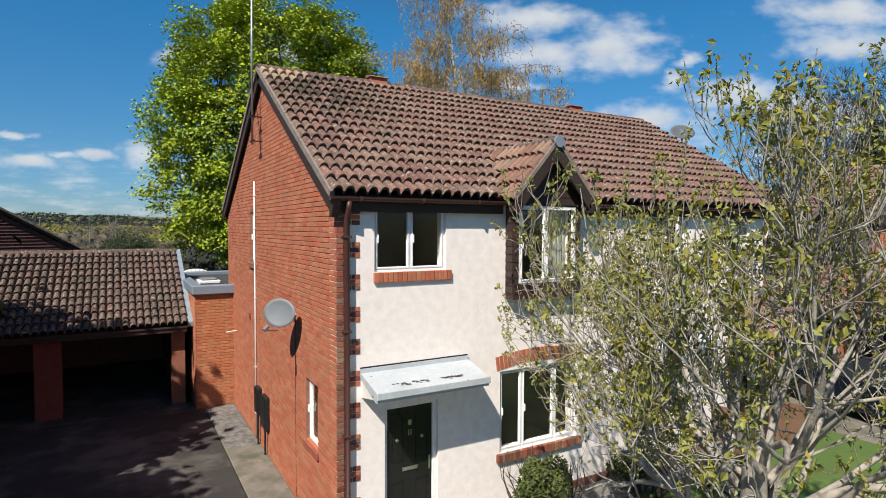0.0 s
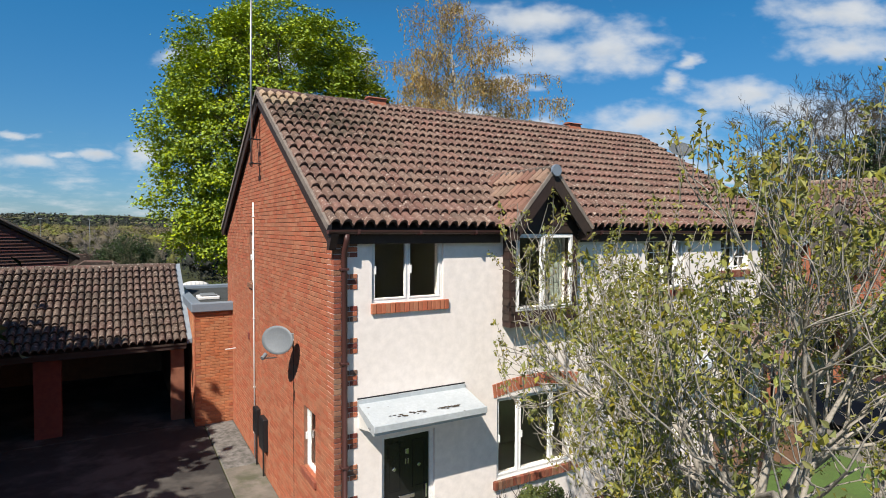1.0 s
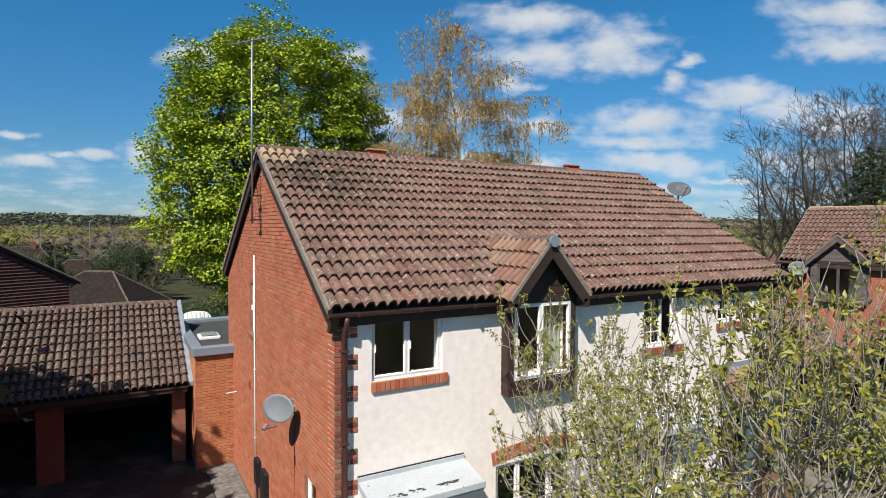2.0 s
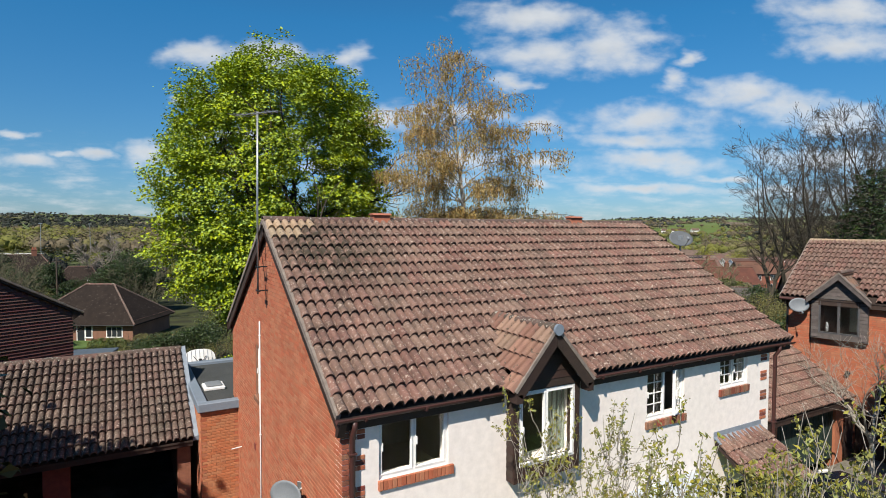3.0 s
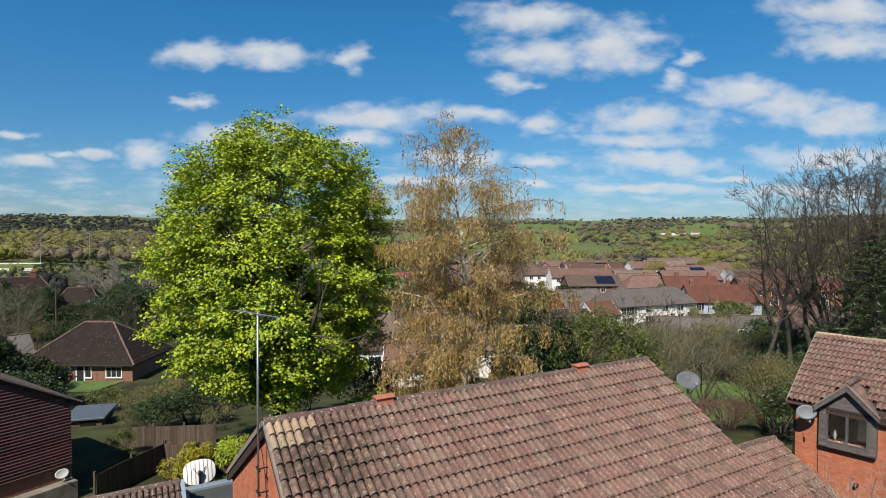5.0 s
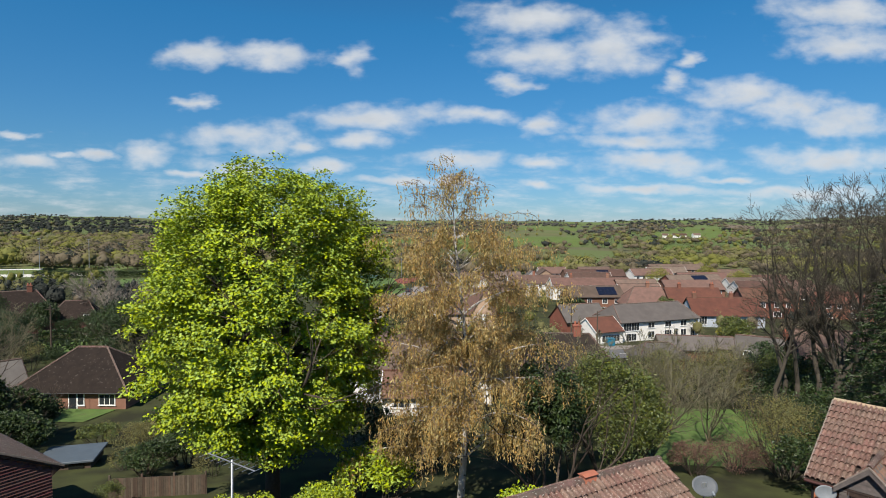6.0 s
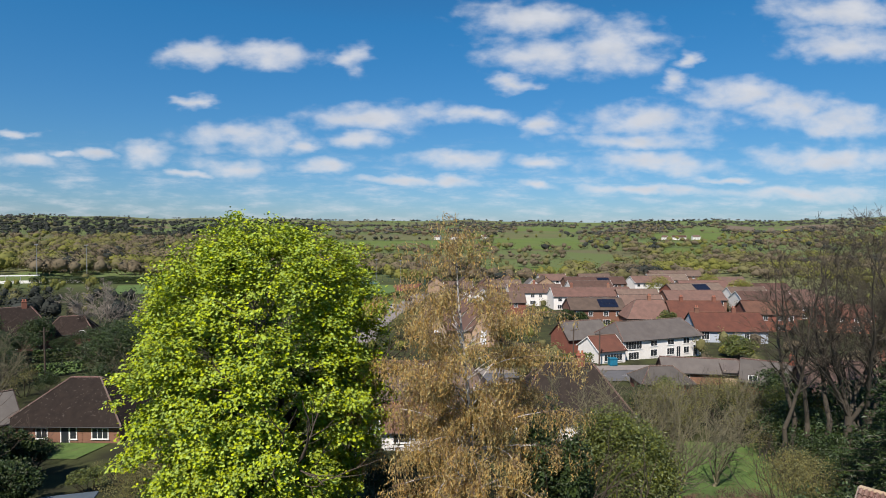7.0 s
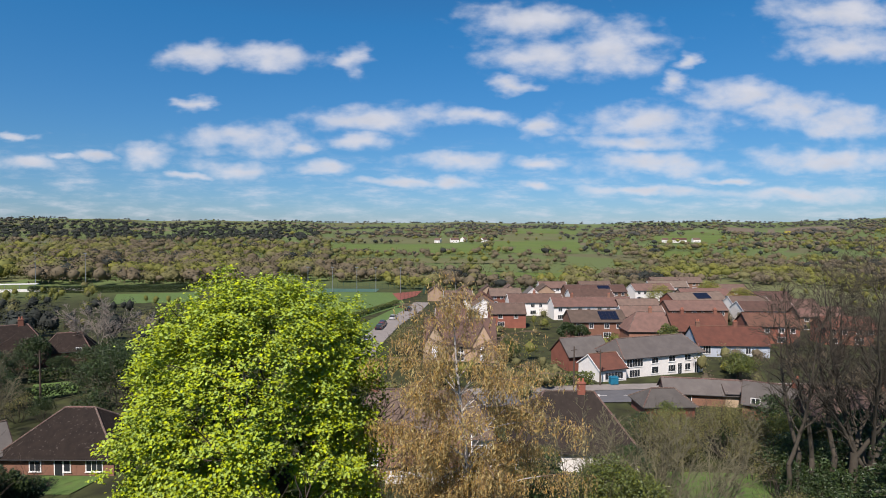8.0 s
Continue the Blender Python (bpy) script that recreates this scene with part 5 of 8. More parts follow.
# ---- trees and shrubs ----
def tube_array(segs, sides):
    """Tapered tubes for many limb pieces at once."""
    s = np.array([(*a, *b, ra, rb) for a, b, ra, rb in segs])
    a, b, ra, rb = s[:, 0:3], s[:, 3:6], s[:, 6], s[:, 7]
    d = b - a
    d /= np.linalg.norm(d, axis=1)[:, None] + 1e-9
    ref = np.where(np.abs(d[:, 2:3]) < 0.9, np.array([[0, 0, 1.0]]), np.array([[1.0, 0, 0]]))
    u = np.cross(d, ref)
    u /= np.linalg.norm(u, axis=1)[:, None]
    w = np.cross(d, u)
    t = 2 * np.pi * np.arange(sides) / sides
    ring = u[:, None, :] * np.cos(t)[None, :, None] + w[:, None, :] * np.sin(t)[None, :, None]
    v = np.concatenate([a[:, None, :] + ring * ra[:, None, None], b[:, None, :] + ring * rb[:, None, None]], axis=1)
    k = np.arange(sides)
    f = np.stack([k, (k + 1) % sides, sides + (k + 1) % sides, sides + k], axis=1)
    faces = f[None] + (np.arange(len(s)) * 2 * sides)[:, None, None]
    return v.reshape(-1, 3), faces.reshape(-1, 4)


def limbs_mesh(name, segs):
    vs, fs, o = [], [], 0
    for sides, lo, hi in ((8, 0.06, 9), (5, 0.018, 0.06), (3, 0.0, 0.018)):
        grp = [s for s in segs if lo <= s[2] < hi]
        if grp:
            v, f = tube_array(grp, sides)
            vs.append(v), fs.append(f + o)
            o += len(v)
    me = array_mesh(name, np.concatenate(vs), np.concatenate(fs))
    me.shade_smooth()
    return me


def leaf_mesh(name, centres, size, rng, up=0.5, outward=None, droop=0.0, narrow=0.55, loose=0.5):
    """Small folded leaves, one diamond each, about the given centres."""
    n = len(centres)
    nrm = rng.normal(size=(n, 3)) * loose + np.array([0, 0, up])
    if outward is not None:
        nrm += outward
    nrm /= np.linalg.norm(nrm, axis=1)[:, None]
    ax = rng.normal(size=(n, 3))
    ax[:, 2] -= droop
    ax -= nrm * np.sum(ax * nrm, axis=1)[:, None]
    ax /= np.linalg.norm(ax, axis=1)[:, None] + 1e-9
    sd = np.cross(nrm, ax)
    L_ = (size * rng.uniform(0.6, 1.3, n))[:, None]
    c = np.asarray(centres)
    fold = nrm * L_ * 0.12
    v = np.stack([c - ax * L_ * 0.5, c + sd * L_ * narrow * 0.5 + fold, c + ax * L_ * 0.5 - nrm * L_ * 0.06, c - sd * L_ * narrow * 0.5 + fold], axis=1).reshape(-1, 3)
    f = np.arange(4 * n).reshape(n, 4)
    return array_mesh(name, v, f)


def grow(rng, p, d, length, radius, depth, segs, tips, kids=3, spread=0.6, ratio=0.72, lift=0.10, wob=0.16, pieces=4, shrink=0.62):
    """A limb that wanders, tapers and forks; its pieces go to segs, its ends to tips."""
    p, d = Vector(p), Vector(d).normalized()
    step = length / pieces
    r = radius
    nodes = []
    for i in range(pieces):
        d = (d + Vector((rng.gauss(0, wob), rng.gauss(0, wob), rng.gauss(0, wob) + lift))).normalized()
        q = p + d * step
        r2 = radius * (1 - (1 - shrink) * (i + 1) / pieces)
        segs.append((tuple(p), tuple(q), r, r2))
        p, r = q, r2
        nodes.append((p.copy(), d.copy(), r))
    if depth == 0:
        tips.append((p, d))
        return
    for k in range(kids):
        if k == 0:
            q, e, rr = nodes[-1]
        else:
            q, e, rr = nodes[rng.randrange(max(0, pieces // 2 - 1), pieces)]
        a = e.orthogonal().normalized()
        a.rotate(Matrix.Rotation(rng.uniform(0, 6.283), 3, e))
        s = spread * rng.uniform(0.6, 1.3) * (0.5 if k == 0 else 1)
        nd = (e * math.cos(s) + a * math.sin(s))
        grow(rng, q, nd, length * ratio * rng.uniform(0.75, 1.15), max(0.006, rr * (0.85 if k == 0 else 0.62)), depth - 1, segs, tips, kids, spread, ratio, lift, wob, pieces, shrink)


def stand(name, label, category, x, y, group="", turn=0.0, z=None):
    return thing(name, label, category, (x, y, land(x, y) - 0.05 if z is None else z), turn, group)


def broadleaf(x, y, height, radius, seed, leaf, size, clumps, per, label, low=0.12, name="tree", bark="bark_dark", lobes=22, group="", lump=(0.26, 0.46), square=1.0, tight=1.0):
    """A full-leaved tree: trunk and limbs inside a lumpy crown of leaf clumps with gaps."""
    t = stand(name, label, "tree", x, y, group)
    rng, nr = random.Random(seed), np.random.RandomState(seed)
    segs, tips = [], []
    for k in range(6):
        segs.append(((0, 0, height * 0.06 * k), (0, 0, height * 0.06 * (k + 1)), height * 0.022 * (1 - 0.06 * k), height * 0.022 * (1 - 0.06 * (k + 1))))
    for k in range(11):
        z = height * (0.14 + 0.05 * k)
        a = k * 2.4
        grow(rng, (0, 0, min(z, height * 0.36)), (math.cos(a), math.sin(a), 0.5 + 0.12 * k), radius * 0.62, height * 0.010, 3, segs, tips, 3, 0.6, 0.68, 0.05)
    cz, hz = height * (low + 1) / 2, height * (1 - low) / 2
    env = []
    for k in range(lobes):
        u = 1 - 2 * (k + 0.5) / lobes
        a = k * 2.399 + rng.uniform(-0.3, 0.3)
        s = math.sqrt(1 - u * u) ** square
        w = 0.66 + 0.10 * rng.random()
        env.append((s * math.cos(a) * radius * w, s * math.sin(a) * radius * w, cz + u * hz * 0.72, radius * rng.uniform(*lump)))
    env = np.array(env)
    pick = nr.randint(0, lobes, clumps)
    d = nr.normal(size=(clumps, 3))
    d[:, 2] = np.abs(d[:, 2]) * 0.9 - 0.25
    d /= np.linalg.norm(d, axis=1)[:, None]
    e = env[pick]
    c = e[:, :3] + d * (e[:, 3] * nr.uniform(0.50, 1.10, clumps) ** 0.8)[:, None]
    axis = np.stack([np.zeros(clumps), np.zeros(clumps), np.full(clumps, cz)], axis=1)
    out = c - axis
    out /= np.linalg.norm(out, axis=1)[:, None]
    cl = np.repeat(c, per, axis=0) + nr.normal(size=(clumps * per, 3)) * np.array([0.34, 0.34, 0.20]) * max(size / 0.30, 0.8) * tight
    part("trunk", limbs_mesh("trunk", segs), bark, t)
    part("crown", leaf_mesh("crown", cl, size, nr, 1.10, np.repeat(out, per, axis=0) * 0.45, 0.5, 0.78, 0.55), leaf, t)
    return t


def shrub(x, y, height, radius, seed, leaf, size, count, label, name="shrub", z=None, group="", stems=11):
    """A rounded bush: stems from the ground and loose leaves thicker towards the outside."""
    t = stand(name, label, "shrub", x, y, group, z=z)
    rng, nr = random.Random(seed), np.random.RandomState(seed)
    segs, tips = [], []
    twiggy = leaf == "leaf_olive"
    if twiggy:
        size, count, stems = size * 0.62, int(count * 1.5), int(stems * 1.3)
    for k in range(stems):
        a = rng.uniform(0, 6.283)
        grow(rng, (0.15 * radius * math.cos(a), 0.15 * radius * math.sin(a), 0), (math.cos(a) * 0.6, math.sin(a) * 0.6, 1.0), height * (0.50 if twiggy else 0.42), 0.022 + height * 0.006, 2, segs, tips, 3, 0.5, 0.7, 0.06)
    k = max(8, int(radius * 7))
    lob = nr.normal(size=(k, 3))
    lob /= np.linalg.norm(lob, axis=1)[:, None]
    lob[:, 2] = np.abs(lob[:, 2]) * 1.0 - 0.25
    lr = nr.uniform(0.22, 0.42, k)
    pick = nr.randint(0, k, count)
    d = nr.normal(size=(count, 3))
    d /= np.linalg.norm(d, axis=1)[:, None]
    p = lob[pick] * 0.66 + d * (lr[pick] * nr.uniform(0.3, 1.6 if twiggy else 1.05, count) ** 0.5)[:, None]
    c = p * np.array([radius, radius, height * 0.52]) + np.array([0, 0, height * 0.5])
    c = c[c[:, 2] > 0.04]
    part("stem", limbs_mesh("stem", segs), "bark_bare" if twiggy else "bark_dark", t)["kind"] = "stuff"
    part("foliage", leaf_mesh("foliage", c, size, nr, 0.5, None, 0.2, 0.6), leaf, t)
    return t


def budding_tree():
    """The many-stemmed tree by the front garden: pale grey limbs, upright shoots and clusters of opening leaves."""
    t = thing("tree", "pale grey branching tree with opening yellow-green leaves", "tree", (2.70, -4.30, 0.0))
    rng, nr = random.Random(21), np.random.RandomState(21)
    segs, tips = [], []
    prev, r = Vector((0, 0, 0)), 0.17
    for k in range(4):
        q = Vector((-0.08 * (k + 1) + 0.02, -0.04 * k, 0.62 * (k + 1)))
        segs.append((tuple(prev), tuple(q), r, r - 0.016))
        prev, r = q, r - 0.016
    for k in range(22):
        a = k * 2.399 + 0.6
        flat = (1.9, 1.25, 0.6)[k % 3]
        h = Vector((-0.05, -0.02, 1.2 + 0.055 * k))
        grow(rng, h, (math.cos(a) * flat, math.sin(a) * flat, 0.75), rng.uniform(1.4, 1.85), rng.uniform(0.036, 0.060), 4, segs, tips, 3, 0.72, 0.65, 0.045, 0.17, 4, 0.62)
    for k in range(3):
        a = -1.1 + 0.7 * k
        grow(rng, (0.0, -0.02, 1.9 + 0.08 * k), (math.cos(a), math.sin(a), 1.5), rng.uniform(1.5, 1.8), 0.050, 4, segs, tips, 3, 0.50, 0.66, 0.10, 0.14, 4, 0.62)
    top = lambda p: 6.25 + 0.35 * math.sin(p[0] * 2.1 + 0.5) + 0.25 * math.sin(p[1] * 3.1)
    clear = lambda p: p[0] * 0.868 - p[1] * 0.497 > -1.95 - 0.35 * math.sin(p[2] * 2.7 + p[0]) - 0.42 * max(0.0, p[2] - 3.4)
    segs = [s for s in segs if s[1][2] < top(s[1]) and clear(s[1])]
    tips = [(p, d) for p, d in tips if p.z < top(p) and clear(p)]
    c = []
    # each end carries on as one straight upright shoot with leaves up its length
    for p, d in tips:
        e = (d * 0.6 + Vector((rng.gauss(0, 0.12), rng.gauss(0, 0.12), 0.9))).normalized()
        ln = rng.uniform(0.14, 0.42)
        q = p + e * ln
        segs.append((tuple(p), tuple(q), 0.006, 0.004))
        if rng.random() < 0.30:
            continue
        for m in range(1 + int(ln / 0.11)):
            at = p.lerp(q, 1.0 - 0.30 * m)
            for k in range(rng.randint(7, 12) if m == 0 else rng.randint(4, 7)):
                c.append(at + Vector((rng.gauss(0, 0.028), rng.gauss(0, 0.028), rng.gauss(0.01, 0.030))))
    thin = [s for s in segs if s[2] < 0.016]
    for s in thin[::9]:
        q = Vector(s[0]).lerp(Vector(s[1]), rng.random())
        for k in range(rng.randint(2, 4)):
            c.append(q + Vector((rng.gauss(0, 0.024), rng.gauss(0, 0.024), rng.gauss(0.01, 0.024))))
    part("trunk", limbs_mesh("trunk", segs), "bark_grey", t)
    part("crown", leaf_mesh("crown", np.array(c), 0.058, nr, 0.2, None, -1.2, 0.52), "leaf_bud", t)


budding_tree()
broadleaf(5.2, 25.0, 19.9, 6.75, 4, "leaf_bright", 0.165, 5000, 40, "large broadleaf tree in fresh bright green leaf", low=0.04, lobes=84, lump=(0.16, 0.32), square=0.72, tight=0.85)


def weeping_birch(x, y, height, seed):
    """Upright white trunk, rising limbs that bend over, and hanging strands of catkins in loose tiers."""
    t = stand("birch_tree", "weeping birch with white trunk and golden catkins", "tree", x, y)
    rng, nr = random.Random(seed), np.random.RandomState(seed)
    segs, cs, twigs, strands = [], [], [], []
    axis, p, r = [], Vector((0, 0, 0)), 0.21
    for k in range(24):
        q = Vector((0.45 * math.sin(k * 0.24), 0.2 * math.sin(k * 0.33), height * (k + 1) / 24))
        r2 = 0.21 * (1 - (k + 1) / 24.8)
        segs.append((tuple(p), tuple(q), r, r2))
        p, r = q, r2
        axis.append((q, r2))

    def hang(w, f):
        for s in range(rng.randint(3, 5) if f < 0.58 else (rng.randint(2, 3) if f < 0.75 else rng.randint(0, 1))):
            off = Vector((rng.gauss(0, 0.24), rng.gauss(0, 0.20), rng.uniform(-0.10, 0.16)))
            strands.append((w, w + off, rng.uniform(0.35, 1.35) * (0.55 + 0.6 * (1 - f))))

    for k in range(112):
        f = 0.15 + 0.82 * (k / 112) ** 0.94
        q, rr = axis[min(23, int(f * 24))]
        a = k * 2.399 + rng.uniform(-0.4, 0.4)
        reach = 5.4 if f < 0.42 else (3.3 if f < 0.52 else max(0.6, 5.6 * (1 - max(0.0, (f - 0.60) / 0.40) ** 1.1)))
        reach *= rng.choice((0.6, 0.8, 1.0, 1.1))
        d = Vector((math.cos(a), math.sin(a), rng.uniform(0.45, 0.95) + max(0, f - 0.5) * 1.2))
        n, w, rb = 7, q.copy(), max(0.014, rr * 0.45)
        for m in range(n):
            d = (d + Vector((rng.gauss(0, 0.10), rng.gauss(0, 0.10), -0.115))).normalized()
            e = w + d * reach / n
            (segs if rb > 0.022 else twigs).append((tuple(w), tuple(e), rb, rb * 0.82))
            rb *= 0.82
            w = e
            if m >= 2:
                hang(w, f)
                for side in range(2):
                    v, u = (d + Vector((rng.gauss(0, 0.7), rng.gauss(0, 0.7), rng.uniform(-0.1, 0.3)))).normalized(), w
                    ln = rng.uniform(0.5, 1.3) * min(1.0, reach / 3)
                    for j in range(3):
                        z = u + v * ln / 3
                        twigs.append((tuple(u), tuple(z), 0.011, 0.009))
                        u, v = z, (v + Vector((0, 0, -0.28))).normalized()
                        hang(u, f)
    for a, b, ln in strands:
        n = int(ln / 0.10)
        e = b + Vector((rng.gauss(0, 0.06), rng.gauss(0, 0.06), -1)) * ln
        if rng.random() < 0.4:
            twigs.append((tuple(b), tuple(e), 0.005, 0.003))
        for k in range(n):
            c = b.lerp(e, (k + rng.random()) / n)
            cs.append((c.x + rng.gauss(0, 0.045), c.y + rng.gauss(0, 0.045), c.z))
    cs = [c for c in cs if c[2] > 0.6]
    part("trunk", limbs_mesh("trunk", segs), "bark_birch", t)
    part("crown", leaf_mesh("crown", np.array(cs), 0.195, nr, 0.1, None, 3.2, 0.28), "leaf_birch", t)
    part("twig", limbs_mesh("twig", twigs), "birch_twig", t)["kind"] = "stuff"


weeping_birch(13.3, 18.6, 18.3, 9)


def leader(rng, p, d, length, radius, reach, segs, tips, depth, nodes=13, bare=0.25, curl=0.05):
    """A long rising stem that tapers to its top and carries side branches all the way up."""
    p, d = Vector(p), Vector(d).normalized()
    for i in range(nodes):
        f = (i + 1) / nodes
        d = (d + Vector((rng.gauss(0, 0.09), rng.gauss(0, 0.09), curl))).normalized()
        q = p + d * length / nodes
        r0, r1 = radius * (1 - 0.92 * i / nodes), radius * (1 - 0.92 * f)
        segs.append((tuple(p), tuple(q), r0, r1))
        p = q
        if f < bare:
            continue
        for k in range(2):
            a = (2 * i + k) * 2.399 + rng.uniform(-0.5, 0.5)
            e = (d * rng.uniform(0.7, 1.1) + Vector((math.cos(a), math.sin(a), 0.15)) * rng.uniform(0.7, 1.1)).normalized()
            ln = reach * rng.uniform(0.6, 1.1) * (1.05 - 0.65 * f)
            grow(rng, p, e, ln * 0.42, max(r1 * 0.5, 0.02), depth, segs, tips, 3, 0.55, 0.72, 0.03, 0.17, 2, 0.6)


def bare_tree_mesh(seed, height, stems=1, reach=4.0, depth=3, least=0.011, mat="bark_bare", lean=0.35, fork=0.25, thick=0.018):
    """A leafless tree: trunk, one or several leaders, and ever finer forks."""
    rng = random.Random(seed)
    segs, tips = [], []
    p, r = Vector((0, 0, 0)), height * thick
    for k in range(4):
        q = p + Vector((rng.gauss(0, 0.10), rng.gauss(0, 0.10), height * fork / 4))
        segs.append((tuple(p), tuple(q), r, r * 0.94))
        p, r = q, r * 0.94
    for k in range(stems):
        a = k * 6.283 / stems + rng.uniform(-0.4, 0.4)
        w = lean * rng.uniform(0.6, 1.2) if stems > 1 else 0.06
        at = p - Vector((0, 0, height * 0.03 * (k % 3)))
        leader(rng, at, (math.cos(a) * w, math.sin(a) * w, 1.0), height * (1 - fork) * rng.uniform(0.90, 1.04), r * (0.62 if stems > 1 else 0.95), reach, segs, tips, depth, bare=0.18)
    segs = [(a, b, max(ra, least), max(rb, least * 0.8)) for a, b, ra, rb in segs]
    stout = limbs_mesh("trunk", [q for q in segs if q[2] > 0.045])
    fine = limbs_mesh("twig", [q for q in segs if q[2] <= 0.045])
    stout.materials.append(M[mat]), fine.materials.append(M[mat])
    return stout, fine


M["twig_pale"] = material("pale_twig", (0.26, 0.225, 0.19), (0.20, 0.17, 0.145), 2.0, 0.95)
M["twig_scrub"] = material("scrub_bark", (0.165, 0.152, 0.092), (0.12, 0.11, 0.068), 2.0, 0.95)
BARE = [bare_tree_mesh(31, 22.0, 5, 8.0, 3, 0.013, lean=0.62, fork=0.22), bare_tree_mesh(47, 22.0, 4, 8.0, 3, 0.013, lean=0.55, fork=0.28), bare_tree_mesh(53, 22.0, 1, 6.5, 3, 0.014, thick=0.013),
        bare_tree_mesh(59, 11.0, 6, 5.0, 2, 0.034, "twig_pale", 1.0, 0.15), bare_tree_mesh(67, 8.0, 5, 3.4, 2, 0.013, "twig_scrub", 0.8, 0.10)]


def bare_tree(x, y, scale, turn, k, label="tall bare tree with fine grey-brown twigs", group="bare trees"):
    t = stand("bare_tree", label, "tree", x, y, group, turn)
    for name, me in zip(("trunk", "crown"), BARE[k]):
        ob = new(name, me)
        ob.parent = t
        ob.scale = (scale, scale, scale)


for x, y, s, a, k in ((53.5, 18.3, 1.03, 0, 0), (55.6, 16.4, 1.04, 70, 1), (52.0, 19.3, 0.98, 200, 1), (51.4, 20.6, 0.98, 20, 2), (49.8, 21.4, 0.93, 140, 2), (48.2, 22.0, 0.84, 260, 2), (50.4, 23.0, 0.9, 80, 2),
                      (59.0, 13.5, 1.1, 300, 0)):
    bare_tree(x, y, s, a, k)
bare_tree(-4.6, 127, 1.05, 40, 3, "spreading bare tree with pale twigs", "")
bare_tree(3.5, 133, 0.7, 150, 3, "spreading bare tree with pale twigs", "")
for x, y, s, a in ((30.2, 20.8, 1.2, 0), (32.5, 24.0, 1.2, 250), (36.5, 26.5, 1.15, 200), (41.0, 24.0, 1.15, 310), (28.5, 25.5, 1.2, 120)):
    bare_tree(x, y, s, a, 4, "tangled bare scrub tree with fine olive-grey twigs", "scrub trees")
for x, y, s, a in ((-13.0, 52.0, 0.9, 10), (-18.0, 58.0, 1.1, 200), (0.5, 74.5, 1.0, 300), (-14.5, 76.0, 1.1, 50), (-17.0, 84.0, 1.2, 150)):
    bare_tree(x, y, s, a, 4, "dark bare garden tree near the bungalow", "bungalow trees")

# evergreens and scrub behind the houses
shrub(17.8, 16.9, 10.4, 2.5, 51, "leaf_dark", 0.20, 9000, "dark glossy evergreen behind the birch", name="holly_tree")
shrub(24.1, 18.7, 8.7, 3.8, 52, "leaf_laurel", 0.17, 25000, "large rounded evergreen shrub", name="laurel_tree")
shrub(55.5, 32.5, 6.6, 4.0, 53, "leaf_olive", 0.19, 10000, "tangled budding scrub on the slope", name="scrub_tree", stems=18)
shrub(48.8, 34.6, 6.4, 3.8, 54, "leaf_olive", 0.19, 10000, "tangled budding scrub on the slope", name="scrub_tree", stems=18)
shrub(36.0, 14.6, 6.0, 3.2, 55, "leaf_olive", 0.17, 6000, "tangled budding scrub on the slope", name="scrub_tree", stems=16)
shrub(60.0, 28.0, 6.2, 3.8, 56, "leaf_mid", 0.20, 7000, "dense shrub at the garden's edge")
shrub(40.0, 32.0, 5.0, 2.6, 57, "leaf_dark", 0.20, 5000, "dark evergreen shrub among the gardens")
shrub(0.6, 23.0, 2.1, 1.0, 58, "leaf_yellow", 0.12, 2600, "yellow flowering shrub by the fence")
shrub(2.6, 22.2, 2.4, 1.4, 59, "leaf_bright", 0.12, 1800, "leafy shrub by the fence")
shrub(-12.2, 46.8, 7.6, 3.6, 60, "leaf_dark", 0.24, 12000, "dark ivy-clad evergreen mass", name="evergreen_tree")
shrub(-15.5, 54.0, 11.5, 4.0, 61, "leaf_dark", 0.26, 9000, "dark evergreen trees in a mass", name="evergreen_tree")
# next four are added out of view to shade the bungalow and houses
shrub(-19.5, 50.0, 13.0, 4.2, 84, "leaf_dark", 0.28, 8000, "unseen tall evergreen added to shade the gardens", name="evergreen_tree")
shrub(-15.0, 43.5, 10.5, 3.6, 85, "leaf_dark", 0.26, 7000, "unseen tall evergreen added to shade the gardens", name="evergreen_tree")
shrub(-29.0, 117.0, 14.0, 5.0, 86, "leaf_dark", 0.40, 6000, "unseen tall evergreen added to shade the houses", name="evergreen_tree")
shrub(-21.5, 111.0, 9.5, 4.0, 87, "leaf_dark", 0.36, 5000, "unseen dark evergreen added to shade the houses", name="evergreen_tree")
shrub(-14.0, 116.0, 7.0, 3.4, 88, "leaf_dark", 0.36, 4000, "dark evergreen between the houses", name="evergreen_tree")
shrub(-1.5, 83.0, 9.5, 4.6, 62, "leaf_dark", 0.26, 11000, "dark evergreen behind the bungalow", name="evergreen_tree")
# seeds 64 and 75 use leaf_dark to put the gardens' shade into colour
shrub(1.5, 45.5, 2.4, 2.4, 63, "leaf_olive", 0.18, 6000, "overgrown twiggy shrub in the garden")
shrub(1.6, 35.0, 2.8, 2.6, 64, "leaf_dark", 0.16, 5000, "overgrown twiggy shrub in the garden")
shrub(-1.0, 42.0, 2.4, 2.2, 73, "leaf_olive", 0.16, 3600, "overgrown twiggy shrub in the garden")
shrub(-3.6, 45.5, 2.0, 2.0, 74, "leaf_mid", 0.16, 2600, "dark garden shrub before the bungalow")
shrub(-0.6, 33.5, 2.4, 2.0, 75, "leaf_dark", 0.15, 3200, "overgrown twiggy shrub in the garden")
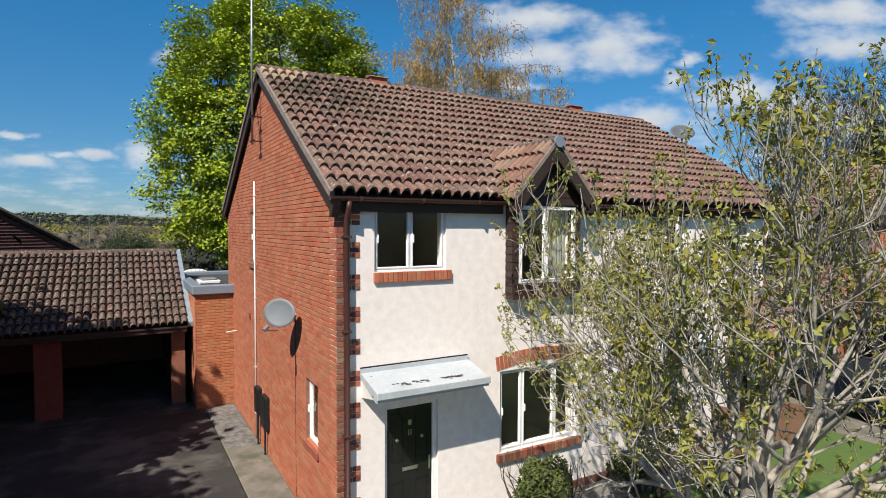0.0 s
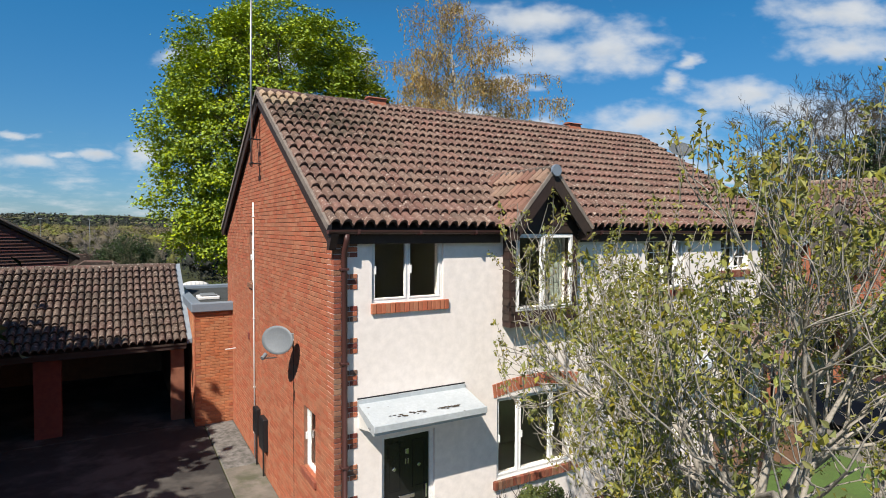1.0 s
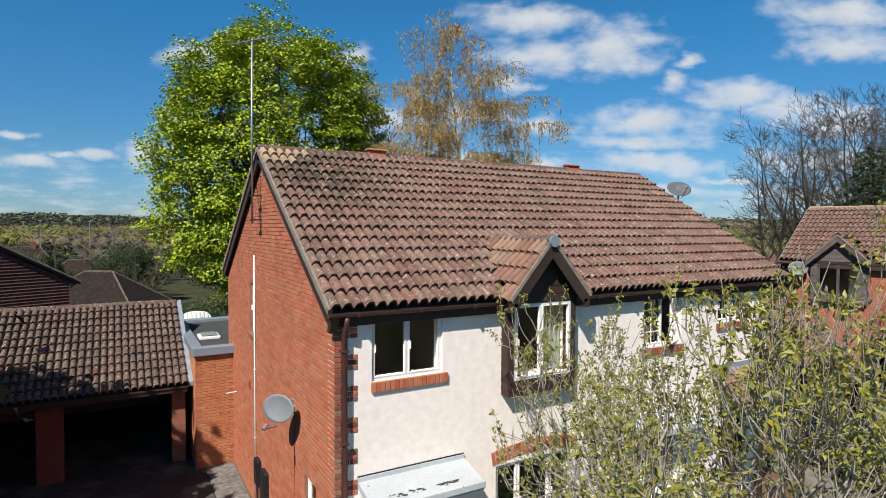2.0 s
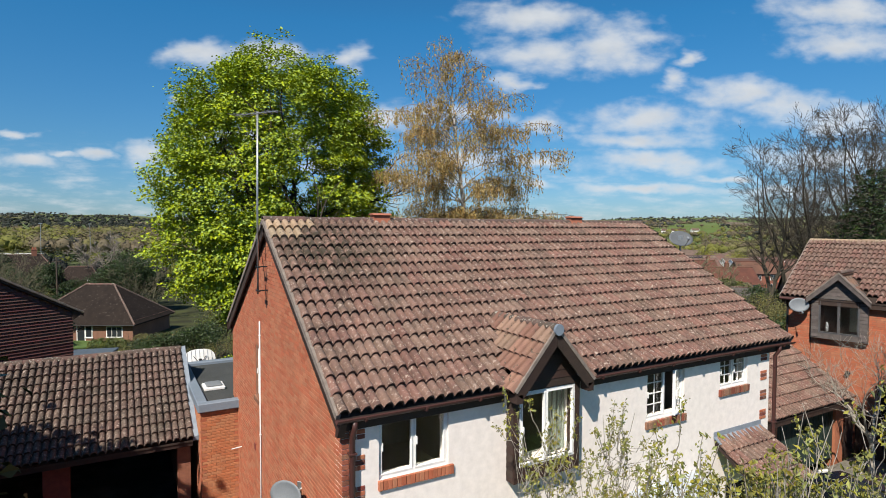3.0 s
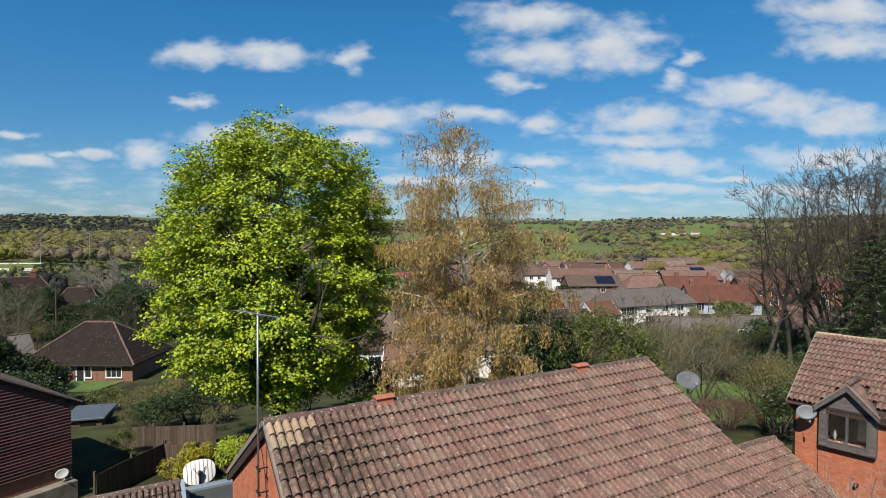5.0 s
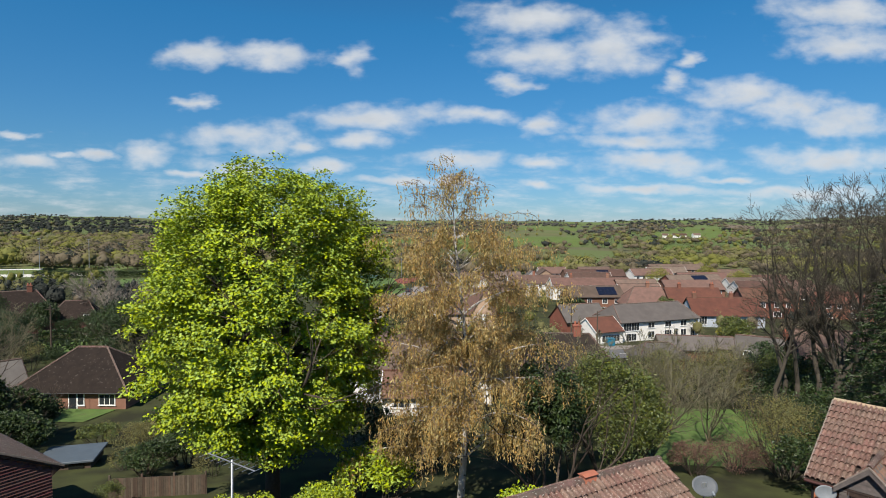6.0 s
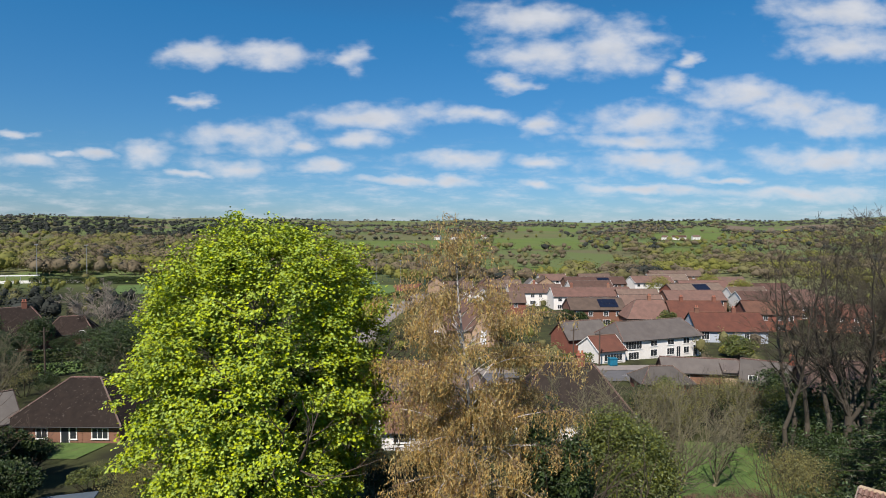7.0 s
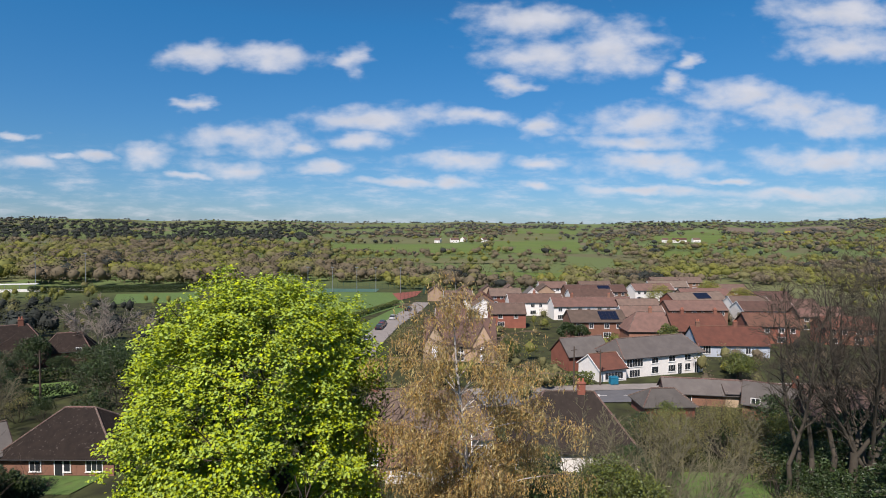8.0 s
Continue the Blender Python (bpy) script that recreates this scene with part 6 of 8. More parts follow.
shrub(-8.4, 51.6, 6.0, 2.4, 89, "leaf_dark", 0.20, 7000, "dark holly before the bungalow", name="holly_tree")
shrub(-9.0, 42.5, 4.2, 3.2, 76, "leaf_dark", 0.22, 8000, "dark glossy evergreen before the bungalow", name="evergreen_tree")
shrub(9.5, 21.2, 4.2, 2.6, 65, "leaf_bright", 0.20, 3000, "low leafy growth below the trees")
shrub(13.6, 13.2, 4.0, 1.8, 66, "leaf_bright", 0.18, 3000, "low leafy growth below the birch")
shrub(3.6, 20.6, 2.6, 1.6, 77, "leaf_bright", 0.13, 3000, "bright yellow-green garden shrub")
shrub(6.4, 20.0, 2.9, 1.8, 78, "leaf_bright", 0.13, 3200, "bright yellow-green garden shrub")
shrub(0.0, 21.6, 2.2, 1.2, 79, "leaf_yellow", 0.12, 2400, "yellow flowering shrub by the fence")
shrub(2.85, -0.95, 1.5, 0.58, 67, "leaf_mid", 0.07, 5200, "spiky rosemary bush by the window", name="rosemary_bush")
shrub(5.2, -0.9, 1.0, 0.75, 68, "leaf_mid", 0.07, 3800, "low garden shrub by the white wall")
shrub(6.6, -1.3, 0.8, 0.7, 69, "leaf_olive", 0.07, 3000, "low garden shrub by the white wall")
shrub(30.0, 33.0, 5.0, 3.2, 70, "leaf_mid", 0.20, 5000, "small garden tree in fresh leaf")
shrub(34.0, 16.8, 2.8, 2.4, 71, "leaf_red", 0.09, 5200, "reddish twiggy shrub before the grass slope", stems=22)
shrub(30.6, 17.4, 2.6, 2.0, 72, "leaf_red", 0.09, 4200, "reddish twiggy shrub before the grass slope", stems=20)
shrub(38.6, 14.8, 3.0, 2.0, 80, "leaf_mid", 0.12, 3600, "green shrub beside the grass slope")


# garden trees of the village
for k, (x, y, h, r, leaf) in enumerate(((171.0, 135.5, 10.5, 5.2, "leaf_spring"), (214.0, 146.0, 10.0, 5.4, "leaf_spring"), (200.0, 122.5, 9.5, 5.6, "leaf_spring"), (92.0, 98.0, 5.5, 2.6, "leaf_dark"),
                                        (97.0, 98.5, 4.4, 2.4, "leaf_dark"), (106.5, 80.5, 6.4, 2.6, "leaf_laurel"), (91.5, 54.0, 5.6, 3.4, "leaf_laurel"), (96.5, 58.5, 2.4, 2.6, "leaf_spring"),
                                        (84.0, 128.0, 6.0, 3.2, "leaf_olive"), (55.0, 106.0, 6.5, 4.0, "leaf_olive"), (50.0, 100.0, 6.0, 3.6, "leaf_olive"), (68.0, 122.0, 5.0, 1.4, "leaf_dark"),
                                        (72.0, 124.0, 4.4, 2.8, "leaf_spring"), (136.0, 92.0, 6.0, 3.0, "leaf_olive"), (64.5, 84.0, 5.5, 2.6, "leaf_mid"))):
    shrub(x, y, h, r, 200 + k, leaf, 0.34, 3400, {"leaf_spring": "round garden tree in yellow-green leaf", "leaf_dark": "dark evergreen garden tree", "leaf_laurel": "dense green garden evergreen", "leaf_olive": "twiggy budding garden tree", "leaf_mid": "leafy green garden shrub"}[leaf], name="garden_tree", stems=7)


def conifer(x, y, height, radius, seed, label):
    t = stand("conifer", label, "tree", x, y)
    rng, nr = random.Random(seed), np.random.RandomState(seed)
    segs, cs = [((0, 0, 0), (0, 0, height), 0.22, 0.03)], []
    k = 0
    z = 0.5
    while z < height - 0.3:
        ln = radius * (1 - z / height) ** 0.7 * rng.uniform(0.75, 1.1) + 0.25
        a = k * 2.399
        q = Vector((0, 0, z))
        e = q + Vector((math.cos(a) * ln, math.sin(a) * ln, -0.10 * ln))
        segs.append((tuple(q), tuple(e), 0.035, 0.01))
        for m in range(int(ln * 26)):
            f = rng.random() ** 0.6
            c = q.lerp(e, f)
            w = 0.32 * (1.15 - f) * ln * 0.6 + 0.10
            cs.append((c.x + rng.gauss(0, w * 0.6), c.y + rng.gauss(0, w * 0.6), c.z + rng.gauss(-0.03, 0.10)))
        k += 1
        z += 0.085
    part("trunk", limbs_mesh("trunk", segs), "bark_dark", t)
    part("foliage", leaf_mesh("foliage", np.array(cs), 0.30, nr, 1.0, None, 0.3, 0.35), "leaf_dark", t)


conifer(37.6, 9.6, 13.5, 5.0, 81, "broad dark green conifer")
conifer(43.5, 12.2, 11.0, 3.8, 82, "dark green conifer behind the brick house")


def garden_bare_tree(x, y):
    """A small pale-twigged tree beside the parked car."""
    t = stand("bare_tree", "small bare garden tree with pale grey twigs", "tree", x, y)
    rng = random.Random(64)
    segs, tips = [((0, 0, 0), (0.05, 0.02, 1.7), 0.10, 0.08)], []
    for k in range(9):
        a = k * 2.399
        grow(rng, (0.04, 0.02, 1.2 + 0.06 * k), (math.cos(a), math.sin(a), 1.3), 1.5, 0.042, 4, segs, tips, 3, 0.6, 0.70, 0.04, 0.17, 3, 0.6)
    part("trunk", limbs_mesh("trunk", [q for q in segs if q[2] > 0.03]), "bark_grey", t)
    part("crown", limbs_mesh("crown", [q for q in segs if q[2] <= 0.03]), "bark_grey", t)


garden_bare_tree(17.5, 0.9)
# stand-in tree out of view, added to throw shade on the east wall
broadleaf(16.2, -2.3, 9.4, 1.55, 12, "leaf_dark", 0.20, 1200, 14, "unseen dark tree added to shade the brick house", low=0.05, lobes=20, lump=(0.24, 0.4))
# unseen trees beyond the drive, whose shade falls on it and on the garage doors; the two past x -12 are added to cut
# skylight
for x, y, h, k in ((-8.0, 3.4, 9.6, 6), (-9.7, 5.2, 9.3, 7), (-11.6, 7.8, 9.2, 8), (-8.9, -1.0, 9.0, 9), (-12.8, 1.5, 10.0, 10), (-7.5, 5.2, 7.4, 15), (-12.4, -4.0, 10.0, 11)):
    broadleaf(x, y, h, 2.2, k, "leaf_dark", 0.40, 540, 15, "dense dark tree shading the drive", low=0.02, lobes=22, lump=(0.22, 0.38), group="trees along the drive")


def scrub_belt():
    """Tangled undergrowth behind the gardens: a few shapes set out again and again."""
    rng = random.Random(91)
    kinds = [shrub(31.5, 24.0, 4.2, 2.4, 95, "leaf_olive", 0.19, 1500, "tangled budding undergrowth on the slope", name="undergrowth", stems=4),
             shrub(37.0, 27.5, 4.6, 2.4, 96, "leaf_mid", 0.19, 2500, "green undergrowth on the slope", name="undergrowth", stems=3),
             shrub(57.0, 21.0, 5.0, 2.8, 97, "leaf_dark", 0.21, 3000, "dark undergrowth on the slope", name="undergrowth", stems=4)]
    for x, y, k in ((25.5, 24.5, 0), (34.0, 31.0, 1), (44.0, 31.5, 0), (62.0, 30.0, 2), (50.0, 33.5, 0), (58.0, 24.0, 2), (45.5, 15.5, 2), (57.0, 33.0, 2), 
                    (17.5, 27.0, 1), (13.0, 31.0, 2), (9.0, 34.0, 1), (20.5, 33.5, 0), (33.5, 37.0, 1), (50.0, 38.5, 2), (56.5, 41.0, 1), (62.0, 37.0, 0), (4.5, 44.0, 1), (-12.0, 38.0, 2),
                    (7.5, 60.0, 0), (-16.0, 44.0, 2), (-20.0, 60.0, 2), (-18.0, 75.0, 2), (-4.0, 76.0, 2), (-12.0, 82.0, 0), (33.0, 11.0, 2)):
        copy_thing(kinds[k], pose(x, y, land(x, y) - 0.05, 0, 0, rng.uniform(0, 360)))
    # low growth in the gardens above the bungalow; its many dark copies also stand in for shade
    for x, y, k, s in ((-2.6, 28.6, 1, 0.40), (-6.4, 31.5, 2, 0.42), (3.0, 31.5, 0, 0.50), (0.8, 38.5, 1, 0.45), (-8.2, 34.5, 2, 0.5), (-3.0, 49.0, 0, 0.42), (0.4, 50.0, 2, 0.40), (-10.5, 53.0, 2, 0.5), (-13.0, 50.0, 2, 0.8),
                       (-1.8, 36.0, 0, 0.42), (-12.5, 44.5, 2, 0.9), (3.2, 41.0, 2, 0.7), (-15.0, 88.0, 2, 1.2), (-17.5, 99.0, 2, 1.0), (-3.0, 98.0, 2, 1.0), (-10.0, 110.0, 2, 0.8), (0.5, 112.0, 2, 1.0),
                       (-18.5, 79.0, 2, 1.3), (-20.5, 92.0, 2, 1.4), (-16.5, 94.5, 2, 1.1), (-18.0, 104.0, 2, 1.3), (-14.5, 107.0, 2, 1.1), (-3.5, 91.0, 2, 1.4), (0.5, 92.0, 2, 1.4), (-1.5, 103.0, 2, 1.5), (-4.0, 107.0, 2, 1.2),
                       (-6.5, 112.0, 2, 1.0), (1.0, 85.0, 2, 1.3), (-9.5, 81.0, 2, 0.7), (-23.0, 103.0, 2, 1.5), (-24.0, 86.0, 2, 1.5),
                       (50.0, 18.6, 2, 1.1), (52.6, 17.4, 2, 1.2), (54.4, 18.8, 2, 1.1), (48.2, 20.2, 2, 1.0), (51.2, 21.6, 2, 1.2), (56.0, 20.0, 2, 1.3), (57.8, 17.2, 2, 1.3), (48.6, 17.2, 2, 0.9),
                       (60.5, 20.0, 2, 1.4), (54.0, 24.5, 2, 1.3), (61.0, 25.0, 2, 1.5), (51.5, 25.0, 0, 1.0), (53.0, 28.5, 0, 1.1), (57.5, 29.0, 0, 1.1), (46.2, 20.5, 0, 0.8), (64.0, 23.0, 2, 1.6), (66.0, 33.0, 2, 1.3)):
        copy_thing(kinds[k], pose(x, y, land(x, y) - 0.05, 0, 0, rng.uniform(0, 360)) @ Matrix.Scale(s, 4))


scrub_belt()


# ---- neighbouring houses ----
def tilehung_house():
    """The house beyond the garages: gable hung with dark red tiles over a brick base. Own axes: x along the gable, y into the house."""
    h = thing("tile_hung_house", "house with dark red tile-hung gable over brick", "house", (-4.6, 23.4, 0.0), 27)
    x0, x1, y1, ze, zb = -9.4, 0.0, 8.5, 3.72, -1.4
    xm = (x0 + x1) / 2
    s = 0.57
    zr = ze + 0.22 + s * (x1 - xm)
    part("wall", Geo().box(x0, 0.0, zb, x1, y1, ze).prism([(x0, ze + 0.001), (x1, ze + 0.001), (xm, zr - 0.16)], 0.0, y1, "y"), "brick_brown", h, "brown brick wall")
    part("base_ledge", Geo().cbox(x0, -0.55, zb, x1 + 0.02, -0.001, 0.25, 0.02), "concrete", h, "low capped ledge at its foot")
    hung = part("tile_hanging", Geo().box(x0, -0.03, 1.0, x1, -0.001, ze), "hung_tile", h, "dark red hung tiles")
    z = 0.95
    while z < zr - 0.25:
        hw = (x1 - x0) / 2 if z < ze - 0.1 else (x1 - x0) / 2 * (zr - z - 0.2) / (zr - ze)
        part("tile_course", Geo().prism([(-0.105, z), (-0.031, z), (-0.031, z + 0.135), (-0.045, z + 0.135)], xm - hw, xm + hw, "x"), "hung_tile", hung)
        z += 0.14
    for sgn in (-1, 1):
        e = (xm + sgn * (x1 - xm + 0.42), zr - s * (x1 - xm + 0.42))
        q = [(xm, zr), e, (e[0], e[1] - 0.09), (xm, zr - 0.09)]
        q = q if sgn > 0 else q[::-1]
        roof = part("roof", Geo().prism(q, -0.20, y1 + 0.2, "y"), "tile_ridge", h, "dark mossy tiled roof")
        part("bargeboard", Geo().prism([(a, b - 0.10) for a, b in q], -0.19, -0.15, "y"), "timber", roof)
        part("verge", Geo().prism([(a, b + 0.03) for a, b in q], -0.25, -0.201, "y"), "verge", roof)
        a = e[0]
        part("gutter", Geo().tube([(a, -0.15, e[1] - 0.06), (a, y1, e[1] - 0.06)], 0.06, 8), "gutter", roof)
    part("eaves_box", Geo().prism([(-0.02, 3.36), (0.34, 3.60), (0.40, 3.72), (-0.02, 3.74)], -0.16, 0.3, "y"), "timber", h)


tilehung_house()
satellite_dish("satellite_dish", (-5.0, 23.14, 0.62), 20, -10, 0.5, "dish_white", "small pale satellite dish on a brick base", 0.25)


def close_fence(points, height, label, board=0.12, mat="fence"):
    f = thing("fence", label, "fence", (0, 0, 0))
    for (xa, ya), (xb, yb) in zip(points, points[1:]):
        ln = math.hypot(xb - xa, yb - ya)
        d = Vector(((xb - xa) / ln, (yb - ya) / ln, 0))
        n = max(1, int(ln / (board + 0.004)))
        ang = math.degrees(math.atan2(d.y, d.x))
        me = Geo().cbox(0, -0.01, 0, board, 0.01, height, 0.004).mesh("board")
        me.materials.append(M[mat])
        for i in range(n):
            p = Vector((xa, ya, 0)) + d * (i * ln / n)
            ob = new("board", me)
            ob.parent = f
            ob.matrix_basis = pose(p.x, p.y, land(p.x, p.y) - 0.05, 0, 0, ang)
        k = max(1, round(ln / 1.8))
        for i in range(k + 1):
            p = Vector((xa, ya, 0)) + d * (i * ln / k)
            part("post", Geo().cbox(-0.05, 0.012, -0.3, 0.05, 0.112, height + 0.12, 0.008, pose(p.x, p.y, land(p.x, p.y), 0, 0, ang)), mat, f)
        za, zb = land(xa, ya), land(xb, yb)
        g = Geo()
        for r in (0.35, height - 0.25):
            g.tube([(xa - d.y * 0.03, ya + d.x * 0.03, za + r), (xb - d.y * 0.03, yb + d.x * 0.03, zb + r)], 0.03, 4)
        part("rail", g, mat, f)


close_fence([(-3.6, 21.8), (-0.7, 25.2), (0.6, 23.6)], 1.35, "weathered close-board garden fence")
close_fence([(0.7, 23.5), (4.6, 21.2)], 1.45, "weathered close-board garden fence")
close_fence([(-2.6, 30.5), (2.2, 28.5)], 1.2, "weathered close-board garden fence farther back")


def flat_shed():
    z = land(-5.5, 39.5)
    top = -1.9 + lifted(-5.0, 39.8) - z
    s = thing("garden_shed", "timber garden room with a grey flat roof", "shed", (-5.0, 39.8, z), -14)
    part("wall", Geo().box(-1.6, -1.4, 0, 1.6, 1.4, top - 0.16), "fence", s)
    part("roof", Geo().cbox(-1.85, -1.65, top - 0.158, 1.85, 1.65, top, 0.03), "shed_roof", s, "grey flat roof")
    part("door", Geo().cbox(0.3, -1.46, 0, 1.2, -1.402, top - 0.3, 0.01), "black_paint", s)


flat_shed()


def side_garage():
    """The garage between the pair and the house beside it."""
    g0 = thing("side_garage", "single brick garage with green door and tiled roof", "garage", (0, 0, 0))
    x0, x1, ye, ze, yr, zr = 10.9, 18.35, 1.80, 2.06, 4.75, 3.92
    up = Vector((0, yr - ye, zr - ze))
    for a, b in ((14.0, 14.55), (17.95, 18.45)):
        part("brick_pier", Geo().box(a, 2.15, -0.3, b, 2.5, 2.05), "brick", g0, "red brick pier")
    part("wall", Geo().box(10.4, 2.2, -0.3, 13.999, 2.45, 2.05).box(18.2, 2.501, -0.5, 18.45, 8.0, 2.05).box(10.4, 8.0, -0.5, 18.45, 8.25, 2.05).prism([(2.2, 2.051), (8.0, 2.051), (yr, zr - 0.12)], 18.2, 18.45, "x"), "brick_brown", g0)
    door = part("garage_door", Geo().box(14.551, 2.24, 0.0, 17.949, 2.29, 2.0), "green_paint", g0, "dark green ribbed garage door")
    n = 22
    for i in range(n):
        x = 14.56 + 3.38 * i / n
        part("rib", Geo().cbox(x + 0.02, 2.225, 0.02, x + 0.13, 2.241, 1.98, 0.005), "green_paint", door)
    part("door_handle", Geo().cbox(16.2, 2.19, 0.95, 16.3, 2.226, 1.0, 0.005), "chrome", door)
    q = [(ye, ze - 0.005), (yr, zr - 0.005), (2 * yr - ye, ze - 0.005), (2 * yr - ye, ze - 0.05), (yr, zr - 0.07), (ye, ze - 0.05)]
    roof = part("roof", Geo().prism(q, x0, x1, "x"), "timber", g0, "brown pantile garage roof")
    tiled_slope(roof, (x0, ye, ze), (1, 0, 0), up, x1 - x0, up.length - 0.04, (15, 2, 2), 240)
    tiled_slope(roof, (x1, 2 * yr - ye, ze), (-1, 0, 0), Vector((0, -up.y, up.z)), x1 - x0, up.length - 0.04, (15, 2, 2), 0)
    ridge_tiles(roof, (x0, yr, zr + 0.03), (x1, yr, zr + 0.03))
    part("fascia", Geo().cbox(x0, ye + 0.02, ze - 0.2, x1, ye + 0.05, ze - 0.02, 0.005), "timber", roof)


side_garage()


def east_house():
    """The brick house beside the pair, its timber-clad gabled window facing the drive."""
    turn = math.degrees(math.atan2(0.22, 0.975))
    h = thing("brick_house", "red brick house with timber-clad gabled window and tiled roof", "house", (20.15, 5.05, 0.0), turn)
    # own axes: x into the house, -y along its front
    E, R, D, L_ = 5.16, 7.12, 3.45, 9.5
    wall = part("front_wall", cut_wall(Geo(), "y", -L_, 0.0, -0.5, E, 0.0, 0.28, [(-2.55, -1.02, 3.72, 5.02), (-4.6, -2.9, 0.0, 2.05)]), "mortar", h, "red brick front wall")
    brickwork(wall, (0, -L_, -0.4), (0, 1, 0), (-1, 0, 0), L_, 0.0, lambda u: E + 0.4, [(L_ - 2.55, L_ - 1.02, 4.12, 5.42), (L_ - 4.6, L_ - 2.9, 0.4, 2.45)], (0, -1, 3), 300)
    part("side_wall", Geo().box(0.281, -0.28, -0.8, 2 * D, 0.0, E).prism([(0.0, E + 0.001), (2 * D, E + 0.001), (D, R - 0.1)], -0.28, 0.0, "y"), "brick_brown", h)
    part("rear_wall", Geo().box(2 * D - 0.28, -L_, -0.8, 2 * D, -0.281, E).box(0.281, -L_, -0.8, 2 * D - 0.281, -L_ + 0.28, E), "brick_brown", h)
    s = (R - E) / D
    q = [(-0.25, E - 0.25 * s), (D, R), (2 * D + 0.25, E - 0.25 * s), (2 * D + 0.25, E - 0.25 * s - 0.05), (D, R - 0.07), (-0.25, E - 0.25 * s - 0.05)]
    roof = part("roof", Geo().prism(q, -L_ - 0.1, 0.14, "y"), "timber", h, "brown pantile roof")
    up = Vector((D + 0.25, 0, (D + 0.25) * s))

    def clear(p):
        return not (abs(p.y + 1.78) < 0.95 and p.z < 6.02 - abs(p.y + 1.78) * 0.98)
    tiled_slope(roof, (-0.25, 0.16, E - 0.25 * s), (0, -1, 0), up, L_ + 0.3, up.length - 0.04, (0, -1, 5), 280, keep=clear)
    tiled_slope(roof, (2 * D + 0.25, -L_ - 0.14, E - 0.25 * s), (0, 1, 0), Vector((-up.x, 0, up.z)), L_ + 0.3, up.length - 0.04, (0, -1, 5), 0)
    ridge_tiles(roof, (D, 0.14, R + 0.03), (D, -L_, R + 0.03), mat="tile_pale")
    part("verge", Geo().prism([(a, b + 0.06) for a, b in q[:3]] + [(a, b - 0.02) for a, b in q[:3][::-1]], 0.141, 0.19, "y"), "verge", roof)
    part("gutter", Geo().tube([(-0.32, 0.15, E - 0.2), (-0.32, -0.75, E - 0.2)], 0.055, 8), "gutter", h)
    part("flower_vase", Geo().tube([(0.12, -1.35, 3.80), (0.12, -1.35, 4.0), (0.12, -1.35, 4.12)], [0.04, 0.055, 0.03], 10), "dish", h, "small pale vase on the sill")
    part("net_curtain", Geo().box(0.60, -2.3, 3.8, 0.61, -1.95, 5.0), "curtain", h, "pale net curtain")
    part("fascia", Geo().cbox(-0.23, -L_, E - 0.36, -0.2, 0.1, E - 0.18, 0.005), "timber", h)
    part("downpipe", Geo().tube([(-0.3, -0.06, E - 0.25), (-0.06, -0.06, E - 0.55), (-0.06, -0.06, 0.05)], 0.04, 8), "black_plastic", h)
    # gabled window
    cy = -1.78
    bay = part("window_bay", Geo().box(-0.22, cy - 0.88, 3.55, 0.0, cy + 0.88, 3.75).box(-0.22, cy - 0.88, 3.751, -0.001, cy - 0.64, 5.05).box(-0.22, cy + 0.64, 3.751, -0.001, cy + 0.88, 5.05).box(-0.22, cy - 0.88, 5.051, 0.0, cy + 0.88, 5.15), "timber_grey", h, "weathered timber window bay")
    for k in range(11):
        z = 3.6 + 0.13 * k
        for a in (cy - 0.87, cy + 0.65):
            part("cladding_board", Geo().prism([(-0.24, z), (-0.222, z), (-0.222, z + 0.12), (-0.228, z + 0.12)], a, a + 0.22, "y"), "timber_grey", bay)
    for k in range(7):
        z = 5.06 + 0.125 * k
        hw = max(0.05, (5.98 - z - 0.1) / 0.98)
        part("gable_board", Geo().prism([(-0.25, z), (-0.232, z), (-0.232, z + 0.12), (-0.24, z + 0.12)], cy - hw, cy + hw, "y"), "timber_grey", bay)
    part("gable_block", Geo().prism([(cy - 0.85, 5.151), (cy + 0.85, 5.151), (cy, 5.94)], -0.231, 1.4, "x"), "timber_grey", bay)
    window(bay, Matrix.Translation((-0.22, cy + 0.64, 3.75)) @ pose(0, 0, 0, 0, 0, -90), 1.28, 1.3, (0.5, 0.5), mat="grey_upvc", label="dark grey casement window", name="bay_window", depth=0.0)
    for sgn in (-1, 1):
        a, b = (cy + sgn * 1.0, 6.02 - 0.98), (cy, 6.02)
        q2 = [a, b, (b[0], b[1] - 0.22), (a[0], a[1] - 0.18)]
        part("bargeboard", Geo().prism(q2 if sgn < 0 else q2[::-1], -0.46, -0.42, "x"), "timber_grey", bay)
        q2 = [(a[0], a[1] + 0.05), (b[0], b[1] + 0.06), b, a]
        part("verge", Geo().prism(q2 if sgn < 0 else q2[::-1], -0.48, -0.40, "x"), "verge", bay)

    def over(p):
        return p.z > E - 0.25 * s + (p.x + 0.25) * s
    ln = math.hypot(1.0, 0.98)
    tiled_slope(bay, (-0.44, cy + 1.0, 6.02 - 0.98), (1, 0, 0), (0, -1, 0.98), 2.3, ln, (0, -1, 5), 60, keep=over)
    tiled_slope(bay, (1.86, cy - 1.0, 6.02 - 0.98), (-1, 0, 0), (0, 1, 0.98), 2.3, ln, (0, -1, 5), 60, mat="tile_light", keep=over)
    ridge_tiles(bay, (-0.46, cy, 6.06), (1.5, cy, 6.06), 0.10)
    part("porch_door", Geo().cbox(0.05, -4.55, 0.0, 0.1, -2.95, 2.05, 0.01), "black_paint", h)
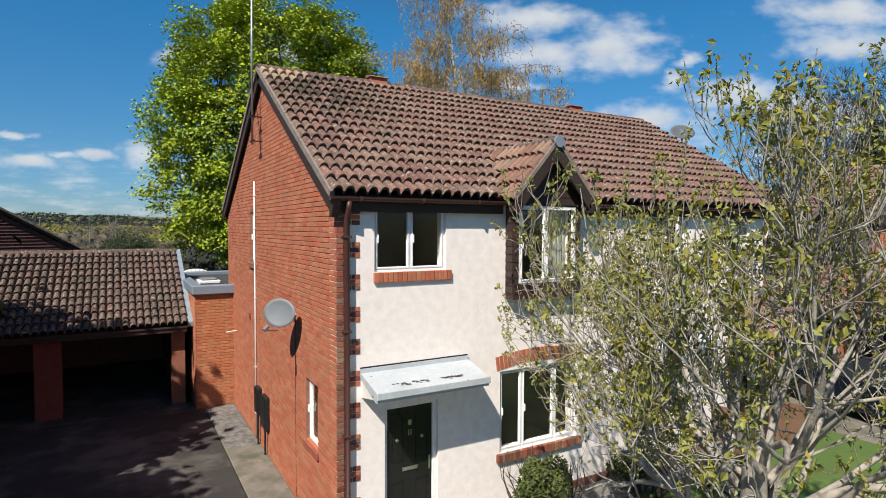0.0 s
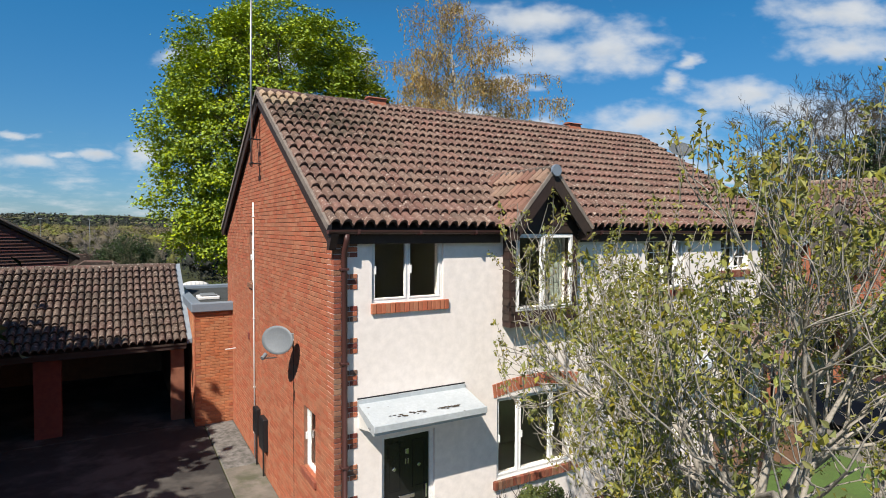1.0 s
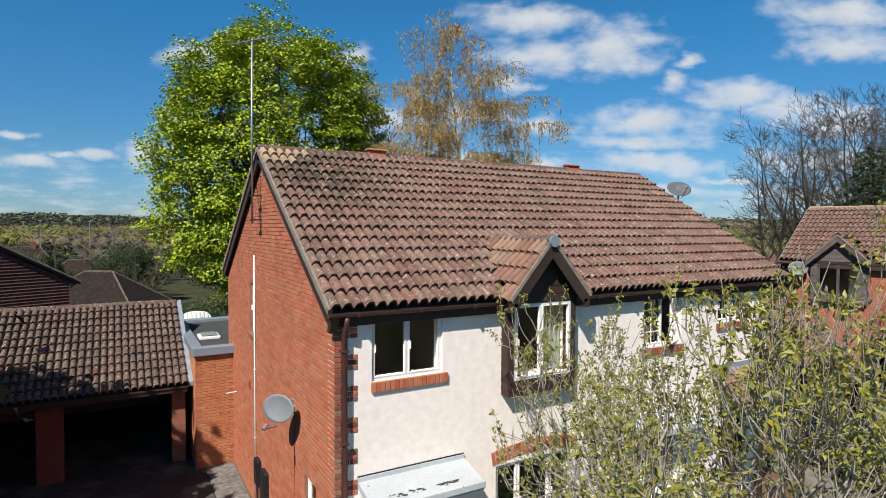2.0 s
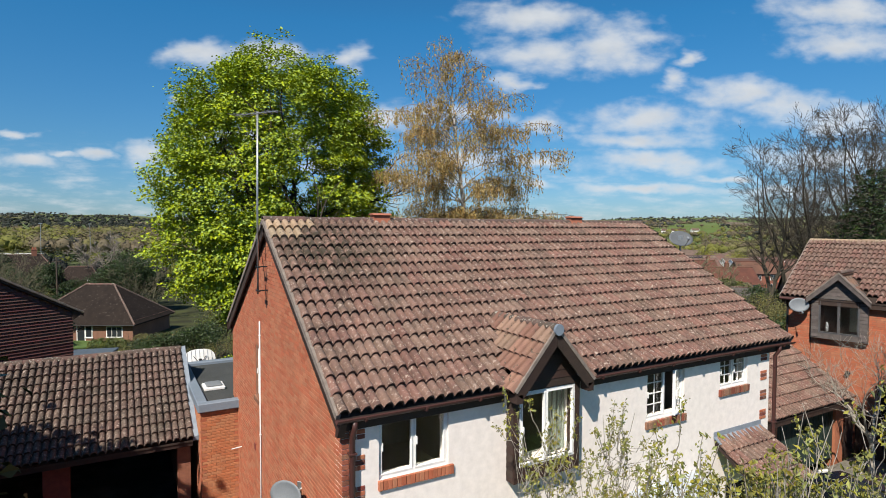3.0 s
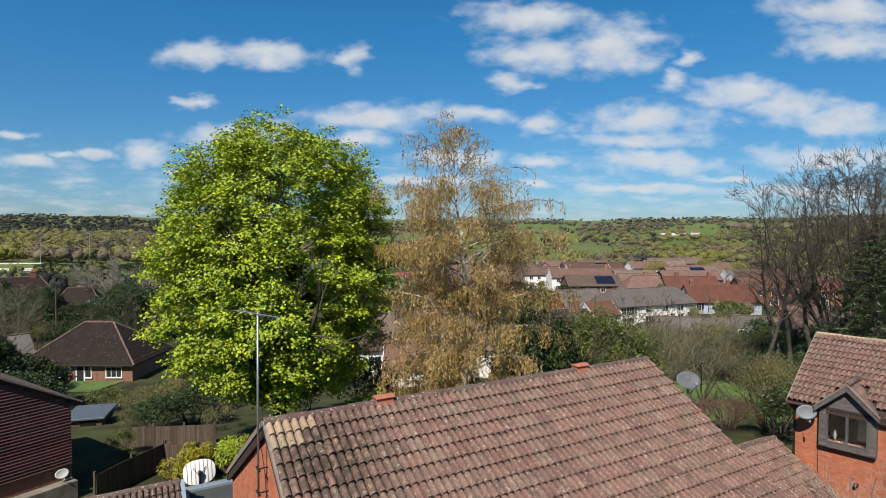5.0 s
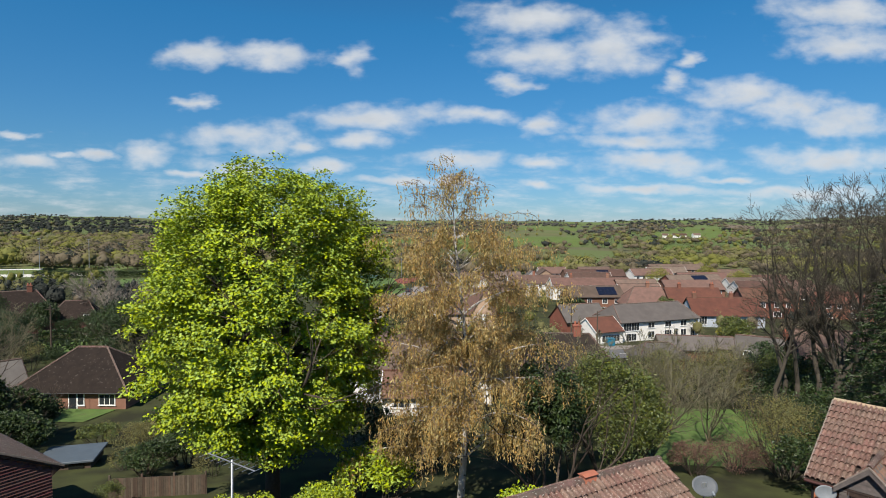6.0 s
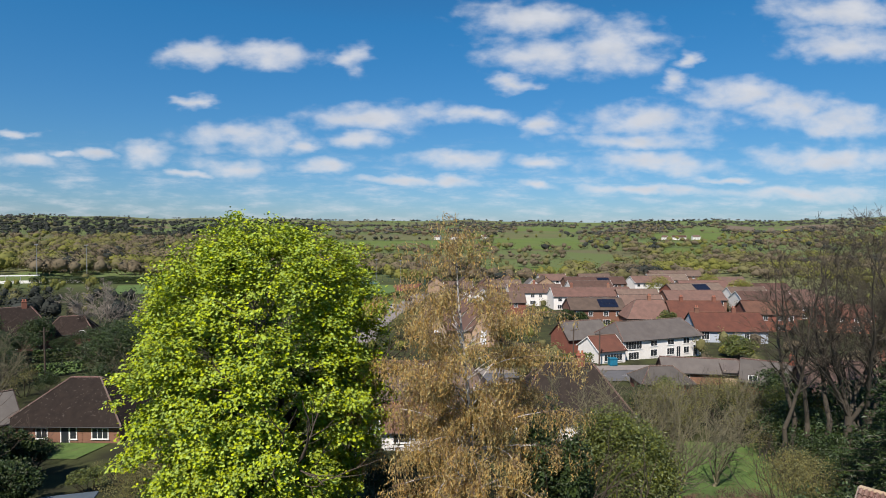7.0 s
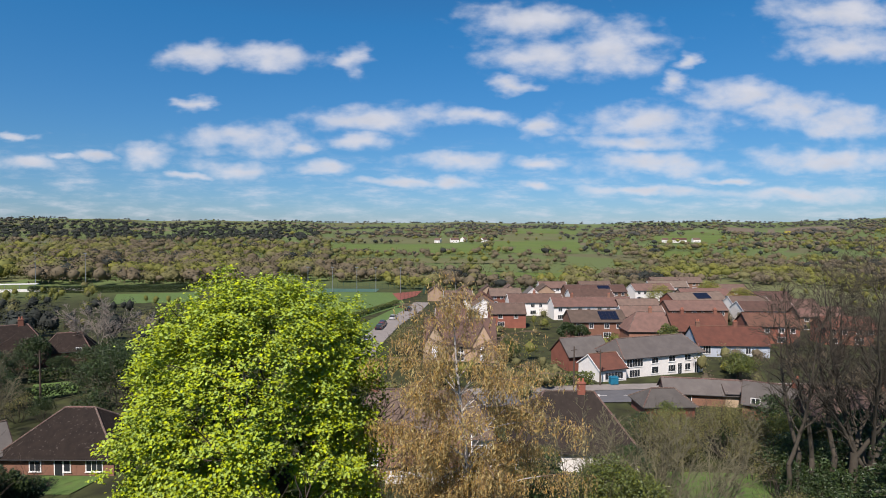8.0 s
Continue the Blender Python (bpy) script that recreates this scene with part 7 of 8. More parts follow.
    part("security_lamp", Geo().cbox(-0.16, -2.15, 2.3, -0.001, -2.0, 2.42, 0.02), "black_plastic", h)
    part("cable", Geo().tube([(-0.012, -0.85, 4.6), (-0.012, -0.85, 2.2)], 0.012, 5), "black_plastic", h)
    return h


east_house()
satellite_dish("satellite_dish", (20.02, 4.62, 4.72), -45, -8, 0.62, "dish", "grey satellite dish on the brick house", 0.34)
ridge_dish = satellite_dish("satellite_dish", (11.42, 3.30, 7.36), -28, -36, 0.62, "dish_dark", "grey satellite dish on a short mast", 0.05)
part("mast", Geo().tube([(0, 0, 0.05), (0, 0.02, -0.9), (-0.6, 0.1, -1.15)], 0.03, 8), "steel", ridge_dish)
close_fence([(18.5, 2.3), (20.1, 2.6)], 2.0, "tall dark timber gate beside the garage", mat="timber")
close_fence([(19.0, 2.0), (18.9, -4.5)], 1.8, "dark close-board fence along the drive", mat="timber")


def car(x, y, turn, mat, label, group=""):
    """A hatchback: shaped body, glasshouse, wheels and lamps. It points along its own +x."""
    c = thing("car", label, "car", (x, y, land(x, y) + 0.06), turn, group)
    prof = [(-2.05, 0.30), (-2.08, 0.62), (-1.98, 0.88), (-1.1, 0.93), (0.85, 0.92), (1.75, 0.80), (2.05, 0.62), (2.08, 0.32), (1.7, 0.2), (-1.7, 0.2)]
    part("body", Geo().prism([(a, b) for a, b in prof], -0.86, 0.86, "y"), mat, c)
    cab = [(-1.75, 0.931), (-1.35, 1.40), (0.10, 1.45), (0.98, 0.931)]
    g = Geo()
    g.add([(a, s * (0.80 if b < 1 else 0.62), b) for s in (-1, 1) for a, b in cab], [(0, 1, 2, 3), (7, 6, 5, 4), (0, 4, 5, 1), (1, 5, 6, 2), (2, 6, 7, 3), (3, 7, 4, 0)])
    part("glasshouse", g, "dark_pane", c)
    part("roof", Geo().cbox(-1.36, -0.62, 1.402, 0.12, 0.62, 1.47, 0.03), mat, c)
    for wx in (-1.28, 1.32):
        for wy in (-0.80, 0.80):
            w = part("wheel", Geo().tube([(wx, wy - 0.09, 0.31), (wx, wy + 0.09, 0.31)], 0.31, 14), "rubber", c)
            part("rim", Geo().tube([(wx, wy - 0.10, 0.31), (wx, wy + 0.10, 0.31)], 0.19, 10), "steel", w)
    for wy in (-0.62, 0.62):
        part("headlight", Geo().cbox(2.0, wy - 0.16, 0.58, 2.09, wy + 0.16, 0.72, 0.02), "dish_white", c)
        part("tail_light", Geo().cbox(-2.1, wy - 0.14, 0.62, -2.0, wy + 0.14, 0.84, 0.02), "car_red", c)
    return c


car(13.6, -0.9, 75, "car_dark", "dark blue car parked before the side garage")


# ---- the valley: village houses ----
def far_house(x, y, w, d, eave, rise, turn, wall, roof, label, hip=0.0, lights=(), chimneys=(), panels=None, name="house", group="", base=None, over=0.35, gable=None):
    """A village house: walls, pitched or hipped roof, framed windows, chimneys. Own axes: x along the ridge, front towards -y.
    lights: (x, z, width, height) on the front; chimneys: x along the ridge; panels: (x0, x1) on the front slope."""
    z = land(x, y) - 0.3 if base is None else base + lifted(x, y)
    h = thing(name, label, "house", (x, y, z), turn, group)
    hw, hd = w / 2, d / 2
    g = Geo().box(-hw, -hd, -1.0, hw, hd, eave)
    if not hip:
        g.prism([(-hd, eave + 0.001), (hd, eave + 0.001), (0, eave + rise - 0.08)], -hw, -hw + 0.3, "x").prism([(-hd, eave + 0.001), (hd, eave + 0.001), (0, eave + rise - 0.08)], hw - 0.3, hw, "x")
    part("wall", g, wall, h)
    s = rise / hd
    ye, ze, xe = hd + over, eave - over * s, hw + (over if hip else 0.15)
    g = Geo()
    if hip:
        hip_w, hip_e = hip if isinstance(hip, tuple) else (hip, hip)
        top = [(hip_w - hw, 0, eave + rise), (hw - hip_e, 0, eave + rise)]
        lo = [(-xe, -ye, ze), (xe, -ye, ze), (xe, ye, ze), (-xe, ye, ze)]
        dn = [(a, b, c - 0.12) for a, b, c in lo]
        g.add(lo + top + dn, [(0, 1, 5, 4), (1, 2, 5), (2, 3, 4, 5), (3, 0, 4), (0, 6, 7, 1), (1, 7, 8, 2), (2, 8, 9, 3), (3, 9, 6, 0), (9, 8, 7, 6)])
    else:
        g.prism([(-ye, ze), (0, eave + rise), (ye, ze), (ye, ze - 0.14), (0, eave + rise - 0.16), (-ye, ze - 0.14)], -xe, xe, "x")
    rf = part("roof", g, roof, h)
    ra, rb = (top[0][0], top[1][0]) if hip else (-xe, xe)
    if hip:
        for end, cs in ((top[0], (lo[0], lo[3])), (top[1], (lo[1], lo[2]))):
            for c in cs:
                part("hip_tile", Geo().tube([c, end], 0.10, 5), "tile_ridge" if roof != "roof_red" else "roof_red", rf)
    part("ridge", Geo().tube([(ra, 0, eave + rise), (rb, 0, eave + rise)], 0.12, 6), "tile_ridge" if roof != "roof_red" else "roof_red", rf)
    if not hip:
        for sx in (-1, 1):
            part("bargeboard", Geo().prism([(-ye, ze - 0.02), (0, eave + rise - 0.02), (ye, ze - 0.02), (ye, ze - 0.2), (0, eave + rise - 0.2), (-ye, ze - 0.2)], sx * xe - 0.04 + sx * 0.045, sx * xe + 0.04 + sx * 0.045, "x"), "white_paint" if wall == "wall_white" else "timber", rf)
    part("gutter", Geo().tube([(-xe, -ye - 0.05, ze - 0.08), (xe, -ye - 0.05, ze - 0.08)], 0.06, 6), "black_plastic", rf)
    for lx, lz, lw, lh in lights:
        win = part("window", Geo().box(lx - lw / 2 - 0.07, -hd - 0.05, lz - 0.07, lx + lw / 2 + 0.07, -hd - 0.001, lz + lh + 0.07), "upvc", h)
        n = max(1, round(lw / 0.6))
        for k in range(n):
            a = lx - lw / 2 + lw * k / n
            part("pane", Geo().box(a + 0.03, -hd - 0.062, lz, a + lw / n - 0.03, -hd - 0.051, lz + lh), "dark_pane", win)
        part("sill", Geo().box(lx - lw / 2 - 0.12, -hd - 0.12, lz - 0.13, lx + lw / 2 + 0.12, -hd - 0.001, lz - 0.072), "white_paint", win)
    if gable:
        for gx, gw, gr in gable:
            q = [(gx - gw / 2, eave - 0.2), (gx + gw / 2, eave - 0.2), (gx, eave - 0.2 + gr)]
            gp = part("cross_gable", Geo().box(gx - gw / 2, -hd - 0.9, -1.0, gx + gw / 2, -hd - 0.001, eave - 0.201).prism(q, -hd - 0.9, 0.0, "y"), wall, h)
            e = 0.3
            k2 = gr / (gw / 2)
            q = [(gx - gw / 2 - e, eave - 0.2 - e * k2), (gx, eave - 0.2 + gr), (gx + gw / 2 + e, eave - 0.2 - e * k2), (gx + gw / 2 + e, eave - e * k2), (gx, eave + 0.05 + gr), (gx - gw / 2 - e, eave - e * k2)]
            part("gable_roof", Geo().prism(q, -hd - 1.15, 0.2, "y"), roof, gp)
            win = part("gable_window", Geo().box(gx - 0.6, -hd - 0.95, eave - 1.6, gx + 0.6, -hd - 0.901, eave - 0.3), "upvc", gp)
            part("gable_window", Geo().box(gx - 0.55, -hd - 0.96, 0.9, gx + 0.55, -hd - 0.901, 2.1), "upvc", gp)
    for cx in chimneys:
        c = part("chimney", Geo().cbox(cx - 0.42, -0.3, eave + rise - 0.7, cx + 0.42, 0.3, eave + rise + 1.0, 0.03).cbox(cx - 0.48, -0.36, eave + rise + 0.82, cx + 0.48, 0.36, eave + rise + 0.94, 0.02), "wall_brick", h)
        for k in (-0.2, 0.2):
            part("chimney_pot", Geo().tube([(cx + k, 0, eave + rise + 0.99), (cx + k, 0, eave + rise + 1.4)], [0.13, 0.10], 8), "terracotta", c)
    if panels:
        a, b = panels
        n = max(1, round((b - a) / 1.05))
        up = Vector((0, hd, rise)).normalized()
        nv = Vector((0, -rise, hd)).normalized()
        for k in range(n):
            for r in range(2):
                o = Vector((a + (b - a) * k / n, -hd, eave)) + up * (0.6 + r * 1.7) + nv * 0.06
                e1, e2 = Vector(((b - a) / n - 0.05, 0, 0)), up * 1.62
                gq = Geo().add([o, o + e1, o + e1 + e2, o + e2, o + nv * 0.05, o + e1 + nv * 0.05, o + e1 + e2 + nv * 0.05, o + e2 + nv * 0.05],
                               [(3, 2, 1, 0), (4, 5, 6, 7), (0, 1, 5, 4), (1, 2, 6, 5), (2, 3, 7, 6), (3, 0, 4, 7)])
                part("solar_panel", gq, "solar", rf)
    return h


def row_lights(w, n, up=True):
    out = []
    for k in range(n):
        x = -w / 2 + w * (k + 0.5) / n
        out += [(x - w / n * 0.22, 3.2, 1.2, 1.05), (x + w / n * 0.22, 3.2, 1.0, 1.05), (x - w / n * 0.2, 0.9, 1.8, 1.2)] if up else [(x, 0.9, 1.4, 1.1)]
    return out


# bungalow below the gardens
far_house(-4.55, 64.8, 11.3, 7.8, 2.39, 3.37, -29.8, "wall_brick", "roof_dark", "brick bungalow under a steep hipped brown roof", hip=4.1, base=-4.5 - lifted(-4.55, 64.8),
          lights=[(3.76, 0.75, 1.55, 0.98), (0.32, 0.08, 0.78, 1.85), (1.12, 0.72, 0.62, 1.1), (-1.97, 0.75, 1.05, 0.95)], over=0.4)
# near roofs seen through the birch
far_house(41.0, 41.5, 12.5, 8.5, 2.4, 4.6, -32, "wall_white", "roof_dark", "white house with a broad brown hipped roof", hip=3.6, base=-5.06,
          lights=[(-2.6, 0.9, 2.2, 1.2), (2.5, 0.9, 1.6, 1.2)], chimneys=(1.3,))
far_house(27.5, 50.0, 15.0, 8.0, 3.2, 3.6, -30, "wall_white", "roof_brown", "long white house with a brown tiled roof", hip=2.4, base=-5.06, chimneys=(-5,),
          lights=[(-5, 0.9, 1.4, 1.2), (-2, 0.9, 1.4, 1.2), (1.5, 0.9, 1.4, 1.2), (5, 0.9, 1.4, 1.2)])
far_house(25.2, 44.6, 8.6, 4.4, 1.9, 1.8, -30, "wall_white", "roof_red", "low white annexe under red tiles", base=-4.76, lights=[(-2.4, 0.6, 1.6, 0.9), (1.8, 0.6, 2.2, 0.9)])
# the white public house by the road
pub = far_house(84.0, 67.0, 17.5, 8.0, 3.9, 2.5, -9, "wall_white", "roof_grey", "long white rendered inn with a grey tiled roof", hip=1.2, base=-7.0, name="inn",
                lights=[(-6.6, 2.2, 3.4, 1.3), (-6.6, 0.4, 2.2, 1.2), (-2.2, 2.5, 1.4, 0.9), (-2.2, 0.7, 1.4, 1.1), (1.6, 2.5, 1.4, 0.9), (1.6, 0.7, 1.6, 1.1), (5.2, 2.5, 1.4, 0.9), (5.2, 0.7, 1.2, 1.1), (3.4, 0.0, 0.9, 2.0), (7.3, 0.0, 0.9, 2.0)])
far_house(71.5, 66.5, 5.5, 6.0, 2.7, 1.9, -9, "wall_white", "roof_red", "white lean-to shop end under red tiles", base=-6.9, lights=[(0.2, 0.8, 3.6, 1.1)])
far_house(74.5, 75.0, 9.0, 6.0, 3.4, 2.6, -9, "wall_brick", "roof_grey", "brick rear wing of the inn", base=-7.3)
# outbuildings before the inn
far_house(72.5, 48.3, 10.5, 4.0, 2.3, 1.5, -39, "wall_brick", "roof_grey", "long low outbuilding under grey slates", name="outbuilding", lights=[(-2, 0.9, 0.8, 0.8)])
far_house(76.5, 45.0, 4.4, 4.0, 2.6, 1.1, -39, "wall_buff", "roof_grey", "pale sheet-roofed cart shed", name="outbuilding")
far_house(63.4, 47.4, 6.8, 4.8, 2.0, 1.6, -28, "wall_brick", "roof_grey", "low brick outbuilding with hipped slate roof", hip=1.8, name="outbuilding")
far_house(75.0, 39.0, 7.0, 6.0, 2.6, 2.2, -60, "wall_brick", "roof_grey", "dark slate-roofed cottage behind the bare trees", chimneys=(2.5,), lights=[(-2, 2.3, 1.0, 0.9), (1.5, 0.8, 1.2, 1.1)])
far_house(68.0, 26.5, 9.0, 7.0, 5.2, 2.8, -48, "wall_brick", "roof_brown", "red brick house with white windows behind bare trees", lights=[(-2.4, 3.3, 1.1, 1.2), (1.8, 3.3, 1.1, 1.2), (-2.4, 0.8, 1.2, 1.4), (1.8, 0.8, 1.2, 1.4)], chimneys=(3,))
# houses beyond the road
far_house(112.0, 90.5, 13.0, 9.0, 3.8, 3.8, -30, "wall_brick", "roof_brown", "brick house with a broad brown hipped roof", hip=3.2, chimneys=(0,))
far_house(113.5, 71.5, 15.0, 8.0, 3.2, 3.2, -32, "wall_blue", "roof_red", "long house with blue-grey render and red tiled roof", lights=[(-5.6, 1.2, 1.6, 1.6), (3, 1.2, 1.0, 1.2)], chimneys=(-6.0, 2.0))
far_house(120.0, 84.0, 13.0, 8.0, 4.2, 3.4, -30, "wall_brick", "roof_red", "red-roofed brick house with tall chimneys", chimneys=(-3.0, 5.0), lights=[(-3, 2.8, 1.4, 1.0), (3, 2.8, 1.4, 1.0)])
far_house(104.8, 102.0, 14.0, 8.0, 4.9, 2.3, -27, "wall_brick", "roof_brown", "brick terrace with dark solar panels", lights=row_lights(14, 2), panels=(0.6, 5.4))
far_house(129.4, 128.5, 25.5, 8.0, 4.9, 2.3, -26, "wall_white", "roof_brown", "white terrace under brown tiles", lights=row_lights(25, 4), chimneys=(-6, 6))
far_house(119.6, 144.5, 18.0, 8.0, 4.9, 2.3, -26, "wall_white", "roof_brown", "pale terrace under brown tiles", lights=row_lights(18, 3), chimneys=(0,))
far_house(167.6, 165.5, 25.0, 8.0, 4.9, 2.4, -25, "wall_brick", "roof_brown", "brick terrace with blue solar panels", lights=row_lights(25, 4), panels=(1.0, 6.0))
far_house(178.3, 127.0, 22.0, 8.0, 4.9, 2.4, -14, "wall_brick", "roof_brown", "far brick terrace with solar panels", lights=row_lights(22, 4), panels=(-1.0, 5.0))
far_house(152.0, 108.0, 18.0, 8.0, 4.9, 2.4, -28, "wall_brick", "roof_brown", "brown-tiled terrace between gardens", lights=row_lights(18, 3))
far_house(150.0, 150.0, 16.0, 8.0, 4.9, 2.4, -26, "wall_white", "roof_brown", "white terrace under brown tiles", lights=row_lights(16, 3))
far_house(83.0, 138.0, 9.5, 8.5, 2.8, 4.8, 60, "wall_white", "roof_grey", "white steep-gabled house by the street", lights=[(0, 0.8, 1.4, 1.2)])
far_house(58.5, 92.5, 14.0, 8.0, 3.9, 4.4, -30, "wall_buff", "roof_brown", "buff stone house with twin gables", gable=((-5.0, 4.4, 4.0), (4.4, 4.4, 4.0)), chimneys=(-0.8,), lights=[(0, 2.4, 1.2, 1.1), (0, 0.8, 1.4, 1.2)])
for x, y in ((110.5, 195.5), (120.5, 190.5), (131.5, 189.5), (141.0, 187.5)):
    far_house(x, y, 8.0, 6.8, 3.9, 2.6, 60, "wall_buff", "roof_brown", "buff gabled house in a row along the village edge", lights=[(0, 0.8, 1.6, 1.1)], group="buff gabled houses")
far_house(137.0, 167.5, 8.0, 6.4, 4.2, 3.0, 60, "wall_white", "roof_grey", "white gabled house in the village")
far_house(126.0, 170.0, 12.0, 7.0, 4.4, 2.4, -26, "wall_brick", "roof_brown", "brick house in the village", lights=row_lights(12, 2))
far_house(104.0, 168.0, 10.0, 7.0, 4.4, 2.4, -26, "wall_white", "roof_brown", "pale house at the street end", lights=row_lights(10, 2))
far_house(195.0, 160.0, 18.0, 8.0, 4.9, 2.4, -20, "wall_white", "roof_brown", "far white terrace in the village", lights=row_lights(18, 3))
far_house(172.0, 98.0, 16.0, 8.0, 4.9, 2.4, -30, "wall_white", "roof_brown", "far tiled terrace in the village", lights=row_lights(16, 3))
far_house(140.0, 78.0, 12.0, 8.0, 4.9, 2.6, -35, "wall_brick", "roof_red", "brick house with red tiles behind bare trees", lights=row_lights(12, 2))
for x, y, w, wall, roof, turn, lab in (
        (95.0, 126.5, 10, "wall_brick", "roof_brown", -28, "brick house with brown tiles in the village"), (127.0, 106.5, 12, "wall_white", "roof_brown", -28, "white house with brown tiles in the village"),
        (141.0, 120.0, 13, "wall_brick", "roof_brown", -27, "brick terrace with brown tiles in the village"), (200.0, 139.0, 20, "wall_buff", "roof_brown", -24, "pale buff terrace in the village"),
        (186.0, 112.0, 13, "wall_white", "roof_brown", -26, "white house with tiled roof in the village"), (192.0, 99.0, 12, "wall_brick", "roof_brown", -30, "brick house with brown tiles in the village"),
        (175.0, 84.0, 13, "wall_brick", "roof_brown", -32, "brick house with tiled roof in the village"), (156.0, 68.0, 12, "wall_brick", "roof_red", -36, "brick house behind the bare trees"),
        (236.0, 180.0, 26, "wall_brick", "roof_brown", -24, "long brick terrace at the village edge"), (215.0, 168.0, 18, "wall_white", "roof_brown", -24, "white terrace at the village edge"),
        (212.0, 120.0, 16, "wall_buff", "roof_brown", -24, "buff terrace with tiled roof in the village"), (226.0, 146.0, 16, "wall_brick", "roof_brown", -24, "brick terrace at the village edge"),
        (92.0, 152.0, 9, "wall_buff", "roof_brown", 60, "small buff gabled house along the street"), (98.0, 143.0, 9, "wall_white", "roof_brown", 60, "small white gabled house along the street"),
        (108.0, 158.0, 9, "wall_brick", "roof_red", 60, "small brick gabled house along the street"), (152.0, 178.0, 10, "wall_buff", "roof_brown", 60, "buff gabled house at the village edge"),
        (163.0, 186.0, 12, "wall_white", "roof_brown", -26, "white house at the village edge"), (182.0, 180.0, 14, "wall_brick", "roof_brown", -26, "brick terrace at the village edge"),
        (74.0, 122.0, 8, "wall_white", "roof_brown", -30, "small white house among trees by the street")):
    far_house(x, y, w, 7.0, 4.6, 2.4, turn, wall, roof, lab, lights=row_lights(w, max(1, w // 6)))
# houses on the shaded side of the valley, the shade put into their dark roofs and walls
far_house(-19.5, 122.0, 14.0, 8.0, 3.6, 4.2, 8, "hung_tile", "roof_dark", "dark-roofed house among trees with a brick chimney", hip=3.0, chimneys=(3.0,), lights=[(-2.8, 2.3, 1.2, 1.0), (1, 0.9, 1.4, 1.1)])
far_house(-9.5, 126.0, 8.0, 6.0, 2.6, 2.8, -8, "hung_tile", "roof_dark", "small dormered cottage among trees", hip=2.0, lights=[(2.2, 2.0, 0.9, 0.9)])
far_house(-14.5, 66.0, 7.0, 6.0, 2.4, 2.2, 20, "wall_brick", "roof_grey", "low slate-roofed outbuilding beside the bungalow", name="outbuilding")


# ---- roads, courts and street things ----
strip("road", [(36.0, 66.0), (59.5, 58.0), (72.5, 52.3), (100.0, 38.0)], 7.0, "road", "grey road with white markings", 0.12)
strip("pavement", [(37.5, 70.5), (61.0, 62.6), (75.0, 57.2), (102.0, 44.5)], 3.6, "paving", "brown paved footway before the inn", 0.18)
for a, b in (((60.5, 57.7), (62.6, 56.8)), ((65.0, 55.7), (67.4, 54.7)), ((70.0, 53.6), (72.3, 52.6)), ((54.5, 59.9), (57.0, 59.0))):
    strip("road_marking", [a, b], 0.16, "white_paint", "white painted road marking", 0.135)
strip("street", [(40.0, 100.0), (44.5, 110.0), (64.6, 141.0), (89.0, 172.5), (101.0, 190.0)], 6.0, "paving", "pale residential street", 0.12)
patch("playing_field", [(62, 158), (92, 186), (108, 226), (40, 262)], "lawn", "mown playing field beyond the trees", 0.08)
patch("street_verge", [(36, 112), (41, 109), (62, 142.5), (58, 146)], "lawn", "mown verge along the street", 0.10)
patch("street_verge", [(58, 146), (62, 142.5), (87, 174.5), (84, 178)], "lawn", "mown verge along the street", 0.10)
patch("hard_court", [(96, 200), (110, 212), (121, 228), (104, 224)], "court_red", "red hard tennis court", 0.14)
patch("hard_court", [(74, 243), (100, 232), (106, 243), (80, 256)], "court_green", "green hard tennis court", 0.14)
patch("garden_lawn", [(-12.5, 92), (-6.5, 95), (-6.8, 104), (-12.8, 104)], "lawn", "bright mown lawn between hedges", 0.06)
patch("bungalow_lawn", [(-9.6, 58.4), (-5.1, 55.8), (-2.4, 58.8), (-7.9, 61.9)], "lawn", "small lawn before the bungalow", 0.06)
patch("slope_lawn", [(29.0, 21.5), (43.5, 12.5), (61, 25.0), (47.0, 33.5)], "lawn", "green grass slope behind the houses", 0.07)
patch("sports_pitch", [(-4, 232), (24, 226), (30, 262), (-2, 268)], "lawn", "mown sports pitch", 0.08)


def hedge(x0, y0, x1, y1, height, width, seed, leaf="leaf_dark", label="clipped dark hedge"):
    rng = np.random.RandomState(seed)
    ln = math.hypot(x1 - x0, y1 - y0)
    n = int(ln * height * width * 26) + 60
    t = rng.rand(n)
    sx, sy = -(y1 - y0) / ln, (x1 - x0) / ln
    off, up = (rng.rand(n) - 0.5) * width, rng.rand(n) ** 0.6 * height
    xs, ys = x0 + (x1 - x0) * t + sx * off, y0 + (y1 - y0) * t + sy * off
    zs = np.array([land(a, b) for a, b in zip(xs, ys)]) + up
    me = leaf_mesh("hedge", np.stack([xs, ys, zs], axis=1), 0.42, rng, 0.5, None, 0.0, 0.7)
    solo("hedge", me, leaf, label, "hedge")


hedge(-13.5, 104.5, -6.0, 105.0, 2.2, 1.4, 1, label="dark clipped hedge behind the lawn")
hedge(-13.5, 91, -6.0, 94.5, 2.0, 1.4, 2, label="dark clipped hedge before the lawn")
hedge(60, 158, 90, 188, 1.8, 1.6, 3, "leaf_mid", "green hedge along the street")
hedge(56, 66, 66, 63.2, 2.2, 1.8, 4, "leaf_mid", "green hedge beside the inn")
hedge(-34, 285, 26, 268, 3.0, 3.0, 5, label="dark hedge along the sports ground")


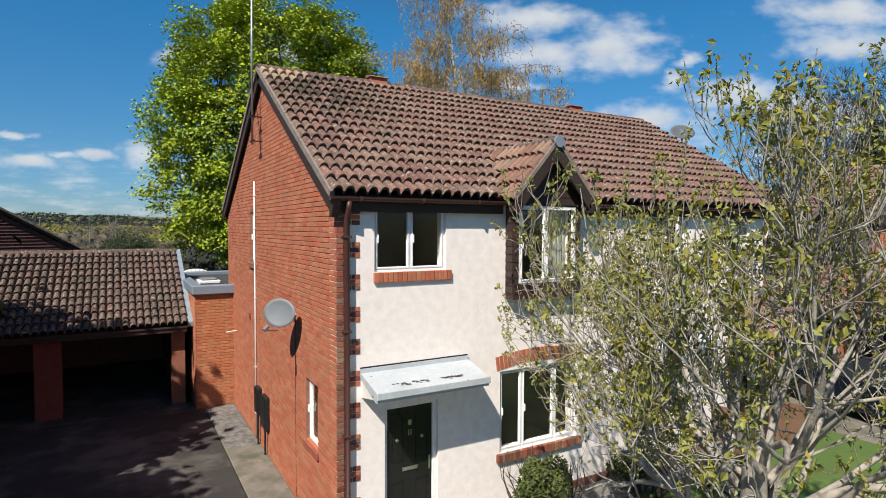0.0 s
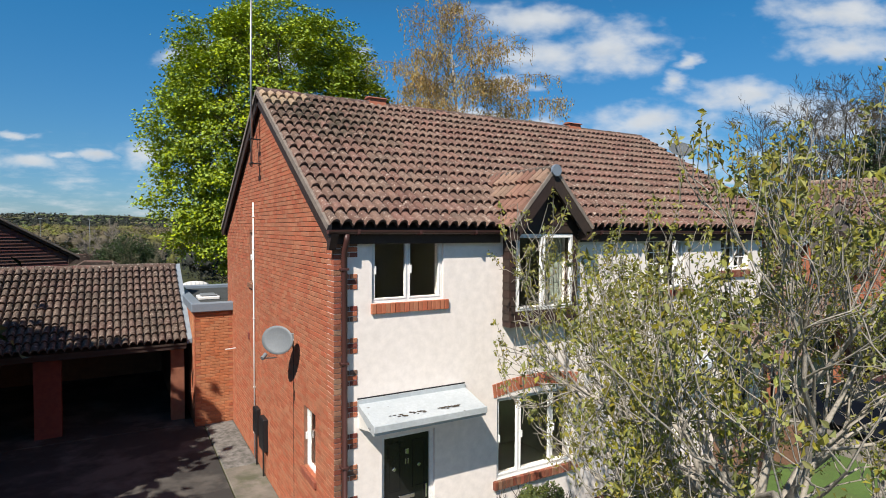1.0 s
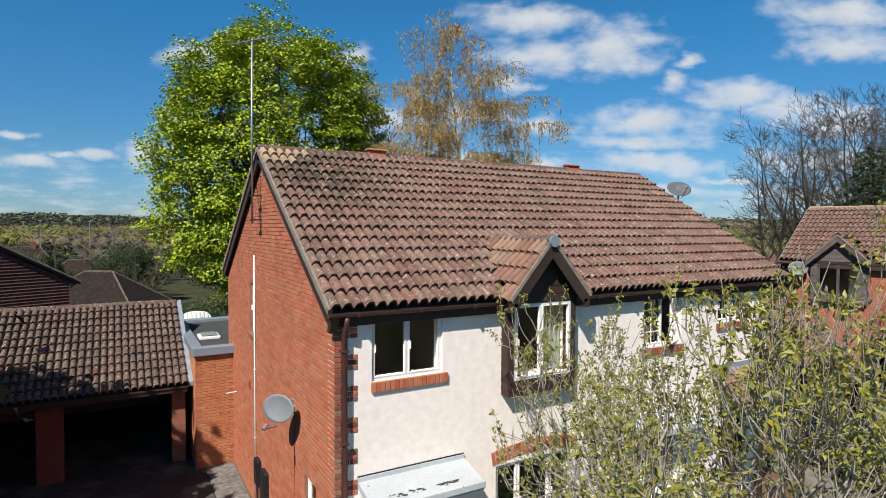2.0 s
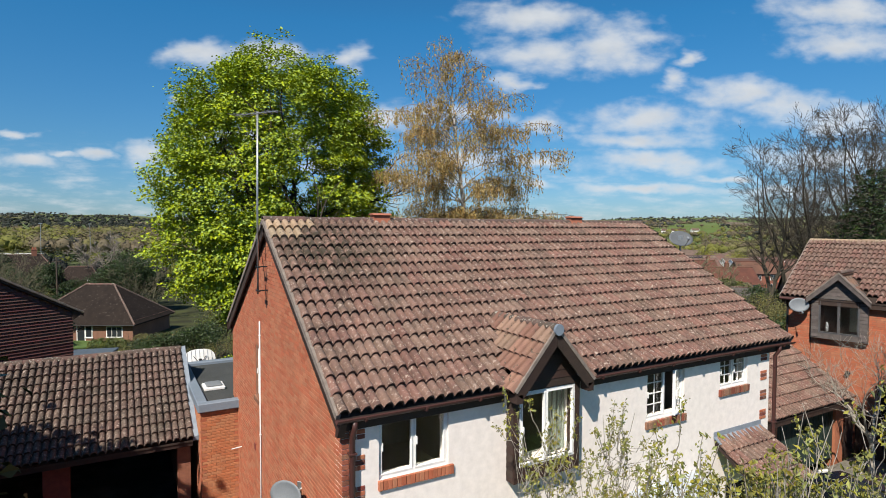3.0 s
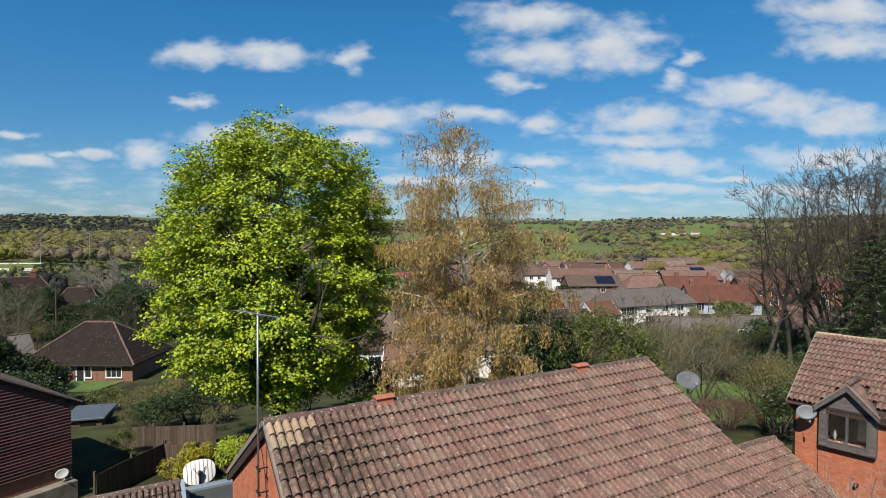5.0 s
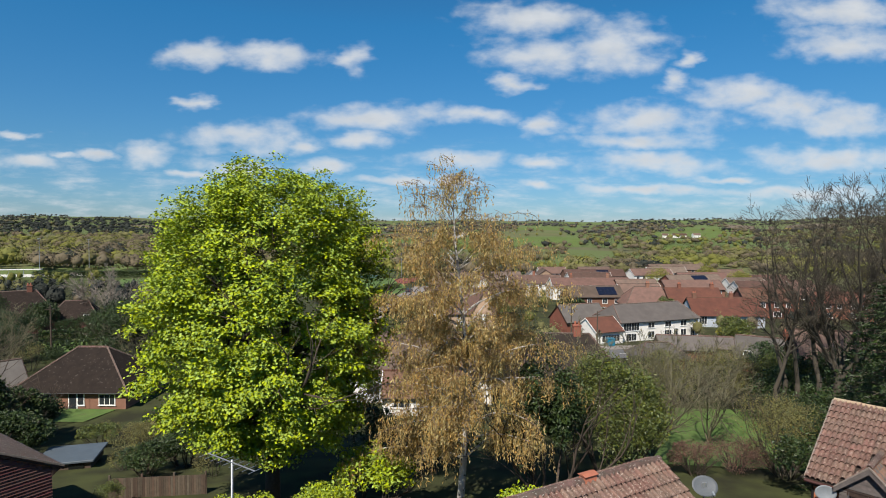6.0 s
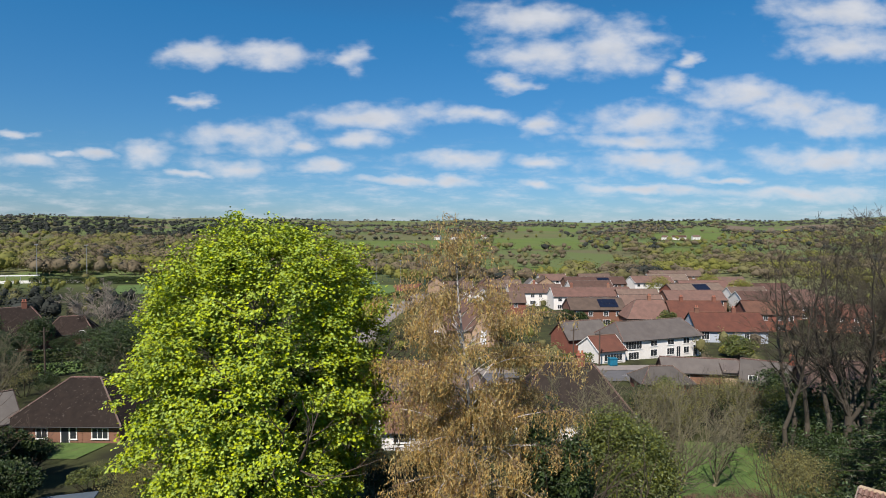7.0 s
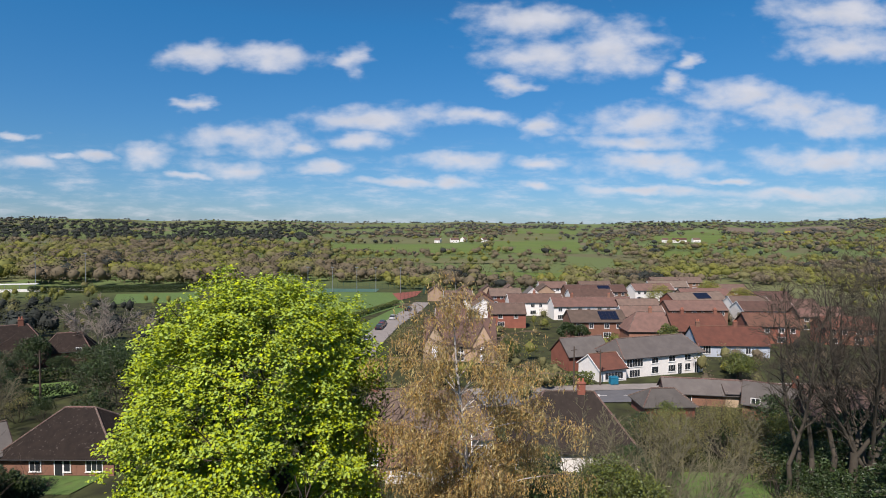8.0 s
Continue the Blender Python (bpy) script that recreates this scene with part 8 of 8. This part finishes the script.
def street_furniture():
    b = thing("waste_bin", "large blue wheeled waste bin", "bin", (68.9, 61.4, land(68.9, 61.4) + 0.1), -20)
    part("tub", Geo().cbox(-0.65, -0.5, 0.15, 0.65, 0.5, 1.2, 0.05), "blue_plastic", b)
    part("lid", Geo().cbox(-0.7, -0.55, 1.201, 0.7, 0.55, 1.36, 0.05), "blue_plastic", b)
    s = thing("post_sign", "blank white sign board on a post", "sign", (55.6, 52.2, land(55.6, 52.2)), -32)
    part("post", Geo().tube([(0, 0, 0), (0, 0, 2.2)], 0.05, 8), "white_paint", s)
    part("board", Geo().cbox(-0.6, -0.06, 1.1, 0.6, 0.0, 2.2, 0.02), "upvc", s)
    for x, y, h in ((-33, 300, 16), (-14, 292, 16), (82, 240, 11), (92, 236, 11), (100, 233, 11), (109, 226, 11), (72, 244, 11)):
        m = thing("floodlight_mast", "slim steel floodlight mast", "mast", (x, y, land(x, y)), 0, "floodlight masts")
        part("pole", Geo().tube([(0, 0, 0), (0, 0, h)], [0.16, 0.09], 8), "steel", m)
        part("lamp_head", Geo().cbox(-0.7, -0.15, h, 0.7, 0.15, h + 0.35, 0.03), "steel", m)
    for x, y, h in ((58.4, 59.4, 7.5), (66.5, 62.0, 6.0), (-10.5, 90, 7.5)):
        m = thing("street_pole", "dark timber telegraph pole", "pole", (x, y, land(x, y)))
        part("pole", Geo().tube([(0, 0, 0), (0, 0, h)], [0.14, 0.09], 8), "bark_dark", m)
        part("crossarm", Geo().cbox(-0.6, -0.05, h - 0.6, 0.6, 0.05, h - 0.5, 0.01), "bark_dark", m)
    gs = thing("sports_stand", "long white sports-ground barrier and stand", "stand", (-38, 292, land(-38, 292)), -16)
    part("barrier", Geo().cbox(-26, -0.2, 0, 26, 0.2, 1.2, 0.05), "white_paint", gs)
    part("roof", Geo().cbox(-26, 6, 2.6, 4, 9, 2.9, 0.05), "dish_white", gs)
    for k in range(6):
        part("post", Geo().cbox(-25 + 5.6 * k, 6.2, 0, -24.8 + 5.6 * k, 6.4, 2.6, 0.02), "steel", gs)
    cf = thing("court_fence", "tall green mesh court fence", "fence", (0, 0, 0))
    pts = [(70, 246), (84, 258), (108, 244), (124, 230), (112, 210), (96, 199)]
    for (xa, ya), (xb, yb) in zip(pts, pts[1:]):
        n = int(math.hypot(xb - xa, yb - ya) / 3)
        for k in range(n + 1):
            x, y = xa + (xb - xa) * k / n, ya + (yb - ya) * k / n
            part("post", Geo().tube([(x, y, land(x, y)), (x, y, land(x, y) + 3.0)], 0.06, 5), "mesh_green", cf)
        for z in (0.1, 1.0, 2.0, 2.95):
            part("rail", Geo().tube([(xa, ya, land(xa, ya) + z), (xb, yb, land(xb, yb) + z)], 0.04, 4), "mesh_green", cf)


street_furniture()
for k, (x, y, a, m, lab) in enumerate(((46.2, 114.0, 57, "car_dark", "dark car parked along the street"), (49.5, 119.0, 57, "car_silver", "silver car parked along the street"), (60.0, 136.5, 57, "car_dark", "dark car parked along the street"),
                                       (62.3, 140.2, 57, "car_red", "red car parked along the street"), (64.0, 143.4, 57, "car_dark", "dark car parked along the street"), (71.5, 152.5, 52, "car_silver", "pale car parked along the street"),
                                       (85.0, 169.5, 52, "car_dark", "dark car parked along the street"))):
    car(x, y, a, m, lab, "street cars")


# ---- woods and hedgerow trees of the valley ----
ICO = [(0.0, 0.0, 1.0), (0.0, 0.0, -1.0)] + [(0.894 * math.cos(0.6283 * k), 0.894 * math.sin(0.6283 * k), 0.447 if k % 2 == 0 else -0.447) for k in range(10)]


def crown_core(split):
    """A unit icosahedron, its faces split once where wanted."""
    bm = bmesh.new()
    vs = [bm.verts.new(p) for p in ICO]
    up, dn = vs[2::2], vs[3::2]
    for k in range(5):
        n = (k + 1) % 5
        bm.faces.new((vs[0], up[k], up[n])), bm.faces.new((vs[1], dn[n], dn[k]))
        bm.faces.new((up[k], dn[k], up[n])), bm.faces.new((up[n], dn[k], dn[n]))
    if split:
        bmesh.ops.subdivide_edges(bm, edges=bm.edges[:], cuts=1, use_grid_fill=True)
    bmesh.ops.triangulate(bm, faces=bm.faces[:])
    v = np.array([tuple(q.co.normalized()) for q in bm.verts])
    bm.verts.index_update()
    f = np.array([[q.index for q in face.verts] for face in bm.faces])
    bm.free()
    return v, f


def far_trees(name, label, spots, mat, seed, cards, share, split=True):
    """Many far trees in one mesh: each an uneven crown of several round lobes, set all over with small leaf sprays. spots: (x, y, height, radius)."""
    if not spots:
        return
    rng = np.random.RandomState(seed)
    n, lobes = len(spots), 9
    sp = np.array(spots)
    low = np.array([land(a, b) for a, b in sp[:, :2]])
    foot = np.stack([sp[:, 0], sp[:, 1], low], axis=1)
    ld = rng.normal(size=(n, lobes, 3))
    ld /= np.linalg.norm(ld, axis=2)[:, :, None]
    lr = rng.uniform(0.34, 0.56, (n, lobes))
    pick = rng.randint(0, lobes, (n, cards))
    row = np.arange(n)[:, None]
    d = rng.normal(size=(n, cards, 3))
    d /= np.linalg.norm(d, axis=2)[:, :, None]
    u = ld[row, pick] * 0.58 + d * (lr[row, pick] * rng.uniform(0.35, 1.35, (n, cards)) ** 0.5)[:, :, None]
    size = np.stack([sp[:, 3], sp[:, 3], sp[:, 2] * 0.5], axis=1)[:, None, :]
    mid = foot[:, None, :] + np.stack([0 * low, 0 * low, sp[:, 2] * 0.48], axis=1)[:, None, :]
    c = u * size + mid
    out = (d * 0.6 + u * 0.9).reshape(-1, 3)
    leaves = leaf_mesh(name, c.reshape(-1, 3), np.repeat(sp[:, 3] * share, cards), rng, 0.5, out * 0.9, 0.0, 0.75, 0.30)
    unit, tri = crown_core(split)
    k1 = len(unit)
    reach = np.max(np.einsum("vk,nlk->nvl", unit, ld) * 0.62 + (lr[:, None, :] - 0.12) * 0.75, axis=2).clip(0.25, 0.90) * 0.74
    core = unit[None] * (reach * rng.uniform(0.82, 0.98, (n, k1)))[:, :, None] * size + mid
    lv = np.empty(len(leaves.vertices) * 3)
    leaves.vertices.foreach_get("co", lv)
    k = len(leaves.vertices)
    faces = np.arange(k).reshape(-1, 4).tolist() + (tri[None] + (k + k1 * np.arange(n))[:, None, None]).reshape(-1, 3).tolist()
    me = bpy.data.meshes.new(name)
    me.from_pydata(np.concatenate([lv.reshape(-1, 3), core.reshape(-1, 3)]).tolist(), [], faces)
    me.polygons.foreach_set("use_smooth", [True] * len(faces))
    solo(name, me, mat, label, "trees", "stuff")


M["wood_brown"] = material("far_bare_wood", (0.178, 0.148, 0.098), (0.130, 0.110, 0.074), 0.055, 0.95, jitter=0.09, island=True, through_light=0.2, spec=0.05)
M["wood_green"] = material("far_willow", (0.215, 0.212, 0.058), (0.150, 0.165, 0.050), 0.055, 0.95, jitter=0.09, island=True, through_light=0.25, spec=0.05)
M["wood_olive"] = material("far_budding_wood", (0.190, 0.178, 0.078), (0.138, 0.134, 0.062), 0.055, 0.95, jitter=0.09, island=True, through_light=0.2, spec=0.05)
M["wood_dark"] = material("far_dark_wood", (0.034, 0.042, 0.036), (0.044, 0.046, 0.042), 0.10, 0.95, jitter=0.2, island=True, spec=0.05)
M["wood_far"] = material("far_ridge_wood", (0.080, 0.080, 0.070), (0.058, 0.062, 0.060), 0.05, 0.95, jitter=0.2, island=True, spec=0.05)
M["pasture"] = material("pasture_grass", (0.118, 0.165, 0.042), (0.100, 0.145, 0.040), 0.02, 0.95, stain=((0.135, 0.14, 0.06), 0.012, 0.5, 0.7, 0.6), spec=0.1)
M["meadow"] = material("dull_meadow", (0.135, 0.145, 0.062), (0.115, 0.125, 0.055), 0.02, 0.95, stain=((0.15, 0.135, 0.075), 0.012, 0.48, 0.7, 0.6), spec=0.1)
M["plough"] = material("ploughed_field", (0.17, 0.135, 0.10), (0.15, 0.12, 0.09), 0.02, 0.95, spec=0.1)
M["rape"] = material("flowering_rape", (0.42, 0.36, 0.02), (0.36, 0.31, 0.02), 0.03, 0.95, spec=0.1)

# open fields of the valley: surface, near and far reach along the valley, and their sides as slopes from the heading
FIELDS = [("pasture", 300, 372, 0.06, 0.235), ("meadow", 455, 515, -0.16, 0.20), ("pasture", 585, 840, -0.20, 0.075), ("pasture", 610, 1010, 0.085, 0.245), ("meadow", 880, 1120, -0.16, 0.02),
          ("pasture", 520, 660, 0.395, 0.465), ("pasture", 900, 1260, 0.375, 0.50), ("pasture", 1290, 1480, 0.40, 0.56), ("rape", 1330, 1560, 0.590, 0.632), ("plough", 1500, 1900, 0.50, 0.72),
          ("meadow", 620, 760, -0.80, -0.66), ("pasture", 760, 860, -0.33, -0.23), ("meadow", 1050, 1300, 0.10, 0.22), ("meadow", 2900, 3300, -0.62, -0.30), ("pasture", 1500, 1800, 0.13, 0.24),
          ("meadow", 2700, 3000, 0.00, 0.10), ("plough", 2900, 3150, 0.55, 0.80), ("meadow", 2300, 2500, -0.20, -0.05)]


def along(p, u):
    q = p * u
    return p * FWD.x + q * SIDE.x, p * FWD.y + q * SIDE.y


for mat, p0, p1, u0, u1 in FIELDS:
    patch("field", [along(p0, u0), along(p0, u1), along(p1, u1), along(p1, u0)], mat, {"pasture": "green pasture on the valley side", "meadow": "dull rough meadow", "plough": "bare brown ploughed field", "rape": "yellow flowering rape field"}[mat], 0.25, cell=14.0)


def village(p, q):
    return 62 < p < 262 and -25 < q < 175


def scatter():
    rng = random.Random(77)
    kinds = ("wood_brown", "wood_green", "wood_olive", "wood_dark", "wood_far")
    near, mid, far = {k: [] for k in kinds}, {k: [] for k in kinds}, {k: [] for k in kinds}

    def in_field(p, u, edge=0.0):
        return any(a + edge < p < b - edge and c + edge / p < u < d - edge / p for m, a, b, c, d in FIELDS)

    for tries in range(12000):
        p = math.exp(rng.uniform(math.log(75), math.log(4300)))
        u = rng.uniform(-0.92, 0.92)
        x, y = along(p, u)
        q = p * u
        n1 = noise.noise(Vector((x / 130, y / 130, 1.5)))
        n2 = noise.noise(Vector((x / 42, y / 42, 9.5))) + rng.gauss(0, 0.10)
        kind = "wood_green" if n2 > 0.20 else ("wood_dark" if n2 < -0.62 else ("wood_olive" if n2 > -0.10 else "wood_brown"))
        if p < 262:
            if tries % 3:
                continue
            if village(p, q):
                if rng.random() > 0.40 or (100 < p < 262 and q < 20 and (q < -12 or abs((x - 40) * 0.828 - (y - 100) * 0.561) < 8)):
                    continue
                if any(abs(x - hx) + abs(y - hy) < 10 for hx, hy in HOUSES):
                    continue
                near[kind].append((x, y, rng.uniform(2.2, 5.5), rng.uniform(1.2, 2.4)))
                continue
            if any(abs(x - hx) + abs(y - hy) < 13 for hx, hy in HOUSES):
                continue
            if -14 < x < 2 and 86 < y < 110 or (p < 120 and abs(u) < 0.35):
                continue
            if p > 140 and u < -0.10 and (u > -0.46 or (205 < p and -0.62 < u) or p > 240):
                continue
            if rng.random() < 0.5:
                # left side: most trees turn wood_dark, shade given as leaf colour
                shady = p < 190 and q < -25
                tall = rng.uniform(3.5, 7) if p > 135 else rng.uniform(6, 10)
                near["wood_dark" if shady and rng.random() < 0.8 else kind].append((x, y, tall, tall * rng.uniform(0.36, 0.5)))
        elif in_field(p, u, 4.0):
            if p > 560 and rng.random() < 0.012:
                mid[kind].append((x, y, rng.uniform(6, 9), rng.uniform(3.5, 5)))
        elif p < 560:
            if -0.33 < u < -0.1 and p < 292:
                continue
            if u < -0.25 or n1 > -0.32 or in_field(p, u, -10):
                tall = rng.uniform(5, 9.5) if u > -0.2 else rng.uniform(7, 13)
                mid[kind].append((x, y, tall, tall * rng.uniform(0.55, 0.85)))
        elif p < 1180:
            if u < -0.24:
                tall = rng.uniform(8, 14)
                mid["wood_dark" if p > 880 else kind].append((x, y, tall, tall * rng.uniform(0.55, 0.85)))
            elif n1 > -0.05 or rng.random() < 0.22 or in_field(p, u, -12):
                tall = rng.uniform(6, 12)
                mid["wood_dark" if rng.random() < 0.12 else kind].append((x, y, tall, tall * rng.uniform(0.5, 0.8)))
        else:
            if p > 2500 and rng.random() < 0.65:
                continue
            ridge = "wood_dark" if (u < -0.22 and p < 2300) or (0.30 < u < 0.47 and 2000 < p < 2900) else ("wood_far" if p > 1900 else ("wood_brown" if rng.random() < 0.5 else "wood_far"))
            if p < 1900 and u > -0.22 and noise.noise(Vector((x / 260, y / 260, 24.0))) < -0.12 and rng.random() < 0.85:
                continue
            far[ridge if rng.random() < 0.93 else kind].append((x, y, rng.uniform(9, 15), rng.uniform(8, 15)))
    # wood_dark holds evergreens and also the trees darkened for the shaded side
    names = (("wood_brown", "bare brown"), ("wood_green", "yellow-green budding"), ("wood_olive", "olive budding"), ("wood_dark", "dark evergreen"), ("wood_far", "dull bare"))
    for mat, lab in names:
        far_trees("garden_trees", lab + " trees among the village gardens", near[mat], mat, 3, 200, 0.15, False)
        far_trees("valley_trees", lab + " trees along the valley floor", mid[mat], mat, 4, 84, 0.15, False)
        far_trees("hill_woods", lab + " woods on the far hills", far[mat], mat, 5, 26, 0.25, False)


HOUSES = [(o.location.x, o.location.y) for o in scene.objects if o.parent is None and o.type == "EMPTY" and o.location.length > 35 and "tree" not in o.name and "mast" not in o.name]
scatter()


def farmsteads():
    for x, y, w, t in ((470, 780, 14, -20), (500, 800, 10, 30), (445, 790, 9, -50), (520, 770, 9, 10), (800, 610, 22, -50), (826, 598, 12, -30), (780, 622, 9, -60)):
        far_house(x, y, w, 8, 5.0, 3.0, t, "wall_white", "roof_brown", "far white farmhouse among fields", group="far farmhouses", lights=[(-2, 1, 1.4, 1.4), (2, 1, 1.4, 1.4)])


farmsteads()
